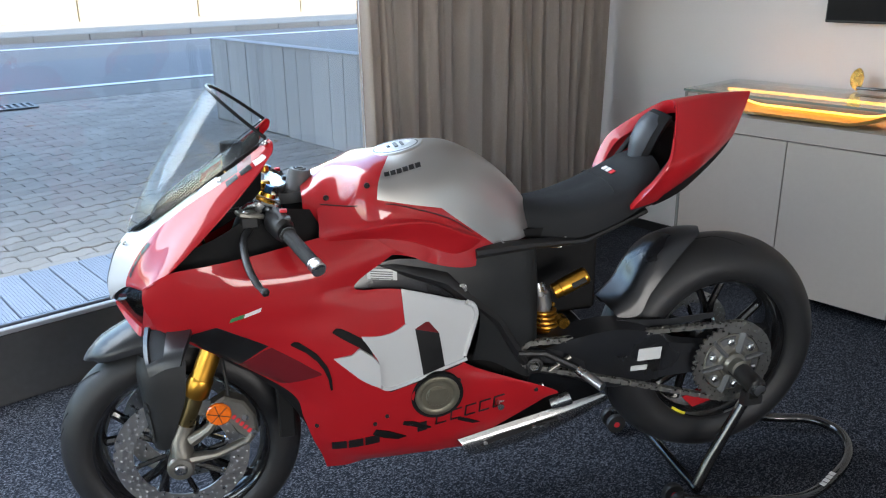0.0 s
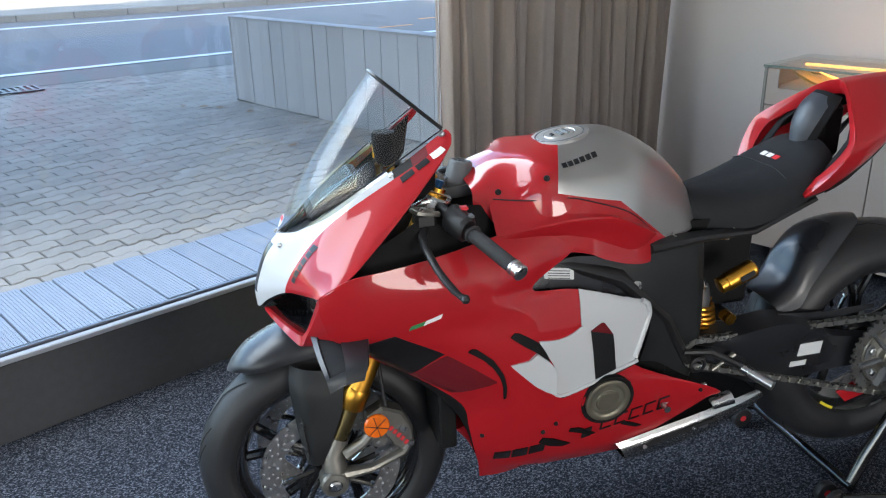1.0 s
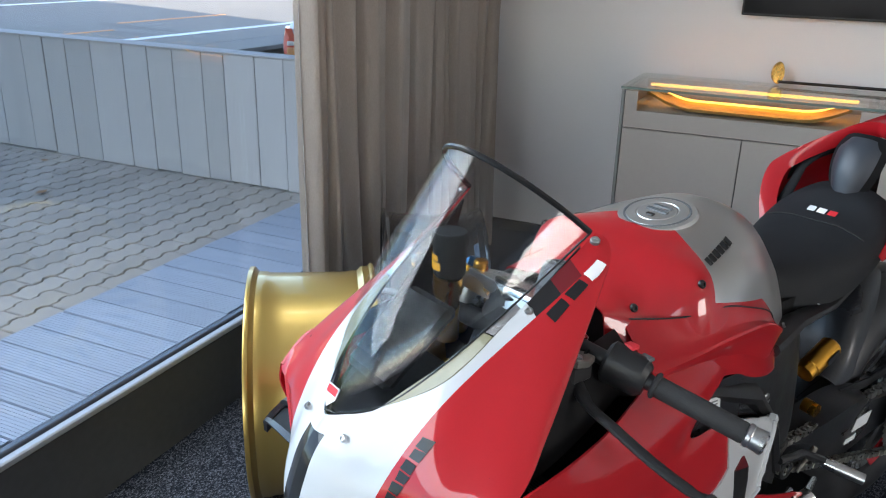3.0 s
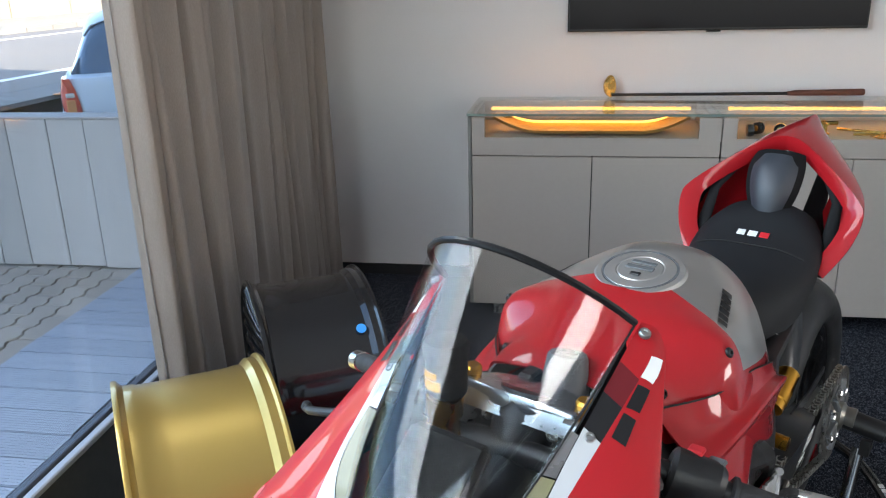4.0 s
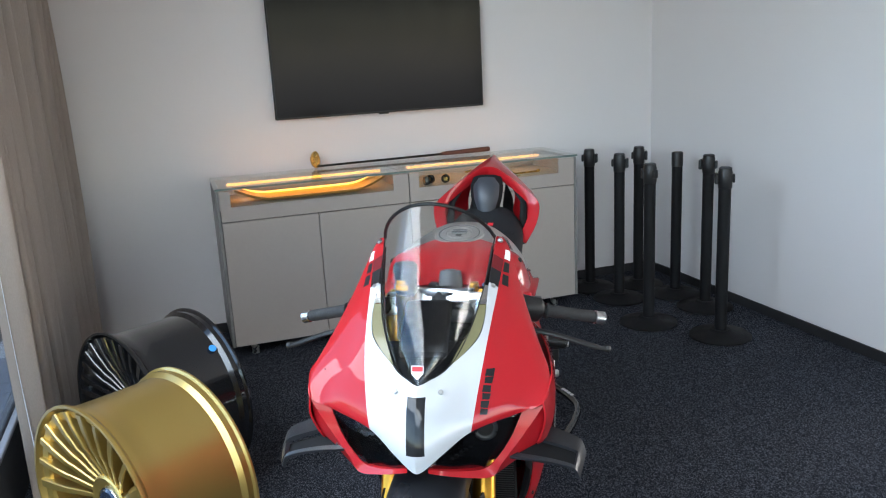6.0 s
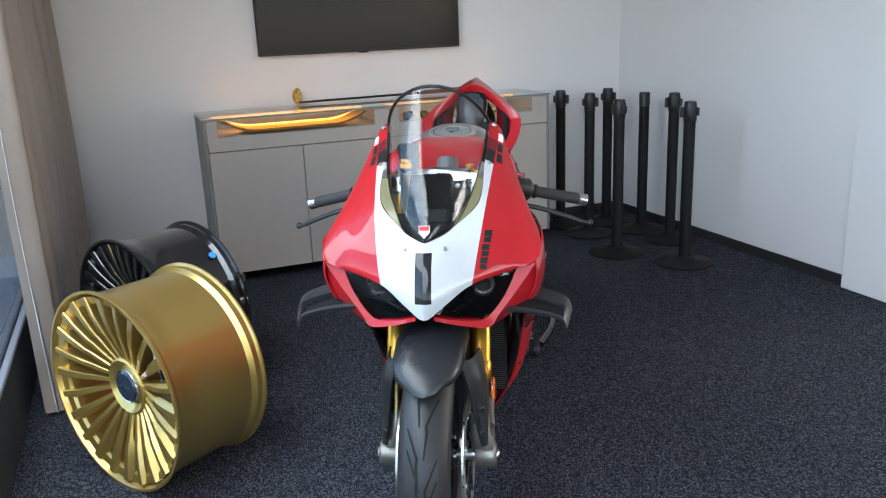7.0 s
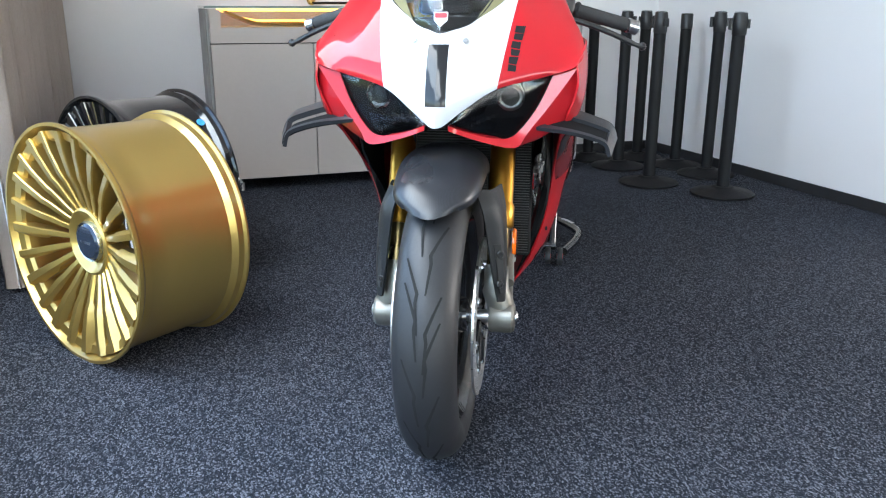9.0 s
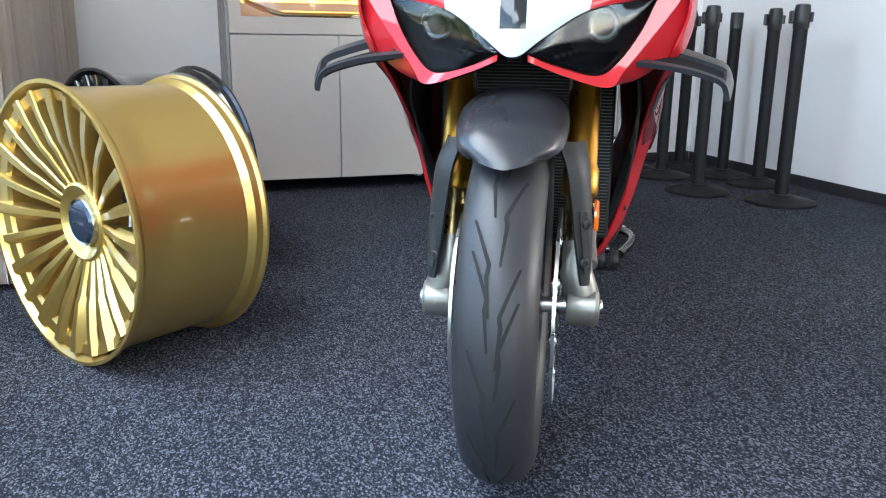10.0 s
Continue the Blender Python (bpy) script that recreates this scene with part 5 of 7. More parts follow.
def grid_at(g, v, w):
    """The place on the nose grid, as (row, column), that lies at v and w."""
    best, R, C = None, len(g) - 1, len(g[0]) - 1
    for i in range(R * 4):
        for j in range(C * 4):
            a, b = (i % 4) / 4, (j % 4) / 4
            p, q = g[i // 4][j // 4].lerp(g[i // 4][j // 4 + 1], b), g[i // 4 + 1][j // 4].lerp(g[i // 4 + 1][j // 4 + 1], b)
            p = p.lerp(q, a)
            d = (p.y - v) ** 2 + (p.z - w) ** 2
            if best is None or d < best[0]:
                best = (d, i / 4, j / 4)
    return Vector((best[1], best[2]))


def grid_blocks(name, g, corners, letters, materials, gap=0.16, sides=(1, -1)):
    """Plain blocks in a row inside a four-sided field whose corners are (v, w)."""
    a, b, c, d = [Vector(p) for p in corners]
    for k in range(letters):
        t0, t1 = (k + gap / 2) / letters, (k + 1 - gap / 2) / letters
        q = [grid_at(g, *p) for p in (a.lerp(d, t0), a.lerp(d, t1), b.lerp(c, t1), b.lerp(c, t0))]
        on_grid(name, g, q, materials[k], sides=sides)


grid_blocks("nose_lettering", gfull, [(.122, .806), (.137, .804), (.152, .885), (.135, .887)], 6, [BLK] * 6, 0.14, (1,))
grid_blocks("arm_lettering", gfull, [(.153, 1.014), (.168, 1.006), (.166, 1.070), (.156, 1.076)], 3, [BLK, BLK, LETTER], 0.2)
for s in (1, -1):
    bolt(-.0690, s * .048, .862, (-0.80, s * 0.25, 0.5), 0.0055)
    bolt(.268, s * .145, 1.0965, (-0.3, s * 0.4, 0.85), 0.007)
    bolt(.163, s * .136, 1.0165, (-0.4, s * 0.3, 0.85), 0.006)
    # red chin lip below the headlight
    lip = smooth_path([(-.008, s * .252, .810), (-.022, s * .211, .752), (-.038, s * .165, .692), (-.050, s * .141, .664), (-.085, s * .075, .681), (-.112, s * .022, .702)], 5)
    lip2 = smooth_path([(-.010, s * .208, .799), (-.025, s * .183, .743), (-.038, s * .150, .697), (-.050, s * .122, .681), (-.082, s * .068, .692), (-.113, s * .022, .711)], 5)
    lip3 = smooth_path([(.004, s * .256, .812), (.006, s * .250, .752), (.018, s * .235, .712), (-.004, s * .165, .668), (-.04, s * .085, .690), (-.07, s * .025, .711)], 5)
    bm = bmesh.new()
    rings = [[bm.verts.new(bv(*q)) for q in (a, b, b + Vector((0.004, 0, 0)), c)] for a, b, c in zip(lip, lip2, lip3)]
    bridge(bm, rings, True, True, True)
    part("chin_lip", bm, RED, bike, "red lip round the headlight mouth", 40)
    # headlight: black bowl, lens, projector
    lens = refine([[(.022, s * .204, .797), (-.020, s * .110, .778), (-.062, s * .055, .745), (-.088, s * .018, .720)], [(.034, s * .176, .745), (-.004, s * .105, .728), (-.046, s * .060, .716), (-.086, s * .020, .714)], [(-.030, s * .130, .684), (-.036, s * .104, .689), (-.066, s * .066, .697), (-.092, s * .020, .711)], [(-.010, s * .128, .668), (-.024, s * .100, .673), (-.058, s * .066, .684), (-.086, s * .020, .701)]], 4, 4)
    hl = part("headlight", shell_mesh(lens, 0.004), LENS, bike, "glossy black headlight")
    mm_ = Matrix.Translation(bv(-.010, s * .128, .756)) @ Vector((-1, -s * 0.25, 0.0)).to_track_quat("Z", "Y").to_matrix().to_4x4()
    prj = part("projector", lathe(bmesh.new(), [(.027, -0.012), (.027, 0.004), (.024, 0.006), (.022, 0.002), (.018, 0.001)], 28, mm_), STEEL, hl, "bright projector ring")
    part("projector_lens", lathe(bmesh.new(), [(.0175, -0.004), (.0175, 0.003), (.013, 0.009), (.006, 0.012), (0, 0.0125)], 24, mm_), PROJ, prj, "round glass projector lens")
    top_ = [(-.012, .206, .799), (-.042, .150, .789), (-.062, .110, .776), (-.092, .062, .750), (-.113, .022, .715)]
    low_ = [(-.012, .205, .796), (-.030, .167, .722), (-.046, .127, .686), (-.079, .072, .693), (-.111, .023, .710)]
    cov = refine([[(u + .006, s * v, w) for u, v, w in top_], [(a[0] / 2 + b[0] / 2 + .002, s * (a[1] + b[1]) / 2, (a[2] + b[2]) / 2) for a, b in zip(top_, low_)], [(u + .006, s * v, w) for u, v, w in low_]], 4, 4)
    hc_ = part("headlight_cover", shell_mesh(cov, 0.002), HLGLASS, hl, "smoked clear headlight cover")
    hc_.visible_shadow = False
    for k in range(5):
        part("led_cell", lay(boxes((-.002, -.004, -.003, .002, .004, .003), bevel=0.001), Matrix.Translation(bv(-.026 - .008 * k, s * (.098 - .009 * k), .720 - .003 * k))), BLACKP, hl, "small reflector cell")
    part("headlight_back", shell_mesh(refine([[(.02, s * .235, .80), (-.02, s * .11, .81), (-.07, s * .01, .78)], [(.02, s * .17, .67), (-.01, s * .10, .68), (-.06, s * .01, .70)]], 3, 3), 0.004), INNER, bike)

# ---- windscreen ----
cs = smooth_path([(-.067, 0, .875), (-.012, 0, .990), (.060, 0, 1.092), (.150, 0, 1.208)], 8)
es_ = smooth_path([(-.064, .006, .876), (-.016, .060, .898), (.060, .096, .956), (.160, .118, 1.028), (.272, .131, 1.104)], 6)
gs = []
for c, e_ in zip(cs, es_):
    row = []
    for k in range(17):
        q = k / 8 - 1                                  # between a half ellipse and a blunt vee
        f = 0.65 * (1 - math.cos(q * math.pi / 2)) + 0.35 * (math.sqrt(q * q + 1.44) - 1.2) / (math.sqrt(2.44) - 1.2)
        row.append(Vector((c.x + (e_.x - c.x) * f, e_.y * (0.65 * math.sin(q * math.pi / 2) + 0.35 * q), c.z + (e_.z - c.z) * f)))
    gs.append(row)
scr = part("windscreen", shell_mesh(gs, 0.003), SMOKE, bike, "clear curved windscreen", 60)
scr.visible_shadow = False
part("screen_edging", tube(bmesh.new(), [bv(*p) for p in gs[-1]], 0.0042, 8), BLK, scr, "black rubber edging")
part("screen_gasket", tube(bmesh.new(), [bv(*(r[0] + Vector((0, -.001, -.001)))) for r in reversed(gs)] + [bv(*(r[-1] + Vector((0, .001, -.001)))) for r in gs[1:]], 0.0016, 6), BLK, scr, "thin black lower gasket")
ck = smooth_path([(-.075, 0, .8905), (-.060, 0, .8985), (-.045, 0, .93)], 2)
mb = Matrix.Translation(bv(-.0575, 0, .899)) @ pose(0, 0, 0, 0, 0, -90) @ pose(0, 0, 0, 62)
badge = part("shield_badge", prism(bmesh.new(), [(-.013, .013), (.013, .013), (.0125, -.003), (0, -.016), (-.0125, -.003)], 0.0015, mb), LETTER, bike, "small red and white shield badge")
part("badge_field", prism(bmesh.new(), [(-.0115, .0115), (.0115, .0115), (.0115, .001), (-.0115, .001)], 0.0012, mb @ Matrix.Translation((0, 0, 0.0008))), LETRED, badge, "red upper field")
# side windows beside the screen, dash and cockpit
for s in (1, -1):
    w1 = [[(-.018, s * .062, .8975), (.012, s * .088, .915), (.044, s * .114, .940), (.080, s * .1235, .967), (.112, s * .125, .989)], [(-.017, s * .060, .897), (.012, s * .074, .920), (.044, s * .089, .943), (.078, s * .102, .968), (.108, s * .109, .990)]]
    part("duct_window", shell_mesh(refine(w1, 3, 3), 0.003), OLIVE, bike, "olive-tinted duct window")
    w2 = [[(.114, s * .125, .990), (.135, s * .125, 1.003), (.158, s * .126, 1.018)], [(.110, s * .110, .991), (.135, s * .115, 1.007), (.156, s * .1185, 1.022)]]
    part("mirror_blank", shell_mesh(refine(w2, 3, 3), 0.004), SILV, bike, "polished mirror blanking plate")
    part("cockpit_side", shell_mesh(refine([[(-.03, s * .035, .872), (.06, s * .085, .925), (.16, s * .113, 1.000), (.26, s * .127, 1.085)], [(-.02, s * .04, .85), (.08, s * .10, .87), (.18, s * .13, .92), (.25, s * .15, .99)]], 3, 4), 0.003), INNER, bike)
dash = part("dashboard", lay(boxes((-0.06, -0.052, -0.010, 0.085, 0.052, 0.012), bevel=0.008), Matrix.Translation(bv(.045, 0, .945)) @ pose(0, 0, 0, 0, -38)), INNER, bike, "dark instrument panel")
part("display", lay(boxes((-0.035, -0.047, 0.0125, 0.075, 0.047, 0.0145)), Matrix.Translation(bv(.045, 0, .945)) @ pose(0, 0, 0, 0, -38)), LENS, dash, "black glossy display")
part("nose_floor", shell_mesh(refine([[(-.045, -.03, .866), (-.050, 0, .868), (-.045, .03, .866)], [(.02, -.085, .88), (.02, 0, .885), (.02, .085, .88)], [(.12, -.10, .90), (.12, 0, .90), (.12, .10, .90)]], 3, 3), 0.003), INNER, bike)

# ---- steering head, forks, bars ----
def fork_at(w, v):
    return bv(.054 + (w - .483) * 0.43, v, w)


part("top_yoke", prism(bmesh.new(), [(-.030, -.125), (.005, -.135), (.038, -.125), (.040, -.085), (.030, -.05), (.045, 0), (.030, .05), (.040, .085), (.038, .125), (.005, .135), (-.030, .125), (-.035, .07), (-.025, 0), (-.035, -.07)], 0.022, Matrix.Translation(bv(.250, 0, .950)) @ pose(0, 0, 0, 0, 23), 0.004), SILV, bike, "polished aluminium top yoke")
part("yoke_bridge", prism(bmesh.new(), [(-.022, -.070), (-.024, 0), (-.022, .070), (-.016, .082), (.010, .084), (.040, .066), (.058, .030), (.062, 0), (.058, -.030), (.040, -.066), (.010, -.084), (-.016, -.082)], 0.020, Matrix.Translation(bv(.250, 0, .966)) @ pose(0, 0, 0, 0, 14), 0.003), YOKEM, bike, "broad polished aluminium yoke bridge")
part("lower_yoke", boxes((0.075, -0.14, 0.70, 0.19, 0.14, 0.735), bevel=0.008), BLACKP, bike, "black lower fork yoke")
for s in (1, -1):
    v = s * .107
    fk = part("fork_tube", tube(bmesh.new(), [fork_at(.498, v), fork_at(.515, v), fork_at(.52, v), fork_at(.95, v)], [.0265, .0285, .0265, .0265], 28), GOLDF, bike, "gold fork outer tube")
    part("fork_slider", tube(bmesh.new(), [fork_at(.36, v), fork_at(.51, v)], .0215, 24), GOLDD, fk, "dark gold fork slider")
    part("fork_collar", tube(bmesh.new(), [fork_at(.478, v), fork_at(.482, v), fork_at(.520, v), fork_at(.526, v)], [.0275, .0305, .0305, .0275], 28), GOLDF, fk, "stepped gold fork collar")
    part("fork_cap", tube(bmesh.new(), [fork_at(.958, v), fork_at(.966, v), fork_at(.968, v), fork_at(.976, v)], [.031, .031, .022, .020], 24), GOLDF, fk, "gold fork cap")
    part("yoke_clamp", tube(bmesh.new(), [fork_at(.918, v), fork_at(.922, v), fork_at(.956, v), fork_at(.960, v)], [.037, .041, .041, .037], 28), SILV, bike, "polished silver fork clamp")
    part("adjuster", tube(bmesh.new(), [fork_at(.974, v), fork_at(.990, v)], .010, 6), BLUEAN, fk, "blue adjuster nut")
    ft = part("fork_foot", tube(bmesh.new(), [fork_at(.405, v), fork_at(.36, v), bv(.006, s * .118, .325), bv(.0, s * .120, .30)], [.024, .028, .029, .027], 20), MAGN, fk, "cast silver fork foot")
    part("axle_clamp", lathe(bmesh.new(), [(.012, -.028), (.030, -.026), (.033, -.02), (.033, .02), (.028, .026), (.016, .028), (.015, .018), (0.0, .018)], 24, Matrix.Translation(bv(0, s * .122, .30)) @ pose(0, 0, 0, 90 * s)), MAGN, ft, "round axle clamp")
    part("caliper_bracket", tube(bmesh.new(), [bv(.01, s * .126, .315), bv(.09, s * .126, .318), bv(.165, s * .122, .345), bv(.185, s * .120, .375)], [.020, .012, .012, .014], 10, flat=0.9), MAGN, ft)
    part("caliper_bracket", tube(bmesh.new(), [bv(.03, s * .126, .365), bv(.075, s * .126, .392), bv(.105, s * .126, .43)], [.018, .014, .013], 10, flat=0.9), MAGN, ft)
    cal = part("brake_caliper", prism(bmesh.new(), [(0.085, 0.455), (0.120, 0.475), (0.165, 0.455), (0.190, 0.41), (0.192, 0.365), (0.165, 0.350), (0.140, 0.370), (0.135, 0.405), (0.110, 0.42), (0.080, 0.425)], 0.045, Matrix.Translation((0, -s * 0.130 + (0.0 if s > 0 else -0.045) + (0.0225 * 0), 0)) @ Matrix(((1, 0, 0, 0), (0, 0, 1, 0), (0, 1, 0, 0), (0, 0, 0, 1))), 0.006), MAGN, bike, "grey cast brake caliper")
    for a_, b_ in ((0.105, 0.452), (0.182, 0.372), (0.165, 0.415)):
        part("caliper_bolt", lathe(bmesh.new(), [(.008, 0), (.008, .006), (0, .007)], 8, Matrix.Translation(bv(a_, s * .131, b_)) @ pose(0, 0, 0, 90 * s)), SILV, cal)
    if s > 0:
        for k in range(6):
            part("lettering", lay(boxes((-0.004, -0.0005, -0.006, 0.004, 0.0005, 0.006)), Matrix.Translation(bv(.138 + k * .0085, .1312, .418 - k * 0.0105)) @ pose(0, 0, 0, 0, 40)), LETRED, cal)
        rf = part("reflector", lathe(bmesh.new(), [(0, -0.004), (0.030, -0.004), (0.030, 0.0), (0.027, 0.004), (0, 0.006)], 28, Matrix.Translation(bv(.104, .138, .434)) @ pose(0, 0, 0, 90, 0, 0)), ORANGE, bike, "round orange reflector")
        for k in range(3):
            part("facet_line", lay(boxes((-0.028, -0.0005, -0.0008, 0.028, 0.0005, 0.0008)), Matrix.Translation(bv(.104, .1445, .434)) @ pose(0, 0, 0, 0, 60 * k + 15)), GAP, rf)
    # clip-on bar with grip, weight, lever, switchgear
    a0, a1 = Vector((.255, s * .13, .945)), Vector((.352, s * .375, .878))
    at_ = lambda t: bv(*(a0.lerp(a1, t)))
    clip = part("clip_on", tube(bmesh.new(), [at_(-.15), at_(.55)], .0115, 14), BLACKP, bike, "black clip-on handlebar")
    part("grip", tube(bmesh.new(), [at_(.46), at_(.47), at_(.485), at_(.49), at_(.93), at_(.94)], [.015, .019, .019, .0150, .0150, .0140], 20), GRIPM, clip, "ribbed black rubber grip")
    part("bar_weight", tube(bmesh.new(), [at_(.94), at_(.945), at_(.965), at_(.97), at_(1.03), at_(1.04)], [.012, .0165, .0165, .0150, .0165, .013], 20), SILV, clip, "silver bar-end weight")
    sw = part("switchgear", tube(bmesh.new(), [at_(.20), at_(.22), at_(.40), at_(.43)], [.020, .026, .024, .018], 14, flat=1.25), BLACKP, clip, "black switch housing")
    part("switch", lay(boxes((-0.008, -0.009, 0, 0.008, 0.009, 0.007), bevel=0.002), Matrix.Translation(at_(.30) + Vector((0.012, 0, 0.027)))), LETRED, sw, "small red switch")
    part("switch", lay(boxes((-0.007, -0.010, 0, 0.007, 0.010, 0.006), bevel=0.002), Matrix.Translation(at_(.39) + Vector((0.010, 0, 0.023)))), GREYP, sw)
    lv = smooth_path([(.222, s * .175, .912), (.206, s * .215, .900), (.206, s * .265, .888), (.214, s * .32, .868), (.230, s * .365, .848), (.242, s * .385, .840)], 4)
    lever = part("lever", tube(bmesh.new(), [bv(*p) for p in lv], [.010] * 4 + [.0080] * (len(lv) - 8) + [.0065] * 2 + [.0075, .0075], 10, flat=0.75), BLACKP, bike, "slim black hand lever")
    part("lever_ball", lathe(bmesh.new(), [(0, -.009), (.006, -.007), (.009, 0), (.006, .007), (0, .009)], 12, Matrix.Translation(bv(.244, s * .389, .840))), BLACKP, lever)
    part("lever_perch", lay(boxes((-.022, -.022, -.016, .022, .022, .016), bevel=0.006), Matrix.Translation(bv(.222, s * .165, .928))), BLACKP, bike, "black lever bracket")
    part("lever_clamp", prism(bmesh.new(), [(-.030, -.018), (-.008, -.026), (.026, -.020), (.034, .0), (.022, .022), (-.012, .026), (-.032, .010)], .010, Matrix.Translation(bv(.222, s * .168, .938)) @ pose(0, 0, 0, 0, 14, 20 * s), .002), MAGN, bike, "grey machined lever bracket")
    part("pivot_screw", lathe(bmesh.new(), [(.009, 0), (.009, .004), (.005, .006), (0, .006)], 12, Matrix.Translation(bv(.215, s * .178, .949))), SILV, bike)
    part("hose_fitting", tube(bmesh.new(), [bv(.205, s * .140, .946), bv(.222, s * .150, .958), bv(.236, s * .150, .960)], [.007, .008, .007], 10), SILV, bike, "silver hose fitting")
    part("brake_hose", tube(bmesh.new(), [bv(*p) for p in smooth_path([(.20, s * .14, .95), (.12, s * .13, .93), (.09, s * .10, .85), (.11, s * .08, .74), (.12, s * .09, .60), (.13, s * .115, .47)], 6)], .0045, 8), BLACKP, bike, "black brake hose")
res = part("brake_reservoir", lathe(bmesh.new(), [(0, 0), (.022, 0), (.025, .004), (.026, .050), (.028, .051), (.028, .066), (.025, .071), (0, .072)], 28, Matrix.Translation(bv(.188, -.068, .992))), INNER, bike, "round dark fluid reservoir")
for z0, z1, sp in ((.014, .026, 70), (.029, .037, 48)):
    part("reservoir_window", lathe(bmesh.new(), [(.0262, z0), (.0272, z0), (.0272, z1), (.0262, z1)], 12, Matrix.Translation(bv(.188, -.068, .992)), closed=True, arc=(165 - sp / 2, 165 + sp / 2)), AMBER, res, "amber fluid window")
part("reservoir_post", tube(bmesh.new(), [bv(.196, -.080, .880), bv(.190, -.074, .960), bv(.190, -.074, .962), bv(.188, -.071, .990)], [.019, .019, .023, .023], 20), GOLDF, bike, "gold post below the reservoir")
lock = part("ignition_lock", lathe(bmesh.new(), [(0, -.02), (.034, -.02), (.034, .0), (.031, .004), (.027, .042), (.024, .047), (.016, .048), (.015, .045), (0, .045)], 28, Matrix.Translation(bv(.338, .010, .956)) @ pose(0, 0, 0, 0, 10)), GREYP, bike, "dark grey tapered ignition lock housing")
part("lock_bracket", lay(boxes((-.016, -.012, -.012, .016, .012, .016), bevel=0.004), Matrix.Translation(bv(.318, -.030, .962))), BLACKP, lock, "small square bracket")
part("lock_ring", lathe(bmesh.new(), [(.009, .045), (.013, .045), (.013, .050), (.009, .050)], 20, Matrix.Translation(bv(.338, .010, .956)) @ pose(0, 0, 0, 0, 10), closed=True), GREYP, lock)
part("airbox_rim", lathe(bmesh.new(), [(.074, -.014), (.078, -.014), (.078, .012), (.074, .012)], 36, Matrix.Translation(bv(.345, -.025, .945)) @ pose(0, 0, 0, 0, -8), closed=True), GREYP, bike, "dark grey round rim before the tank")
part("yoke_front", prism(bmesh.new(), [(-.075, .895), (.075, .895), (.085, .960), (-.085, .960)], 0.012, Matrix.Translation(bv(.258, 0, 0)) @ Matrix(((0, 0, 1, 0), (1, 0, 0, 0), (0, 1, 0, 0), (0, 0, 0, 1))), 0.003), BLACKP, bike, "black front plate of the yoke")
part("stem_window", lay(boxes((-.004, -.026, -.018, .003, .026, .018), bevel=0.005), Matrix.Translation(bv(.255, -.004, .934))), YOKEM, bike, "silver steering stem")
part("steering_damper", tube(bmesh.new(), [bv(.214, -.098, .923), bv(.216, -.060, .924), bv(.216, -.058, .924), bv(.220, .085, .926)], [.013, .013, .0165, .0165], 18), BLACKP, bike, "dark steering damper")
for v_ in (-.082, .080):
    part("bridge_bolt", tube(bmesh.new(), [bv(.262, v_, .965), bv(.262, v_, .992), bv(.262, v_, .996)], [.012, .012, .009], 16), GOLDF, bike, "gold bolt at the end of the bridge")
    bolt(.244, v_ * .58, .944, (-1, 0, .2), 0.0085, SILV)
part("headstock", tube(bmesh.new(), [bv(.155, 0, .72), bv(.27, 0, .98)], [.045, .038], 16), BLACKP, bike)
part("airbox_cover", shell_mesh(refine([[(.30, .10, .87), (.34, .11, .88), (.42, .13, .89)], [(.30, .05, .915), (.34, .055, .925), (.40, .07, .94)], [(.30, -.05, .915), (.34, -.055, .925), (.40, -.07, .94)], [(.30, -.10, .87), (.34, -.11, .88), (.42, -.13, .89)]], 4, 4), 0.004), INNER, bike, "black inner cover behind the bars")
for s in (1, -1):
    part("inner_cover", shell_mesh(refine([[(.03, s * .225, .865), (.14, s * .20, .90), (.25, s * .165, .945), (.36, s * .12, .93)], [(.05, s * .235, .83), (.15, s * .225, .845), (.28, s * .19, .86), (.41, s * .14, .87)]], 4, 4), 0.003), INNER, bike, "black inner panel below the bars")

# ---- wings ----
for s in (1, -1):
    rows = [[(-.030, s * .172, .703), (.030, s * .182, .732), (.088, s * .192, .736)], [(-.027, s * .240, .695), (.025, s * .244, .716), (.080, s * .248, .725)], [(-.022, s * .286, .684), (.024, s * .290, .703), (.072, s * .294, .712)], [(-.016, s * .314, .671), (.022, s * .321, .690), (.064, s * .327, .698)], [(-.011, s * .324, .646), (.020, s * .332, .664), (.055, s * .338, .672)]]
    g = refine(rows, 5, 4)
    wg = part("winglet", shell_mesh([r[4:] for r in g], 0.011), CARBON, bike, "matt carbon winglet with turned-down tip")
    part("leading_strip", shell_mesh([r[:2] for r in g], 0.008), CARBON, wg, "narrow strip before the slot")
    # dark sheet put in for the shade seen through the open slot
    part("slot_fill", shell_mesh([[q + Vector((0, 0, -.007)) for q in r[1:5]] for r in g[2:16]], 0.002), INNER, wg, "dark sheet filling the open slot in place of shade")
    part("tip_bridge", shell_mesh([r[1:5] for r in g[15:]], 0.010), CARBON, wg, "closed tip beyond the slot")
    part("root_bridge", shell_mesh([r[1:5] for r in g[:3]], 0.010), CARBON, wg)

# ---- tank and seat ----
TANK = []
TANK.append((.342, [(0, .968), (.030, .968), (.060, .966), (.090, .963), (.108, .957), (.114, .938), (.117, .915)]))    # front lip of the cover
TANK.append((.372, [(0, .987), (.036, .986), (.070, .981), (.098, .972), (.117, .954), (.127, .930), (.134, .898)]))
TANK.append((.420, [(0, 1.010), (.040, 1.006), (.080, .994), (.118, .968), (.142, .938), (.152, .912), (.157, .886)]))
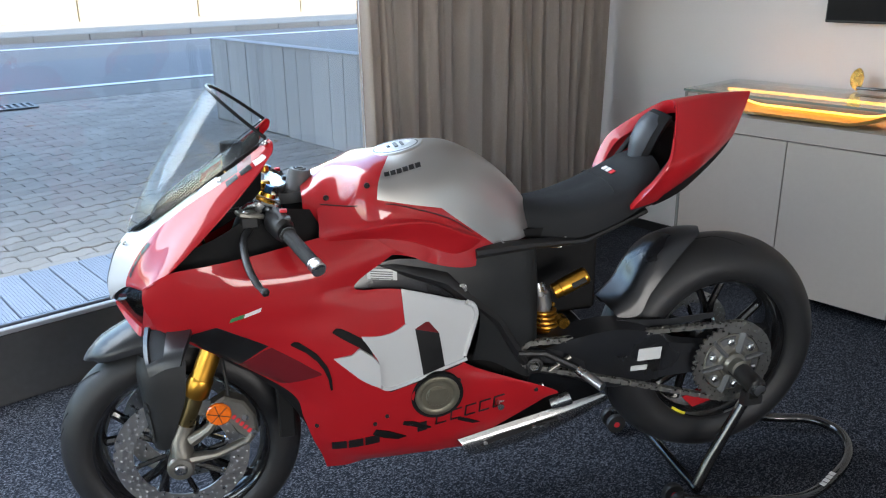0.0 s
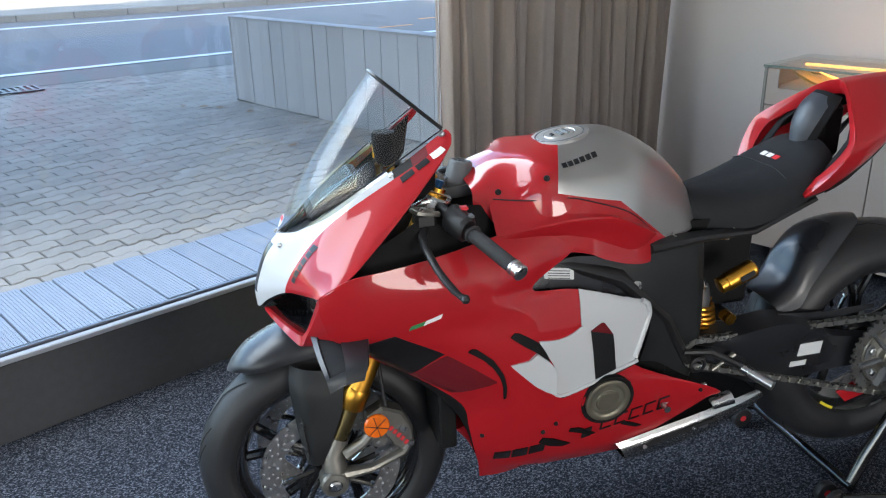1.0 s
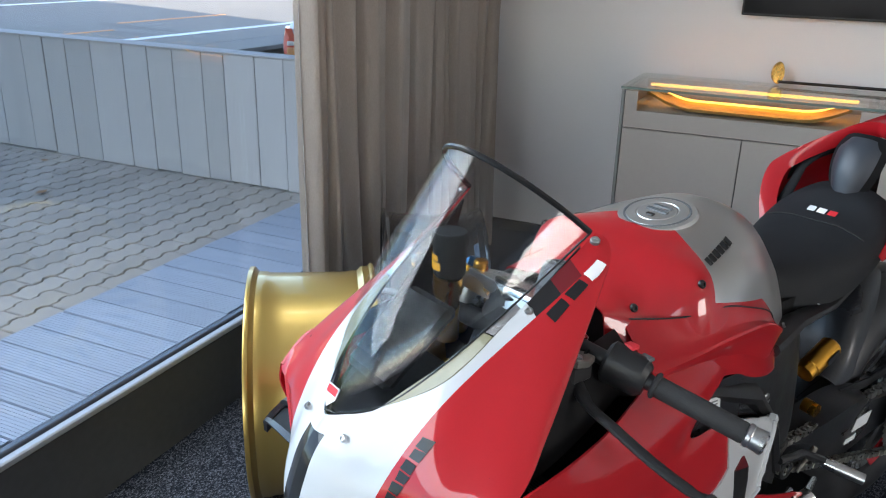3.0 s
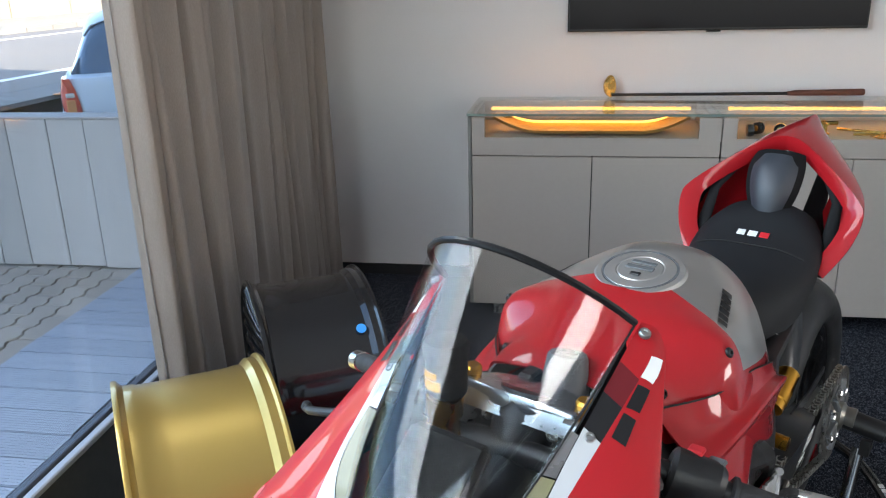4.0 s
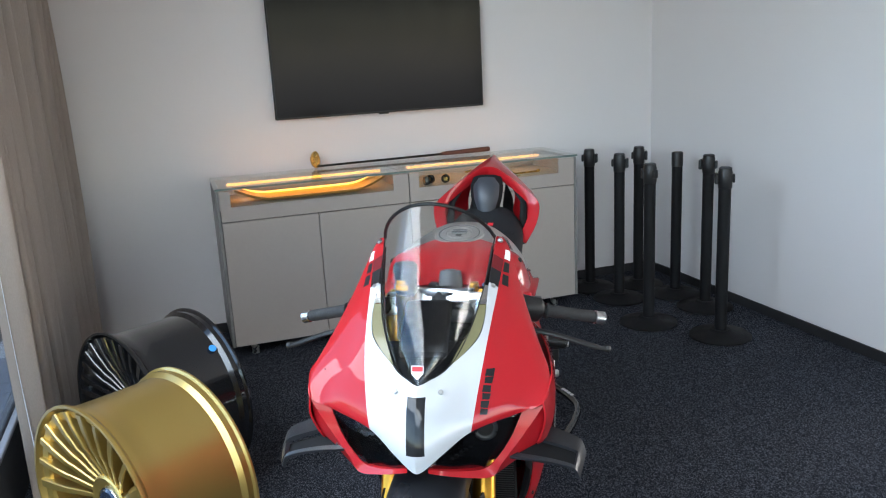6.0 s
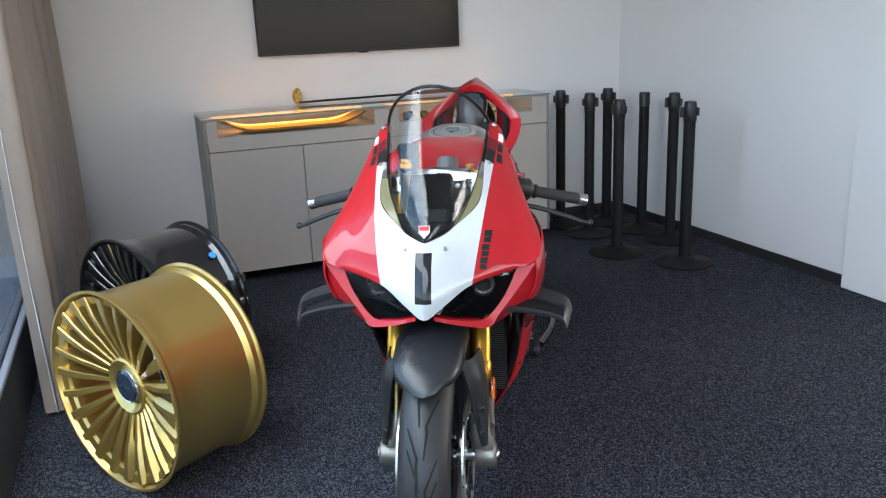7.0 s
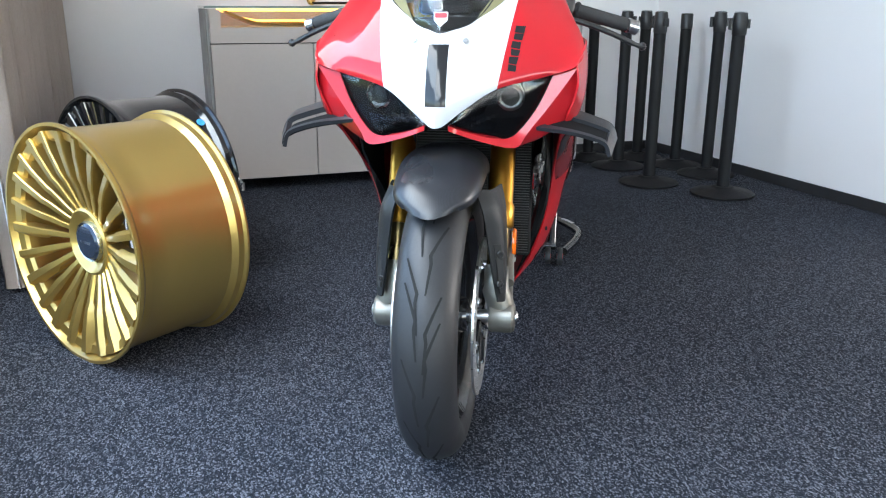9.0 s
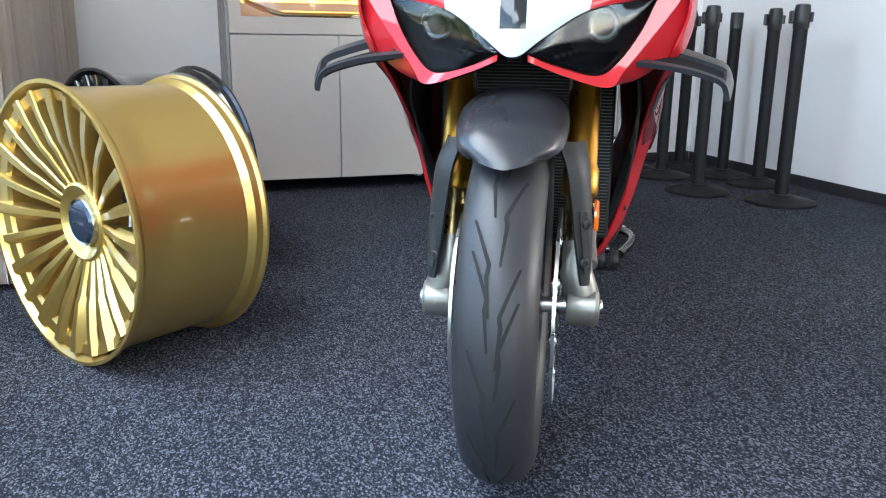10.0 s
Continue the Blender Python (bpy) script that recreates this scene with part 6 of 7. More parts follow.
TANK.append((.480, [(0, 1.022), (.045, 1.022), (.095, 1.018), (.142, 1.008), (.173, .986), (.188, .935), (.196, .872)]))    # filler cap, front
TANK.append((.550, [(0, 1.036), (.050, 1.033), (.095, 1.024), (.140, 1.008), (.173, .980), (.194, .925), (.204, .838)]))
TANK.append((.620, [(0, 1.050), (.050, 1.046), (.095, 1.032), (.137, 1.008), (.168, .970), (.191, .900), (.203, .803)]))    # crown
TANK.append((.700, [(0, 1.050), (.045, 1.046), (.085, 1.030), (.122, 1.000), (.150, .955), (.174, .875), (.190, .778)]))
TANK.append((.760, [(0, 1.028), (.040, 1.023), (.075, 1.006), (.106, .975), (.130, .925), (.150, .850), (.166, .775)]))
TANK.append((.820, [(0, .990), (.034, .985), (.062, .965), (.088, .930), (.108, .885), (.120, .840), (.128, .800)]))    # falling to the seat
TANK.append((.880, [(0, .935), (.028, .928), (.050, .912), (.070, .885), (.083, .855), (.092, .830), (.098, .805)]))
TANK.append((.915, [(0, .890), (.022, .882), (.038, .868), (.050, .850), (.060, .835), (.066, .820), (.070, .808)]))    # tail of the tank
gt = refine([[(u, v, w) for v, w in pr] for u, pr in TANK], 6, 5)
gt2 = [[Vector((p.x, -p.y, p.z)) for p in reversed(r[1:])] + r for r in gt]
tank = part("fuel_tank", shell_mesh(gt2, 0.004), TANKP, bike, "brushed silver tank with red side covers", 50)
tskin = Skin(gt)
COVER = [
    [(.374, .118, .941), (.45, .170, .944), (.53, .188, .948), (.60, .190, .930), (.68, .180, .898), (.745, .156, .848)],    # seam below the tank cover
    [(.374, .160, .900), (.45, .186, .908), (.53, .198, .916), (.61, .199, .908), (.69, .187, .878), (.752, .160, .842)],
    [(.372, .192, .880), (.45, .207, .894), (.54, .214, .904), (.63, .213, .900), (.70, .198, .868), (.757, .168, .838)],    # ridge
    [(.388, .190, .858), (.46, .197, .866), (.54, .202, .870), (.62, .202, .862), (.70, .191, .842), (.756, .165, .832)],
    [(.405, .196, .828), (.475, .200, .826), (.545, .200, .828), (.62, .196, .808), (.69, .186, .804), (.748, .166, .824)],    # lower edge
]
gcov, _ = panel("tank_side_cover", COVER, RED, 0.004, 4, 5, label="glossy red side cover with a sharp ridge", smooth=24)
for s in (1, -1):
    part("cover_seam", tube(bmesh.new(), [bv(p.x, s * (p.y + .0008), p.z + .0008) for p in gcov[0]], .0013, 6), GAP, bike, "dark joint above the side cover")
grid_word("tank_lettering", gt, (22.3, 16.5), (30.3, 13.7), (0.0, -1.7), 6, BLK, 0.2, (1, -1))
mc = Matrix.Translation(bv(.585, 0, 1.0385)) @ pose(0, 0, 0, 0, -11)
cap = part("filler_cap", lathe(bmesh.new(), [(.074, -.014), (.070, -.002), (.066, .003), (.058, .004), (.0565, .002), (.055, .002), (.053, .0045), (.037, .0055), (.035, .004), (.033, .0055), (0, .006)], 48, mc), BRUSH, tank, "round silver filler cap")
part("cap_flap", lay(boxes((-.005, -.022, .0055, .005, .022, .0085), bevel=0.001), mc), GREYP, cap)
part("cap_flap", lay(boxes((.012, -.020, .0055, .020, .020, .0078), bevel=0.001), mc), GREYP, cap)
part("cap_ring", lathe(bmesh.new(), [(.0540, .0022), (.0575, .0022), (.0575, .0046), (.0540, .0046)], 48, mc, closed=True), GREYP, cap, "dark ring round the cap")
part("lock_slot", lay(boxes((-.022, -.008, .0055, -.014, .008, .0082), bevel=0.001), mc), BLK, cap)
for s in (1, -1):
    for a, b, c in ((.487, .174, .991), (.397, .123, .955), (.745, .150, .835)):
        bolt(a, s * (tskin.v(a, c) + .001), c, (-0.1, s, 0.45), 0.007, BLK)
SEAT = [
    (.895, [(0, .895), (.030, .890), (.050, .875), (.060, .850), (.066, .815)]),
    (.930, [(0, .888), (.035, .886), (.060, .872), (.075, .845), (.082, .800)]),
    (1.00, [(0, .893), (.045, .892), (.080, .880), (.100, .850), (.106, .795)]),
    (1.08, [(0, .910), (.055, .910), (.100, .898), (.122, .872), (.124, .815)]),
    (1.16, [(0, .942), (.060, .940), (.112, .925), (.132, .898), (.128, .850)]),
    (1.215, [(0, .978), (.055, .974), (.100, .955), (.124, .925), (.120, .880)]),
    (1.255, [(0, .990), (.050, .985), (.090, .965), (.105, .935), (.100, .895)]),
]
gseat = refine([[(u, v, w) for v, w in pr] for u, pr in SEAT], 5, 5)
gseat2 = [[Vector((p.x, -p.y, p.z)) for p in reversed(r[1:])] + r for r in gseat]
seat = part("seat", shell_mesh(gseat2, 0.006), SEATM, bike, "black fabric rider's seat", 55)
for v0, v1, mm_ in ((-.034, -.018, LETTER), (-.012, .006, LETTER), (.012, .030, LETRED)):
    bm = bmesh.new()
    def tops(u, v):
        best = min((p for r in gseat for p in r), key=lambda p: (p.x - u) ** 2 + (p.y - abs(v)) ** 2)
        return best.z + (u - best.x) * 0.40 + 0.0025
    vs = [bm.verts.new(bv(u, v, tops(u, v))) for u, v in ((1.150, v0), (1.150, v1), (1.163, v1), (1.163, v0))]
    f0 = bm.faces.new(vs)
    r_ = bmesh.ops.extrude_face_region(bm, geom=[f0])
    bmesh.ops.translate(bm, verts=[v for v in r_["geom"] if isinstance(v, bmesh.types.BMVert)], vec=(0, 0, 0.0015))
    part("seat_lettering", bm, mm_, seat)
part("seat_seam", tube(bmesh.new(), [bv(1.125, v, min((p for r in gseat for p in r), key=lambda p: (p.x - 1.125) ** 2 + (p.y - abs(v)) ** 2).z + .001) for v in [x * .01 for x in range(-11, 12)]], .0016, 6), GAP, seat)
PAD = [
    [(1.232, .022, .972), (1.222, .012, .975), (1.220, 0, .976), (1.222, -.012, .975), (1.232, -.022, .972)],
    [(1.246, .037, 1.018), (1.230, .020, 1.022), (1.226, 0, 1.023), (1.230, -.020, 1.022), (1.246, -.037, 1.018)],
    [(1.266, .041, 1.056), (1.251, .022, 1.062), (1.247, 0, 1.063), (1.251, -.022, 1.062), (1.266, -.041, 1.056)],
    [(1.286, .034, 1.076), (1.275, .018, 1.084), (1.272, 0, 1.086), (1.275, -.018, 1.084), (1.286, -.034, 1.076)],
]
pbase = part("pad_base", shell_mesh(refine([[(a + .022, b * 1.10, c - .004) for a, b, c in r] for r in PAD], 4, 4), 0.02), INNER, bike, "gloss black pad surround")
part("back_pad", shell_mesh(refine(PAD, 4, 4), 0.008), PADM, pbase, "grey-blue padded bum stop")
part("pad_mount", boxes((1.275, -0.026, 0.93, 1.34, 0.026, 1.066), bevel=0.012), INNER, bike)

for s in (1, -1):
    part("seat_side_trim", tube(bmesh.new(), [bv(*p) for p in smooth_path([(.815, s * .137, .822), (.832, s * .135, .806), (.865, s * .127, .799), (.92, s * .118, .789), (.975, s * .110, .779), (.988, s * .108, .780), (1.000, s * .106, .803)], 5)], .0026, 8), SILV, bike, "thin silver edge of the seat side panel")

# ---- tail ----
TAIL = [
    [(1.160, .142, .872), (1.240, .130, .888), (1.310, .110, .910), (1.375, .086, .945)],
    [(1.195, .176, .930), (1.268, .163, .942), (1.345, .132, .962), (1.415, .092, .985)],
    [(1.228, .188, .985), (1.302, .172, .996), (1.385, .136, 1.010), (1.455, .085, 1.025)],
    [(1.250, .172, 1.016), (1.326, .156, 1.027), (1.412, .118, 1.042), (1.478, .070, 1.050)],
    [(1.285, .110, 1.066), (1.362, .098, 1.078), (1.445, .072, 1.087), (1.514, .040, 1.090)],
    [(1.320, .038, 1.112), (1.394, .034, 1.121), (1.472, .024, 1.125), (1.545, .012, 1.126)],
    [(1.332, .000, 1.120), (1.402, .000, 1.130), (1.478, .000, 1.134), (1.552, .000, 1.134)],
]
gtail = refine(TAIL, 4, 5)
gtail2 = gtail + [[Vector((p.x, -p.y, p.z)) for p in r] for r in reversed(gtail[:-1])]
tc_ = part("tail_cowl", shell_mesh(gtail2, 0.008), RED, bike, "red arched tail cowl", 40)
lip_ = []
for r in gtail2:
    p = r[0]
    q = p.lerp(Vector((p.x, 0, .955)), .20)
    lip_.append([p + Vector((-.001, 0, 0)), p.lerp(q, .55) + Vector((.002, 0, 0)), q + Vector((.014, 0, 0))])
part("tail_lip", shell_mesh(lip_, 0.003), RED, tc_, "red turned-in front lip", 40)
part("tail_lining", shell_mesh([[Vector((p.x + .004, p.y * .93, p.z - .011)) for p in r[4:-2]] for r in gtail2], 0.003), INNER, tc_, "black inside of the tail")
for s in (1, -1):
    part("tail_strut", tube(bmesh.new(), [bv(1.205, s * .132, .905), bv(1.275, s * .128, 1.00), bv(1.335, s * .066, 1.090)], [.016, .011, .009], 12, flat=0.40), INNER, bike, "black tail strut")
    part("tail_lower", shell_mesh(refine([[(1.17, s * .138, .868), (1.27, s * .11, .885), (1.38, s * .080, .94)], [(1.20, s * .10, .862), (1.29, s * .08, .885), (1.42, s * .075, .99)], [(1.24, s * .04, .865), (1.32, s * .04, .90), (1.45, s * .05, 1.04)]], 4, 4), 0.004), BLACKP, bike, "black tail underside")

# ---- frame, engine, swingarm ----
FR = [[(.44, .205, .785), (.53, .195, .815), (.64, .182, .800), (.74, .172, .780)], [(.435, .212, .757), (.54, .200, .765), (.65, .186, .750), (.75, .176, .730)], [(.46, .208, .740), (.56, .198, .735), (.66, .186, .705), (.755, .178, .670)]]
gfr, fro = panel("frame_cover", FR, CARBON, 0.005, 5, 5, label="black carbon frame cover")
frs = Skin(gfr)
ribbon("warning_label", frs, [(.472, .803), (.545, .790)], [(.474, .778), (.545, .765)], PAPER, 0.0015, 4, 5, sides=(1,), label="white printed label")
for k in range(4):
    ribbon("label_line", frs, [(.482, .796 - k * .0055), (.535, .787 - k * .0055)], [(.482, .794 - k * .0055), (.535, .785 - k * .0055)], GREYP, 0.0024, 1, 3, sides=(1,))
for s in (1, -1):
    part("subframe", tube(bmesh.new(), [bv(.74, s * .150, .800), bv(.90, s * .115, .795), bv(1.05, s * .105, .790), bv(1.22, s * .10, .855)], [.030, .024, .018, .014], 10, flat=0.55), BLACKP, bike, "black seat subframe")
    part("frame_spar", tube(bmesh.new(), [bv(.20, s * .08, .86), bv(.42, s * .150, .84), bv(.66, s * .158, .75), bv(.80, s * .130, .62), bv(.88, s * .115, .48)], [.04, .045, .05, .045, .04], 12, flat=0.5), BLACKP, bike, "dark main frame spar")
    part("frame_plate", prism(bmesh.new(), [(.75, .70), (.82, .71), (.87, .66), (.89, .54), (.92, .45), (.89, .38), (.82, .38), (.76, .46), (.74, .58)], 0.014, Matrix.Translation((0, -s * .112 - (0.014 if s > 0 else 0.0), 0)) @ Matrix(((1, 0, 0, 0), (0, 0, 1, 0), (0, 1, 0, 0), (0, 0, 0, 1))), 0.006), INNER, bike, "black engine side plate")
    for cu, cw2, cr in ((.835, .600, .072), (.872, .500, .046)):
        part("engine_cover", lathe(bmesh.new(), [(cr, -.03), (cr, .0), (cr * .93, .010), (cr * .70, .013), (cr * .66, .009), (cr * .42, .009), (cr * .38, .016), (0, .018)], 32, Matrix.Translation(bv(cu, s * .128, cw2)) @ pose(0, 0, 0, 90 * s)), BLACKP, bike, "round black engine cover")
    bolt(.705, s * .189, .723, (0, s, 0), 0.013, SILV)
    pv = part("pivot_ring", lathe(bmesh.new(), [(.010, -.020), (.022, -.020), (.024, .0), (.022, .005), (.016, .006), (.014, .002), (.010, .002)], 28, Matrix.Translation(bv(.908, s * .150, .470)) @ pose(0, 0, 0, 90 * s), closed=True), BLACKP, bike, "dark swingarm pivot boss")
    part("pivot_nut", lathe(bmesh.new(), [(.0105, -.02), (.0135, -.02), (.0135, .0045), (.0105, .0045)], 20, Matrix.Translation(bv(.908, s * .150, .470)) @ pose(0, 0, 0, 90 * s), closed=True), SILV, pv, "silver pivot ring")
    part("shift_rod", tube(bmesh.new(), [bv(.945, s * .158, .452), bv(.975, s * .158, .470), bv(.977, s * .158, .471), bv(1.005, s * .158, .488)], [.0045, .0045, .007, .007], 10), MAGN, bike, "short silver linkage rod")
    pg = part("footpeg", tube(bmesh.new(), [bv(1.020, s * .170, .455), bv(1.060, s * .245, .436)], [.0125, .0125], 12), SILV, bike, "knurled silver footpeg")
    part("peg_bracket", tube(bmesh.new(), [bv(.86, s * .160, .515), bv(.93, s * .168, .510), bv(1.02, s * .172, .458)], [.008, .009, .010], 8), BLACKP, bike, "black footrest bracket")
    part("heel_guard", prism(bmesh.new(), [(.90, .52), (.98, .50), (1.05, .46), (1.06, .43), (1.0, .45), (.92, .48)], 0.004, Matrix.Translation((0, -s * .142, 0)) @ Matrix(((1, 0, 0, 0), (0, 0, 1, 0), (0, 1, 0, 0), (0, 0, 0, 1)))), CARBON, bike)
    part("foot_lever", tube(bmesh.new(), [bv(.93, s * .16, .415), bv(.86, s * .165, .40), bv(.80, s * .18, .395), bv(.80, s * .21, .395)], [.007, .006, .006, .009], 8), SILV, bike, "slim silver foot lever")
ENG = [
    [(.62, .186, .790), (.72, .174, .795), (.83, .146, .792), (.91, .122, .785), (.925, .060, .770)],
    [(.70, .186, .735), (.77, .176, .735), (.85, .155, .715), (.915, .130, .690), (.935, .065, .680)],
    [(.748, .182, .670), (.795, .172, .655), (.862, .158, .615), (.915, .136, .570), (.935, .070, .565)],
    [(.750, .180, .600), (.80, .164, .580), (.862, .150, .540), (.915, .132, .495), (.935, .070, .495)],
    [(.735, .174, .520), (.79, .158, .500), (.850, .148, .460), (.900, .132, .430), (.925, .070, .435)],
]
panel("engine_side_cover", ENG, ENGM, 0.004, 5, 5, label="matt black moulded engine cover")
# black block added so the gap behind the shock absorber reads dark
part("shock_gap_fill", boxes((.91, -.005, .545, 1.135, .045, .80), bevel=0.01), INNER, bike, "black block added to darken the gap behind the shock absorber")
part("engine_block", boxes((.38, -.13, .30, .86, .13, .70), bevel=0.03), INNER, bike, "dark engine block")
part("engine_head", boxes((.40, -.15, .62, .72, .15, .82), bevel=0.03), INNER, bike)
part("undertray", prism(bmesh.new(), [(.76, .715), (.88, .735), (1.00, .772), (1.20, .846), (1.20, .862), (1.00, .82), (.78, .83)], 0.17, Matrix.Translation((0, -.085, 0)) @ Matrix(((1, 0, 0, 0), (0, 0, 1, 0), (0, 1, 0, 0), (0, 0, 0, 1))), 0.006), INNER, bike, "black seat undertray")
MUF = [
    [(.700, .150, .278), (.80, .152, .302), (.92, .150, .325), (1.04, .135, .340), (1.115, .118, .345)],
    [(.715, .158, .258), (.80, .162, .280), (.92, .160, .303), (1.05, .144, .325), (1.130, .122, .335)],
    [(.730, .150, .225), (.81, .152, .236), (.93, .148, .258), (1.06, .130, .290), (1.138, .112, .312)],
    [(.740, .100, .205), (.82, .100, .212), (.93, .100, .232), (1.06, .090, .268), (1.120, .085, .300)],
    [(.740, 0, .200), (.82, 0, .205), (.93, 0, .225), (1.06, 0, .262), (1.110, 0, .295)],
]
gmuf, (exm, _) = panel("muffler", MUF, EXH, 0.003, 5, 5, label="bright steel belly silencer")
part("muffler_top", shell_mesh(refine([[(a, s * (b - .004), c - .004) for a, b, c in MUF[0]] for s in (1, .4, -.4, -1)], 3, 4), 0.003), INNER, exm, "dark cover over the silencer")
part("muffler_core", boxes((.76, -.085, .255, .98, .085, .295), bevel=0.02), INNER, bike)
part("muffler_slot", prism(bmesh.new(), [(.755, .264), (.80, .284), (.90, .304), (.972, .314), (.980, .308), (.90, .291), (.80, .269), (.765, .256)], 0.005, Matrix.Translation((0, -.1665, 0)) @ Matrix(((1, 0, 0, 0), (0, 0, 1, 0), (0, 1, 0, 0), (0, 0, 0, 1))), 0.001), BLACKP, exm, "dark recessed strip of the silencer")
for a_, b_ in ((.772, .266), (.905, .2975)):
    bolt(a_, .167, b_, (0, 1, 0), 0.0055, SILV, exm)
part("exhaust_tip", tube(bmesh.new(), [bv(.955, .158, .352), bv(1.005, .168, .372), bv(1.006, .168, .372), bv(.96, .160, .354)], [.014, .019, .016, .011], 16), SILV, exm, "flared polished outlet")
SW = [
    (.88, [(.075, .50), (.120, .485), (.112, .44), (.075, .42)]),
    (1.02, [(.085, .548), (.158, .538), (.126, .42), (.085, .39)]),
    (1.14, [(.095, .563), (.164, .552), (.128, .37), (.095, .345)]),
    (1.26, [(.098, .530), (.145, .515), (.126, .37), (.098, .350)]),
    (1.33, [(.095, .480), (.120, .47), (.124, .375), (.095, .36)]),
    (1.53, [(.092, .445), (.112, .44), (.112, .365), (.092, .36)]),
]
for s in (1,):
    bm = bmesh.new()
    pr = [smooth_path([(u, s * pts[k][0], pts[k][1]) for u, pts in SW], 5) for k in range(4)]
    rings = [[bm.verts.new(bv(*p)) for p in r] for r in zip(*pr)]
    bridge(bm, rings, True, True, True)
    sa_ = part("swingarm", bm, CARBON, bike, "black cast swingarm", 50)
    if s > 0:
        for u_, w_, a_, b_ in ((1.24, .459, .034, .019), (1.214, .417, .024, .008)):
            part("label", lay(boxes((-a_, -.0010, -b_, a_, .0010, b_)), Matrix.Translation(bv(u_, .1275 + (w_ - .37) * .135 + .0035, w_)) @ pose(0, 0, 0, 7.7)), PAPER, sa_, "white printed sticker", 0)
part("swing_bridge", boxes((.93, -.10, .46, 1.10, .10, .54), bevel=0.03), CARBON, bike)
# rear suspension unit
sh0, sh1 = Vector((.945, .050, .665)), Vector((.975, .050, .505))
part("shock_body", tube(bmesh.new(), [bv(*sh0.lerp(sh1, t)) for t in (0, .15, .2, .6, .62, 1)], [.018, .022, .030, .030, .020, .018], 18), SILV, bike, "silver shock absorber")
sp = [bv(*(sh0.lerp(sh1, .45 + .5 * k / 60))) + Vector((.036 * math.cos(k * .62), .036 * math.sin(k * .62), 0)) for k in range(61)]
part("spring", tube(bmesh.new(), sp, .0055, 8), GOLDF, bike, "gold coil spring")
rs0, rs1 = Vector((.965, .120, .660)), Vector((1.055, .125, .702))
rsv = part("shock_reservoir", tube(bmesh.new(), [bv(*rs0.lerp(rs1, t)) for t in (0, .02, .2, .22, .95, 1)], [.018, .021, .021, .023, .023, .019], 20), GOLDF, bike, "gold shock reservoir")
part("label", lay(boxes((-.020, -.0006, -.007, .020, .0006, .007)), Matrix.Translation(bv(1.025, .1475, .690)) @ pose(0, 0, 0, 0, -24)), BLACKP, rsv, "dark label with pale bars")
part("adjuster_knob", tube(bmesh.new(), [bv(.985, .125, .585), bv(.985, .155, .583)], .015, 14), GOLDF, bike, "gold adjuster knob")
# hugger
HUG = []
for le, sh, cr in (((1.165, .100, .552), (1.150, .085, .570), (1.150, 0, .575)), ((1.222, .103, .562), (1.205, .080, .612), (1.215, 0, .628)), ((1.252, .096, .612), (1.240, .072, .668), (1.247, 0, .690)), ((1.305, .084, .672), (1.294, .062, .718), (1.304, 0, .740)), ((1.368, .060, .722), (1.362, .043, .745), (1.374, 0, .761)), ((1.420, .034, .748), (1.424, .024, .755), (1.432, 0, .759))):
    kk = min(1.0, 0.25 + max(0.0, cr[0] - 1.15) * 4)
    HUG.append([le, sh, cr, (sh[0], -sh[1] * kk, sh[2]), (le[0], -le[1] * kk, le[2])])
part("rear_hugger", shell_mesh(refine(HUG, 4, 4), 0.005), CARBON, bike, "dark carbon rear hugger")

# ---- wheels ----


def rim_spokes(parent, centre, r_rim, width, hub_r, n, material):
    m = Matrix.Translation(centre) @ pose(0, 0, 0, 90)
    w2 = width / 2
    prof = [(r_rim - .002, -w2), (r_rim + .010, -w2), (r_rim + .010, -w2 + .006), (r_rim - .004, -w2 + .018), (r_rim - .010, -w2 + .03), (r_rim - .014, 0), (r_rim - .010, w2 - .03), (r_rim - .004, w2 - .018), (r_rim + .010, w2 - .006), (r_rim + .010, w2), (r_rim - .002, w2), (r_rim - .012, w2 - .012), (r_rim - .022, w2 - .035), (r_rim - .022, -w2 + .035), (r_rim - .012, -w2 + .012)]
    rm = part("rim", lathe(bmesh.new(), prof, 64, m, closed=True), material, parent, "gloss black wheel rim", 30)
    part("hub", lathe(bmesh.new(), [(.012, -.055), (hub_r * .8, -.05), (hub_r, -.03), (hub_r * .85, 0), (hub_r, .03), (hub_r * .8, .05), (.012, .055)], 28, m), material, rm)
    for k in range(n):
        a = 360 * k / n + 18
        for d in (-13, 13):
            bm = bmesh.new()
            pts = [(hub_r * .7 * math.cos(radians(a + d * .2)), hub_r * .7 * math.sin(radians(a + d * .2))), ((hub_r + r_rim) * .45 * math.cos(radians(a + d * .4)), (hub_r + r_rim) * .45 * math.sin(radians(a + d * .4))), ((r_rim - .012) * math.cos(radians(a + d)), (r_rim - .012) * math.sin(radians(a + d)))]
            tube(bm, [m @ Vector((x, y, 0)) for x, y in pts], [.014, .0105, .010], 8, flat=1.3)
            part("spoke", bm, material, rm)
    return rm


def tyre(parent, centre, prof, label):
    full = [(r, -y) for y, r in reversed(prof[1:])] + [(r, y) for y, r in prof]
    sm = [(p.x, p.y) for p in smooth_path([(a, b, 0) for a, b in full], 4)]
    inner = [(full[-1][0] - .004, full[-1][1] * .9), (full[0][0] - .004, full[0][1] * .9)]
    return part("tyre", lathe(bmesh.new(), sm + inner, 96, Matrix.Translation(centre) @ pose(0, 0, 0, 90), closed=True), RUBBER, parent, label, 60)


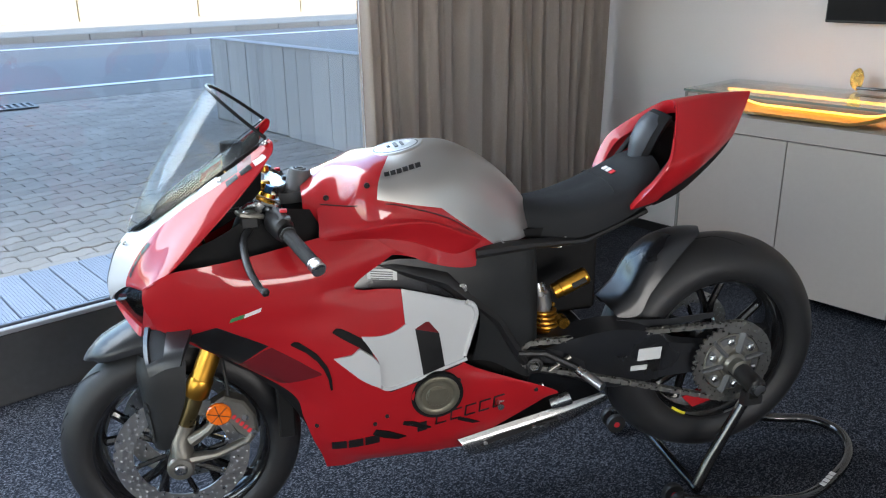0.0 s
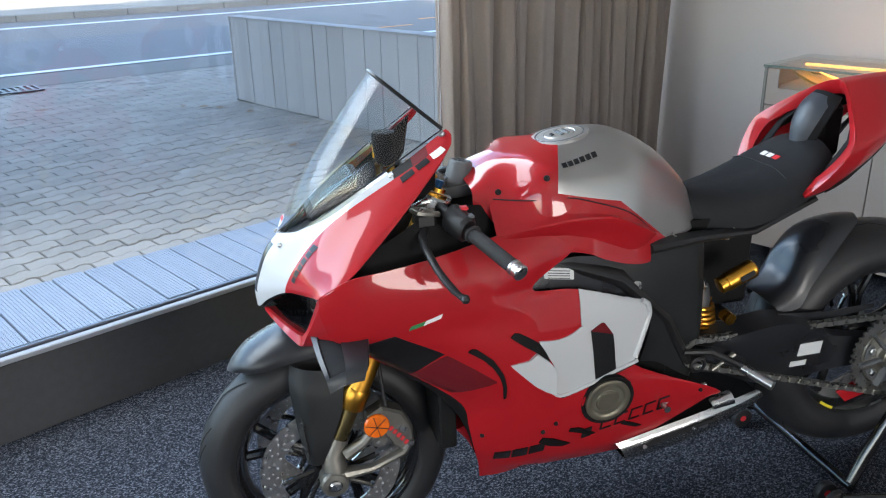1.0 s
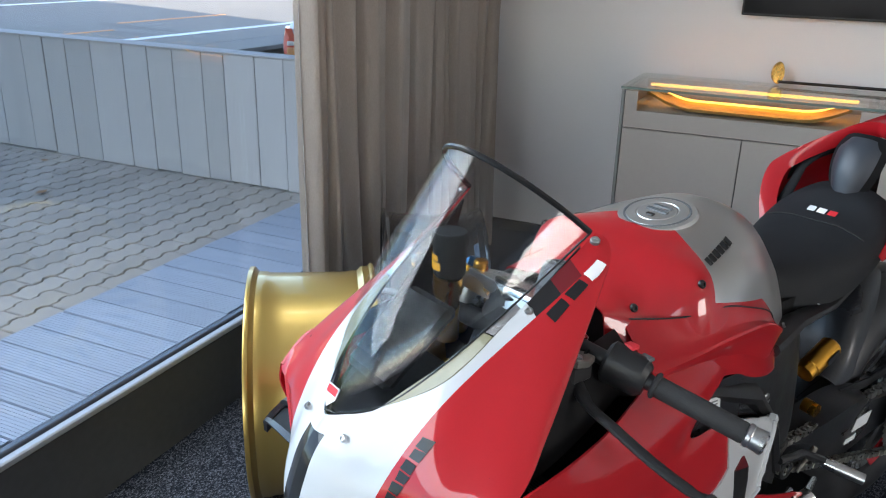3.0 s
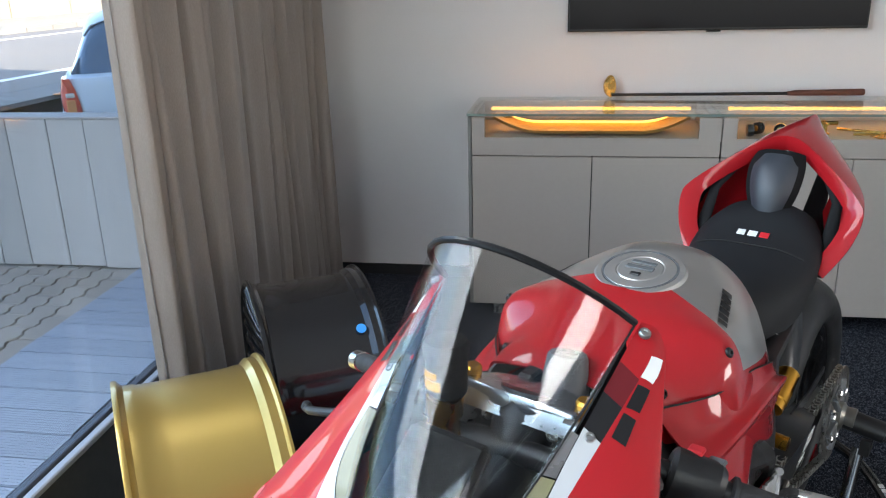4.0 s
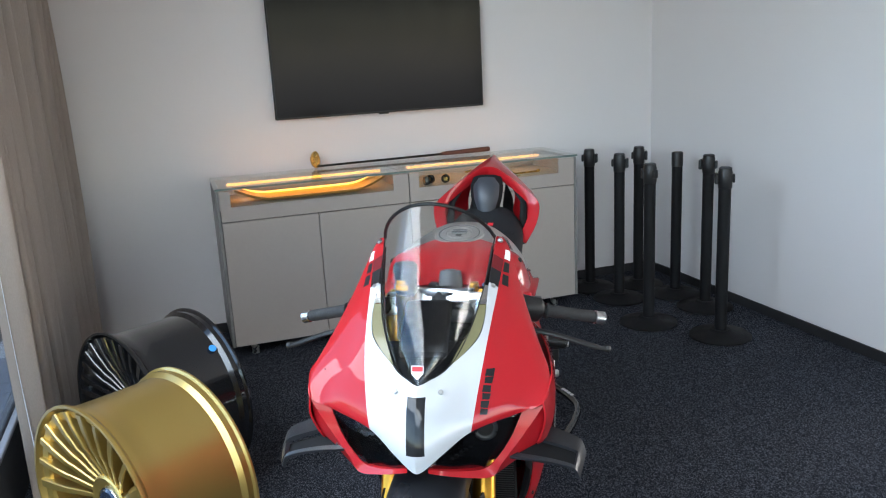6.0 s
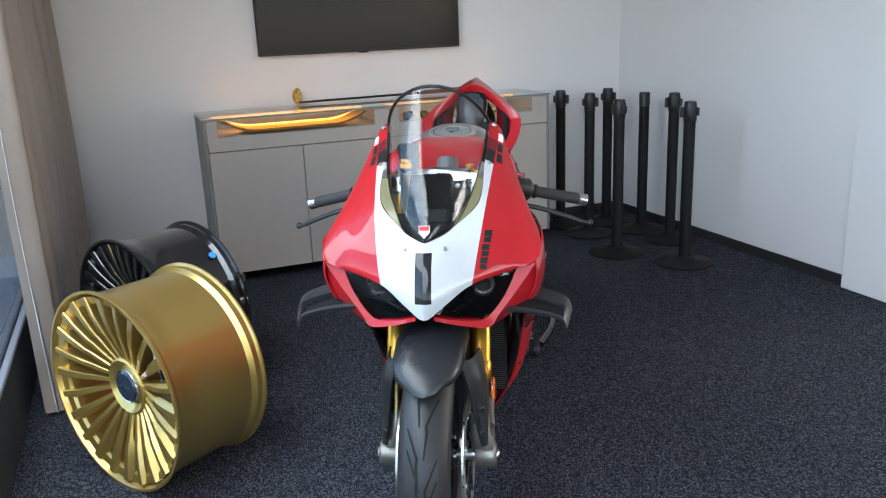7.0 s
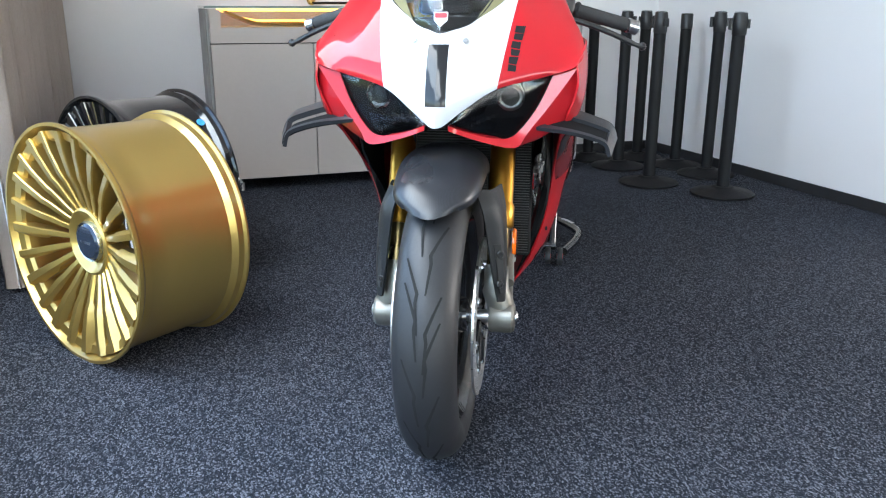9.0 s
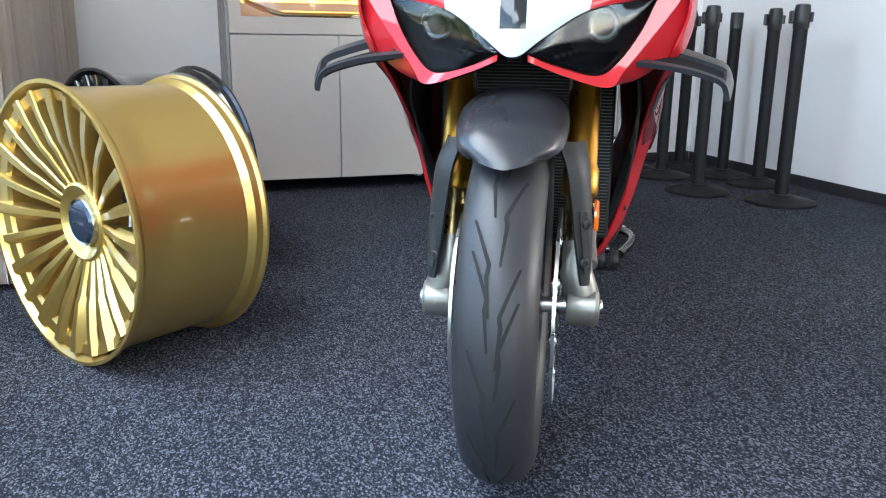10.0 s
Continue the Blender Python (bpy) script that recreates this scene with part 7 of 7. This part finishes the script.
def tread(parent, centre, prof, step, marks):
    """Cut grooves as thin dark strips lying in the tread; kind stuff."""
    fine = smooth_path([(-prof[1][0], prof[1][1], 0)] + [(a, b, 0) for a, b in prof], 6)
    ys, rs = [p.x for p in fine], [p.y for p in fine]
    def at(y, a, lift):
        r = float(np.interp(abs(y), ys, rs)) + lift
        return Vector(centre) + Vector((-r * math.cos(a), -y, r * math.sin(a)))
    bm = bmesh.new()
    k = 0
    for c in np.arange(0, 360, step):
        for sgn, ch in ((1, marks), (-1, marks)):
            off = c + (0 if sgn > 0 else step / 2)
            pts = []
            for (y0, a0, w0), (y1, a1, w1) in zip(ch, ch[1:]):
                for q in range(5):
                    t = q / 5
                    pts.append((sgn * (y0 + (y1 - y0) * t), radians(off + a0 + (a1 - a0) * t), w0 + (w1 - w0) * t))
            y1, a1, w1 = ch[-1]
            pts.append((sgn * y1, radians(off + a1), w1))
            va = [bm.verts.new(at(y - w, a, .0010)) for y, a, w in pts]
            vb = [bm.verts.new(at(y + w, a, .0011)) for y, a, w in pts]
            for i in range(len(pts) - 1):
                bm.faces.new((va[i], va[i + 1], vb[i + 1], vb[i]))
    ob = part("tread_groove", bm, GROOVE, parent, "thin zigzag tread grooves", 0)
    ob["kind"] = "stuff"


def drilled_disc(parent, centre, side, r0, r1, label):
    m = Matrix.Translation(centre) @ pose(0, 0, 0, 90)
    d = part("brake_disc", lathe(bmesh.new(), [(r0, -.0025), (r1, -.0025), (r1, .0025), (r0, .0025)], 72, m, closed=True), DISC, parent, label, 25)
    bm, bc = bmesh.new(), bmesh.new()
    for k in range(30):
        for q in range(4):
            a = radians(12 * k + 5.5 * q + (2 if q % 2 else 0))
            r = r0 + (r1 - r0) * (0.16 + 0.225 * q)
            at = m @ Matrix.Translation((r * math.cos(a), r * math.sin(a), 0))
            lathe(bm, [(.0013, -.0030), (.0013, .0031), (0, .0031)], 6, at)
            lathe(bc, [(.0030, -.0027), (.0030, .0027), (.0013, .0030)], 8, at, caps=False)
    # rings whose pale colour paints the light coming through each hole
    hc = part("hole_ring", bc, HOLELIGHT, d, "pale rings painted for light seen through the holes", 0)
    hc["kind"] = "stuff"
    h = part("drilling", bm, INNER, d, "small drilled holes", 0)
    h["kind"] = "stuff"
    for k in range(8):
        a = radians(45 * k + 10)
        part("disc_button", lathe(bmesh.new(), [(.008, -.005), (.008, .005), (0, .005)], 10, m @ Matrix.Translation(((r0 - .004) * math.cos(a), (r0 - .004) * math.sin(a), 0))), SILV, d)
        part("disc_arm", tube(bmesh.new(), [m @ Vector((.040 * math.cos(a - .25), .040 * math.sin(a - .25), 0)), m @ Vector(((r0 - .002) * math.cos(a), (r0 - .002) * math.sin(a), 0))], [.006, .007], 6), BLACKRIM, d)
    return d


FC, RC = Vector((0, 0, .30)), Vector((1.49, 0, .405))
FPROF = [(0, .300), (.020, .2965), (.040, .286), (.054, .269), (.060, .250), (.058, .232), (.050, .219)]
RPROF = [(0, .334), (.035, .328), (.068, .311), (.090, .287), (.099, .262), (.096, .238), (.085, .219)]
fw = rim_spokes(bike, FC, .214, .098, .042, 5, BLACKRIM)
tyre(fw, FC, FPROF, "worn black front tyre")
tread(fw, FC, FPROF, 27, [(.006, 0, .0016), (.0115, 11, .0030), (.0090, 14, .0032), (.034, 27, .0018)])
rw = rim_spokes(bike, RC, .214, .150, .050, 5, BLACKRIM)
tyre(rw, RC, RPROF, "wide black rear tyre")
tread(rw, RC, RPROF, 36, [(.010, 0, .0010), (.022, 12, .0018), (.020, 14, .0018), (.060, 28, .0010)])
for s in (1, -1):
    drilled_disc(bike, FC + Vector((0, -s * .078, 0)), s, .118, .165, "drilled steel front brake disc")
part("front_axle", tube(bmesh.new(), [FC + Vector((0, -.155, 0)), FC + Vector((0, -.152, 0)), FC + Vector((0, .152, 0)), FC + Vector((0, .155, 0))], [.010, .014, .014, .010], 16), SILV, bike, "hollow silver front axle")
drilled_disc(bike, RC + Vector((0, .085, 0)), -1, .085, .122, "drilled rear brake disc")
# sprocket with teeth, carrier and nuts
ms = Matrix.Translation(RC + Vector((0, -.146, 0))) @ pose(0, 0, 0, 90)
bm = bmesh.new()
N = 42
outer = []
for k in range(N * 4):
    a = 2 * math.pi * k / (N * 4)
    r = (.112, .119, .119, .112)[k % 4]
    outer.append((r, a))
rings = []
for h in (-.003, .003):
    rings.append([bm.verts.new(ms @ Vector((r * math.cos(a), r * math.sin(a), h))) for r, a in outer])
    rings.append([bm.verts.new(ms @ Vector((.088 * math.cos(a), .088 * math.sin(a), h))) for r, a in outer])
bridge(bm, [rings[0], rings[1], rings[3], rings[2]], True, wrap=True)
spk = part("sprocket", bm, CHAINM, bike, "toothed grey rear sprocket", 20)
for k in range(6):
    a = radians(60 * k + 12)
    part("carrier_arm", tube(bmesh.new(), [ms @ Vector((.03 * math.cos(a), .03 * math.sin(a), .004)), ms @ Vector((.092 * math.cos(a), .092 * math.sin(a), .004))], [.016, .011], 8, flat=0.5), GREYP, spk, "dark sprocket carrier arm")
    part("nut", lathe(bmesh.new(), [(.0115, 0), (.0115, .010), (.007, .013), (0, .013)], 6, ms @ Matrix.Translation((.066 * math.cos(a + .5), .066 * math.sin(a + .5), .003))), SILV, spk, "silver carrier nut")
    part("carrier_ring", lathe(bmesh.new(), [(.060, 0), (.080, 0), (.080, .005), (.060, .005)], 10, ms @ pose(0, 0, .001, 0, 0, 60 * k + 28), closed=False, caps=False, arc=(0, 34)), GREYP, spk)
part("carrier_plate", lathe(bmesh.new(), [(.026, -.002), (.084, -.002), (.086, .0), (.084, .0025), (.066, .003), (.060, .005), (.045, .005), (.040, .009), (.026, .009)], 40, ms, closed=True), MAGN, spk, "bronze-grey sprocket carrier plate")
part("axle_nut", lathe(bmesh.new(), [(.012, .0), (.034, .0), (.034, .02), (.026, .028), (.026, .050), (.014, .052)], 24, ms), MAGN, bike, "large axle nut")
part("stand_bobbin", tube(bmesh.new(), [RC + Vector((0, -.150, 0)), RC + Vector((.004, -.190, -.008)), RC + Vector((.010, -.262, -.022)), RC + Vector((.010, -.264, -.022)), RC + Vector((.0105, -.270, -.024))], [.028, .0265, .0265, .022, .020], 16), BLACKP, bike, "black lifting spool")
part("spool_cap", tube(bmesh.new(), [RC + Vector((.0105, -.268, -.023)), RC + Vector((.0107, -.276, -.0245)), RC + Vector((.0107, -.2775, -.0247))], [.017, .017, .012], 14), SILV, bike, "silver bolt in the spool end")
# chain
path = []
s0 = Vector((.905, -.142, .500))
for k in range(9):
    a = radians(100 + 160 * k / 8)
    path.append(s0 + Vector((.034 * math.cos(a), 0, .034 * math.sin(a))))
for k in range(15):
    a = radians(-95 + 182 * k / 14)
    path.append(RC + Vector((.117 * math.cos(a), -.142, .117 * math.sin(a))))
dense = []
loop = path + [path[0]]
for a, b in zip(loop, loop[1:]):
    nseg = max(1, round((b - a).length / .0159))
    dense += [a.lerp(b, t / nseg) for t in range(nseg)]
bm = bmesh.new()
for k, p in enumerate(dense):
    q = dense[(k + 1) % len(dense)]
    d = (q - p).normalized()
    m4 = Matrix.Translation((p + q) / 2) @ Matrix((( d.x, 0, -d.z, 0), (0, 1, 0, 0), (d.z, 0, d.x, 0), (0, 0, 0, 1)))
    o = .0085 if k % 2 else .0055
    for y in (-o, o):
        box(bm, -.0105, y - .001, -.0065, .0105, y + .001, .0065, m=m4)
    box(bm, -.010, -.0048, -.0042, -.004, .0048, .0042, m=m4)
ch = part("chain", bm, CHAINM, bike, "greased steel drive chain", 0)
ch["kind"] = "stuff"
part("chain_guard", prism(bmesh.new(), [(1.15, .56), (1.30, .545), (1.44, .55), (1.44, .535), (1.30, .525), (1.16, .53)], .004, Matrix.Translation((0, -.120, 0)) @ Matrix(((1, 0, 0, 0), (0, 0, 1, 0), (0, 1, 0, 0), (0, 0, 0, 1)))), CARBON, bike, "slim carbon chain guard")
part("toe_guard", prism(bmesh.new(), [(1.36, .300), (1.44, .335), (1.47, .285), (1.395, .265)], .004, Matrix.Translation((0, -.128, 0)) @ Matrix(((1, 0, 0, 0), (0, 0, 1, 0), (0, 1, 0, 0), (0, 0, 0, 1)))), RED, bike, "red lower chain fin")
for a0, a1, mm_ in ((52, 66, mat("yellow_rim_print", (0.75, 0.62, 0.03), 0.5)), (100, 112, SILV)):
    part("rim_sticker", lathe(bmesh.new(), [(.206, 0), (.214, 0)], 8, Matrix.Translation(RC + Vector((0, -.0775, 0))) @ pose(0, 0, 0, 90), caps=False, arc=(a0 + 180, a1 + 180)), mm_, rw, "small rim sticker")

# ---- front fender ----
FEN = []
for ang, wd, rr, fl in ((-32, .050, .330, .3), (-29, .066, .338, .5), (-23, .077, .346, .8), (-12, .082, .352, 1), (2, .082, .352, 1), (16, .080, .348, 1), (32, .072, .338, 1)):
    a_ = radians(ang)
    pts = []
    for f, dr in ((1, -.050), (.93, -.022), (.55, -.002), (0, .004), (-.55, -.002), (-.93, -.022), (-1, -.050)):
        fa = a_ - radians(max(0.0, (-ang - 10) / 22) * 7 * (1 - abs(f) ** 2.0))
        pts.append(((rr + dr * fl) * math.sin(fa), wd * f, .30 + (rr + dr * fl) * math.cos(fa)))
    FEN.append(pts)
part("front_fender", shell_mesh(refine(FEN, 4, 3), 0.003), CARBON, bike, "matt carbon front fender", 60)
for s in (1, -1):
    leg = [[(-.074, s * .070, .585), (-.040, s * .098, .580), (.040, s * .112, .575)], [(-.080, s * .086, .545), (-.050, s * .116, .540), (.036, s * .122, .530)], [(-.076, s * .096, .490), (-.046, s * .124, .485), (.028, s * .126, .475)], [(-.068, s * .106, .420), (-.042, s * .130, .415), (.002, s * .130, .408)], [(-.055, s * .118, .352), (-.040, s * .130, .350), (-.022, s * .128, .350)]]
    lg = part("fender_leg", shell_mesh(refine(leg, 4, 4), 0.005), ENGM, bike, "carbon fork guard of the fender", 60)
    part("recess", shell_mesh(refine([[(-.0690, s * .108, .476), (-.0600, s * .120, .474)], [(-.0640, s * .115, .425), (-.0560, s * .126, .425)], [(-.0590, s * .122, .372), (-.0520, s * .131, .373)]], 4, 3), 0.002), GAP, lg, "dark oblong recess")
    for w_ in (.455, .392):
        bolt(-.0600, s * .1200, w_, (-0.85, s * 0.55, 0), 0.0085, BLACKP, lg)

# ---- paddock stand ----
stand = thing("paddock_stand", BIKE, "black tubular rear paddock stand with small rollers", "paddock stand")
arc = smooth_path([(1.32, .250, .050), (1.50, .295, .045), (1.66, .305, .038), (1.80, .245, .036), (1.925, .155, .036), (1.985, .045, .038), (1.945, -.050, .038), (1.82, -.100, .036), (1.66, -.190, .036), (1.50, -.225, .045), (1.32, -.215, .055)], 5)
part("base_loop", tube(bmesh.new(), [bv(*p) for p in arc], .0155, 14), BLACKRIM, stand, "bent black base tube")
part("cross_tube", tube(bmesh.new(), [bv(1.38, -.22, .052), bv(1.38, .22, .052)], .0145, 12), BLACKRIM, stand)
for s in (1, -1):
    up = part("upright", tube(bmesh.new(), [bv(1.385, s * .205, .055), bv(1.42, s * .205, .14), bv(1.505, s * .210, .32)], [.017, .017, .015], 12), BLACKRIM, stand, "black upright arm")
    part("cradle", prism(bmesh.new(), [(-.028, -.02), (.028, -.02), (.030, .022), (.018, .022), (.016, .0), (-.012, .0), (-.014, .022), (-.026, .022)], .022, Matrix.Translation(bv(1.510, s * .215, .335)) @ pose(0, 0, 0, 90)), BLACKP, up, "forked lifting cradle")
    for dv in (-.022, .022):
        rl = part("roller", lathe(bmesh.new(), [(.010, -.010), (.030, -.010), (.032, -.006), (.032, .006), (.030, .010), (.010, .010)], 24, Matrix.Translation(bv(1.32, s * .215 + dv, .032)) @ pose(0, 0, 0, 90)), RUBBER, stand, "small black rubber roller")
        part("roller_hub", lathe(bmesh.new(), [(.010, -.0112), (.010, .0112), (0, .0112)], 12, Matrix.Translation(bv(1.32, s * .215 + dv, .032)) @ pose(0, 0, 0, 90)), LETRED, rl, "red roller hub")
for k in range(4):
    part("lettering", lay(boxes((-.009, -.0075, 0, .009, .0075, .0006)), Matrix.Translation(bv(1.74 + .019 * k, .282 - .012 * k, .0525)) @ pose(0, 0, 0, 0, 0, 28)), LETTER, stand, "white printed letters")

# ---- deck boards and paving, last ----
deck()


def paver_mesh():
    """One wavy concrete paver, 0.20 long, 0.165 deep, with toothed long sides."""
    bm = bmesh.new()
    l, w, a = 0.1945, 0.0940, 0.016
    px = [0, 0.035, 0.055, 0.080, 0.0995, 0.135, 0.155, 0.180, l]
    py = [0, 0, a, a, 0, 0, a, a, 0]
    top = list(zip(px, py)) + [(x, y + w) for x, y in reversed(list(zip(px, py)))]
    lo = [bm.verts.new((x, y, -0.02)) for x, y in top]
    mid = [bm.verts.new((x, y, -0.004)) for x, y in top]
    cx, cy = l / 2, w / 2
    up = [bm.verts.new((cx + (x - cx) * 0.965, cy + (y - cy) * 0.93, 0)) for x, y in top]
    bridge(bm, [lo, mid, up], True, False, True)
    return bm


def paving():
    p = thing("paving", pose(0, 0, 0), "grey wavy-edged concrete block paving with sandy joints", "paving")
    p["kind"] = "structure"
    base = paver_mesh()
    link_ob = link("paver", base, PAVER, p, "", 0)
    me = link_ob.data
    turn = Matrix.Translation((2.2, 4.9, GND)) @ Matrix.Rotation(radians(0), 4, "Z")
    rows = []
    for j in range(60):
        for i in range(-16, 17):
            x, y = i * 0.20 + (0.10 if j % 2 else 0.0), j * 0.1005
            m = turn @ Matrix.Translation((x, y, -0.004)) @ pose(0, 0, random.uniform(-0.0015, 0.0015), random.uniform(-0.5, 0.5), random.uniform(-0.4, 0.4))
            if (RT.inverted() @ m.translation).y > ROAD_Y0 - 0.12 or x > 3.0:
                continue
            rows.append(((Vector((m.translation.x - 1.9, (m.translation.y - 5.3) * 1.3))).length, m))
    rows.sort(key=lambda r: r[0])
    link_ob.matrix_basis = rows[0][1]
    for d, m in rows[1:300]:
        ob = new("paver", me)
        ob.parent = p
        ob.matrix_basis = m
    vs, fs = [], []
    src = [v.co.copy() for v in me.vertices]
    polys = [tuple(f.vertices) for f in me.polygons]
    for d, m in rows[300:]:
        k = len(vs)
        vs.extend((m @ c)[:] for c in src)
        fs.extend(tuple(k + i for i in f) for f in polys)
    mm = bpy.data.meshes.new("far_pavers")
    mm.from_pydata(vs, [], fs)
    mm.materials.append(PAVER_REST)
    o = new("far_pavers", mm)
    o.parent = p
    tagged(o, kind="stuff")


PAVER_REST = mat("concrete_paver_rest", (0.315, 0.270, 0.232), 0.9, vary=0.16, scale=5, fine=120, bump=0.0015)
_n, _l = PAVER_REST.node_tree.nodes, PAVER_REST.node_tree.links
_g, _r, _s = _n.new("ShaderNodeNewGeometry"), _n.new("ShaderNodeMapRange"), _n.new("ShaderNodeVectorMath")
_r.inputs["To Min"].default_value, _r.inputs["To Max"].default_value = 0.89, 1.11
_s.operation = "SCALE"
_old = _n["Principled BSDF"].inputs["Base Color"].links[0].from_socket
_l.new(_g.outputs["Random Per Island"], _r.inputs["Value"]), _l.new(_old, _s.inputs[0]), _l.new(_r.outputs[0], _s.inputs["Scale"])
_l.new(_s.outputs[0], _n["Principled BSDF"].inputs["Base Color"])
paving()
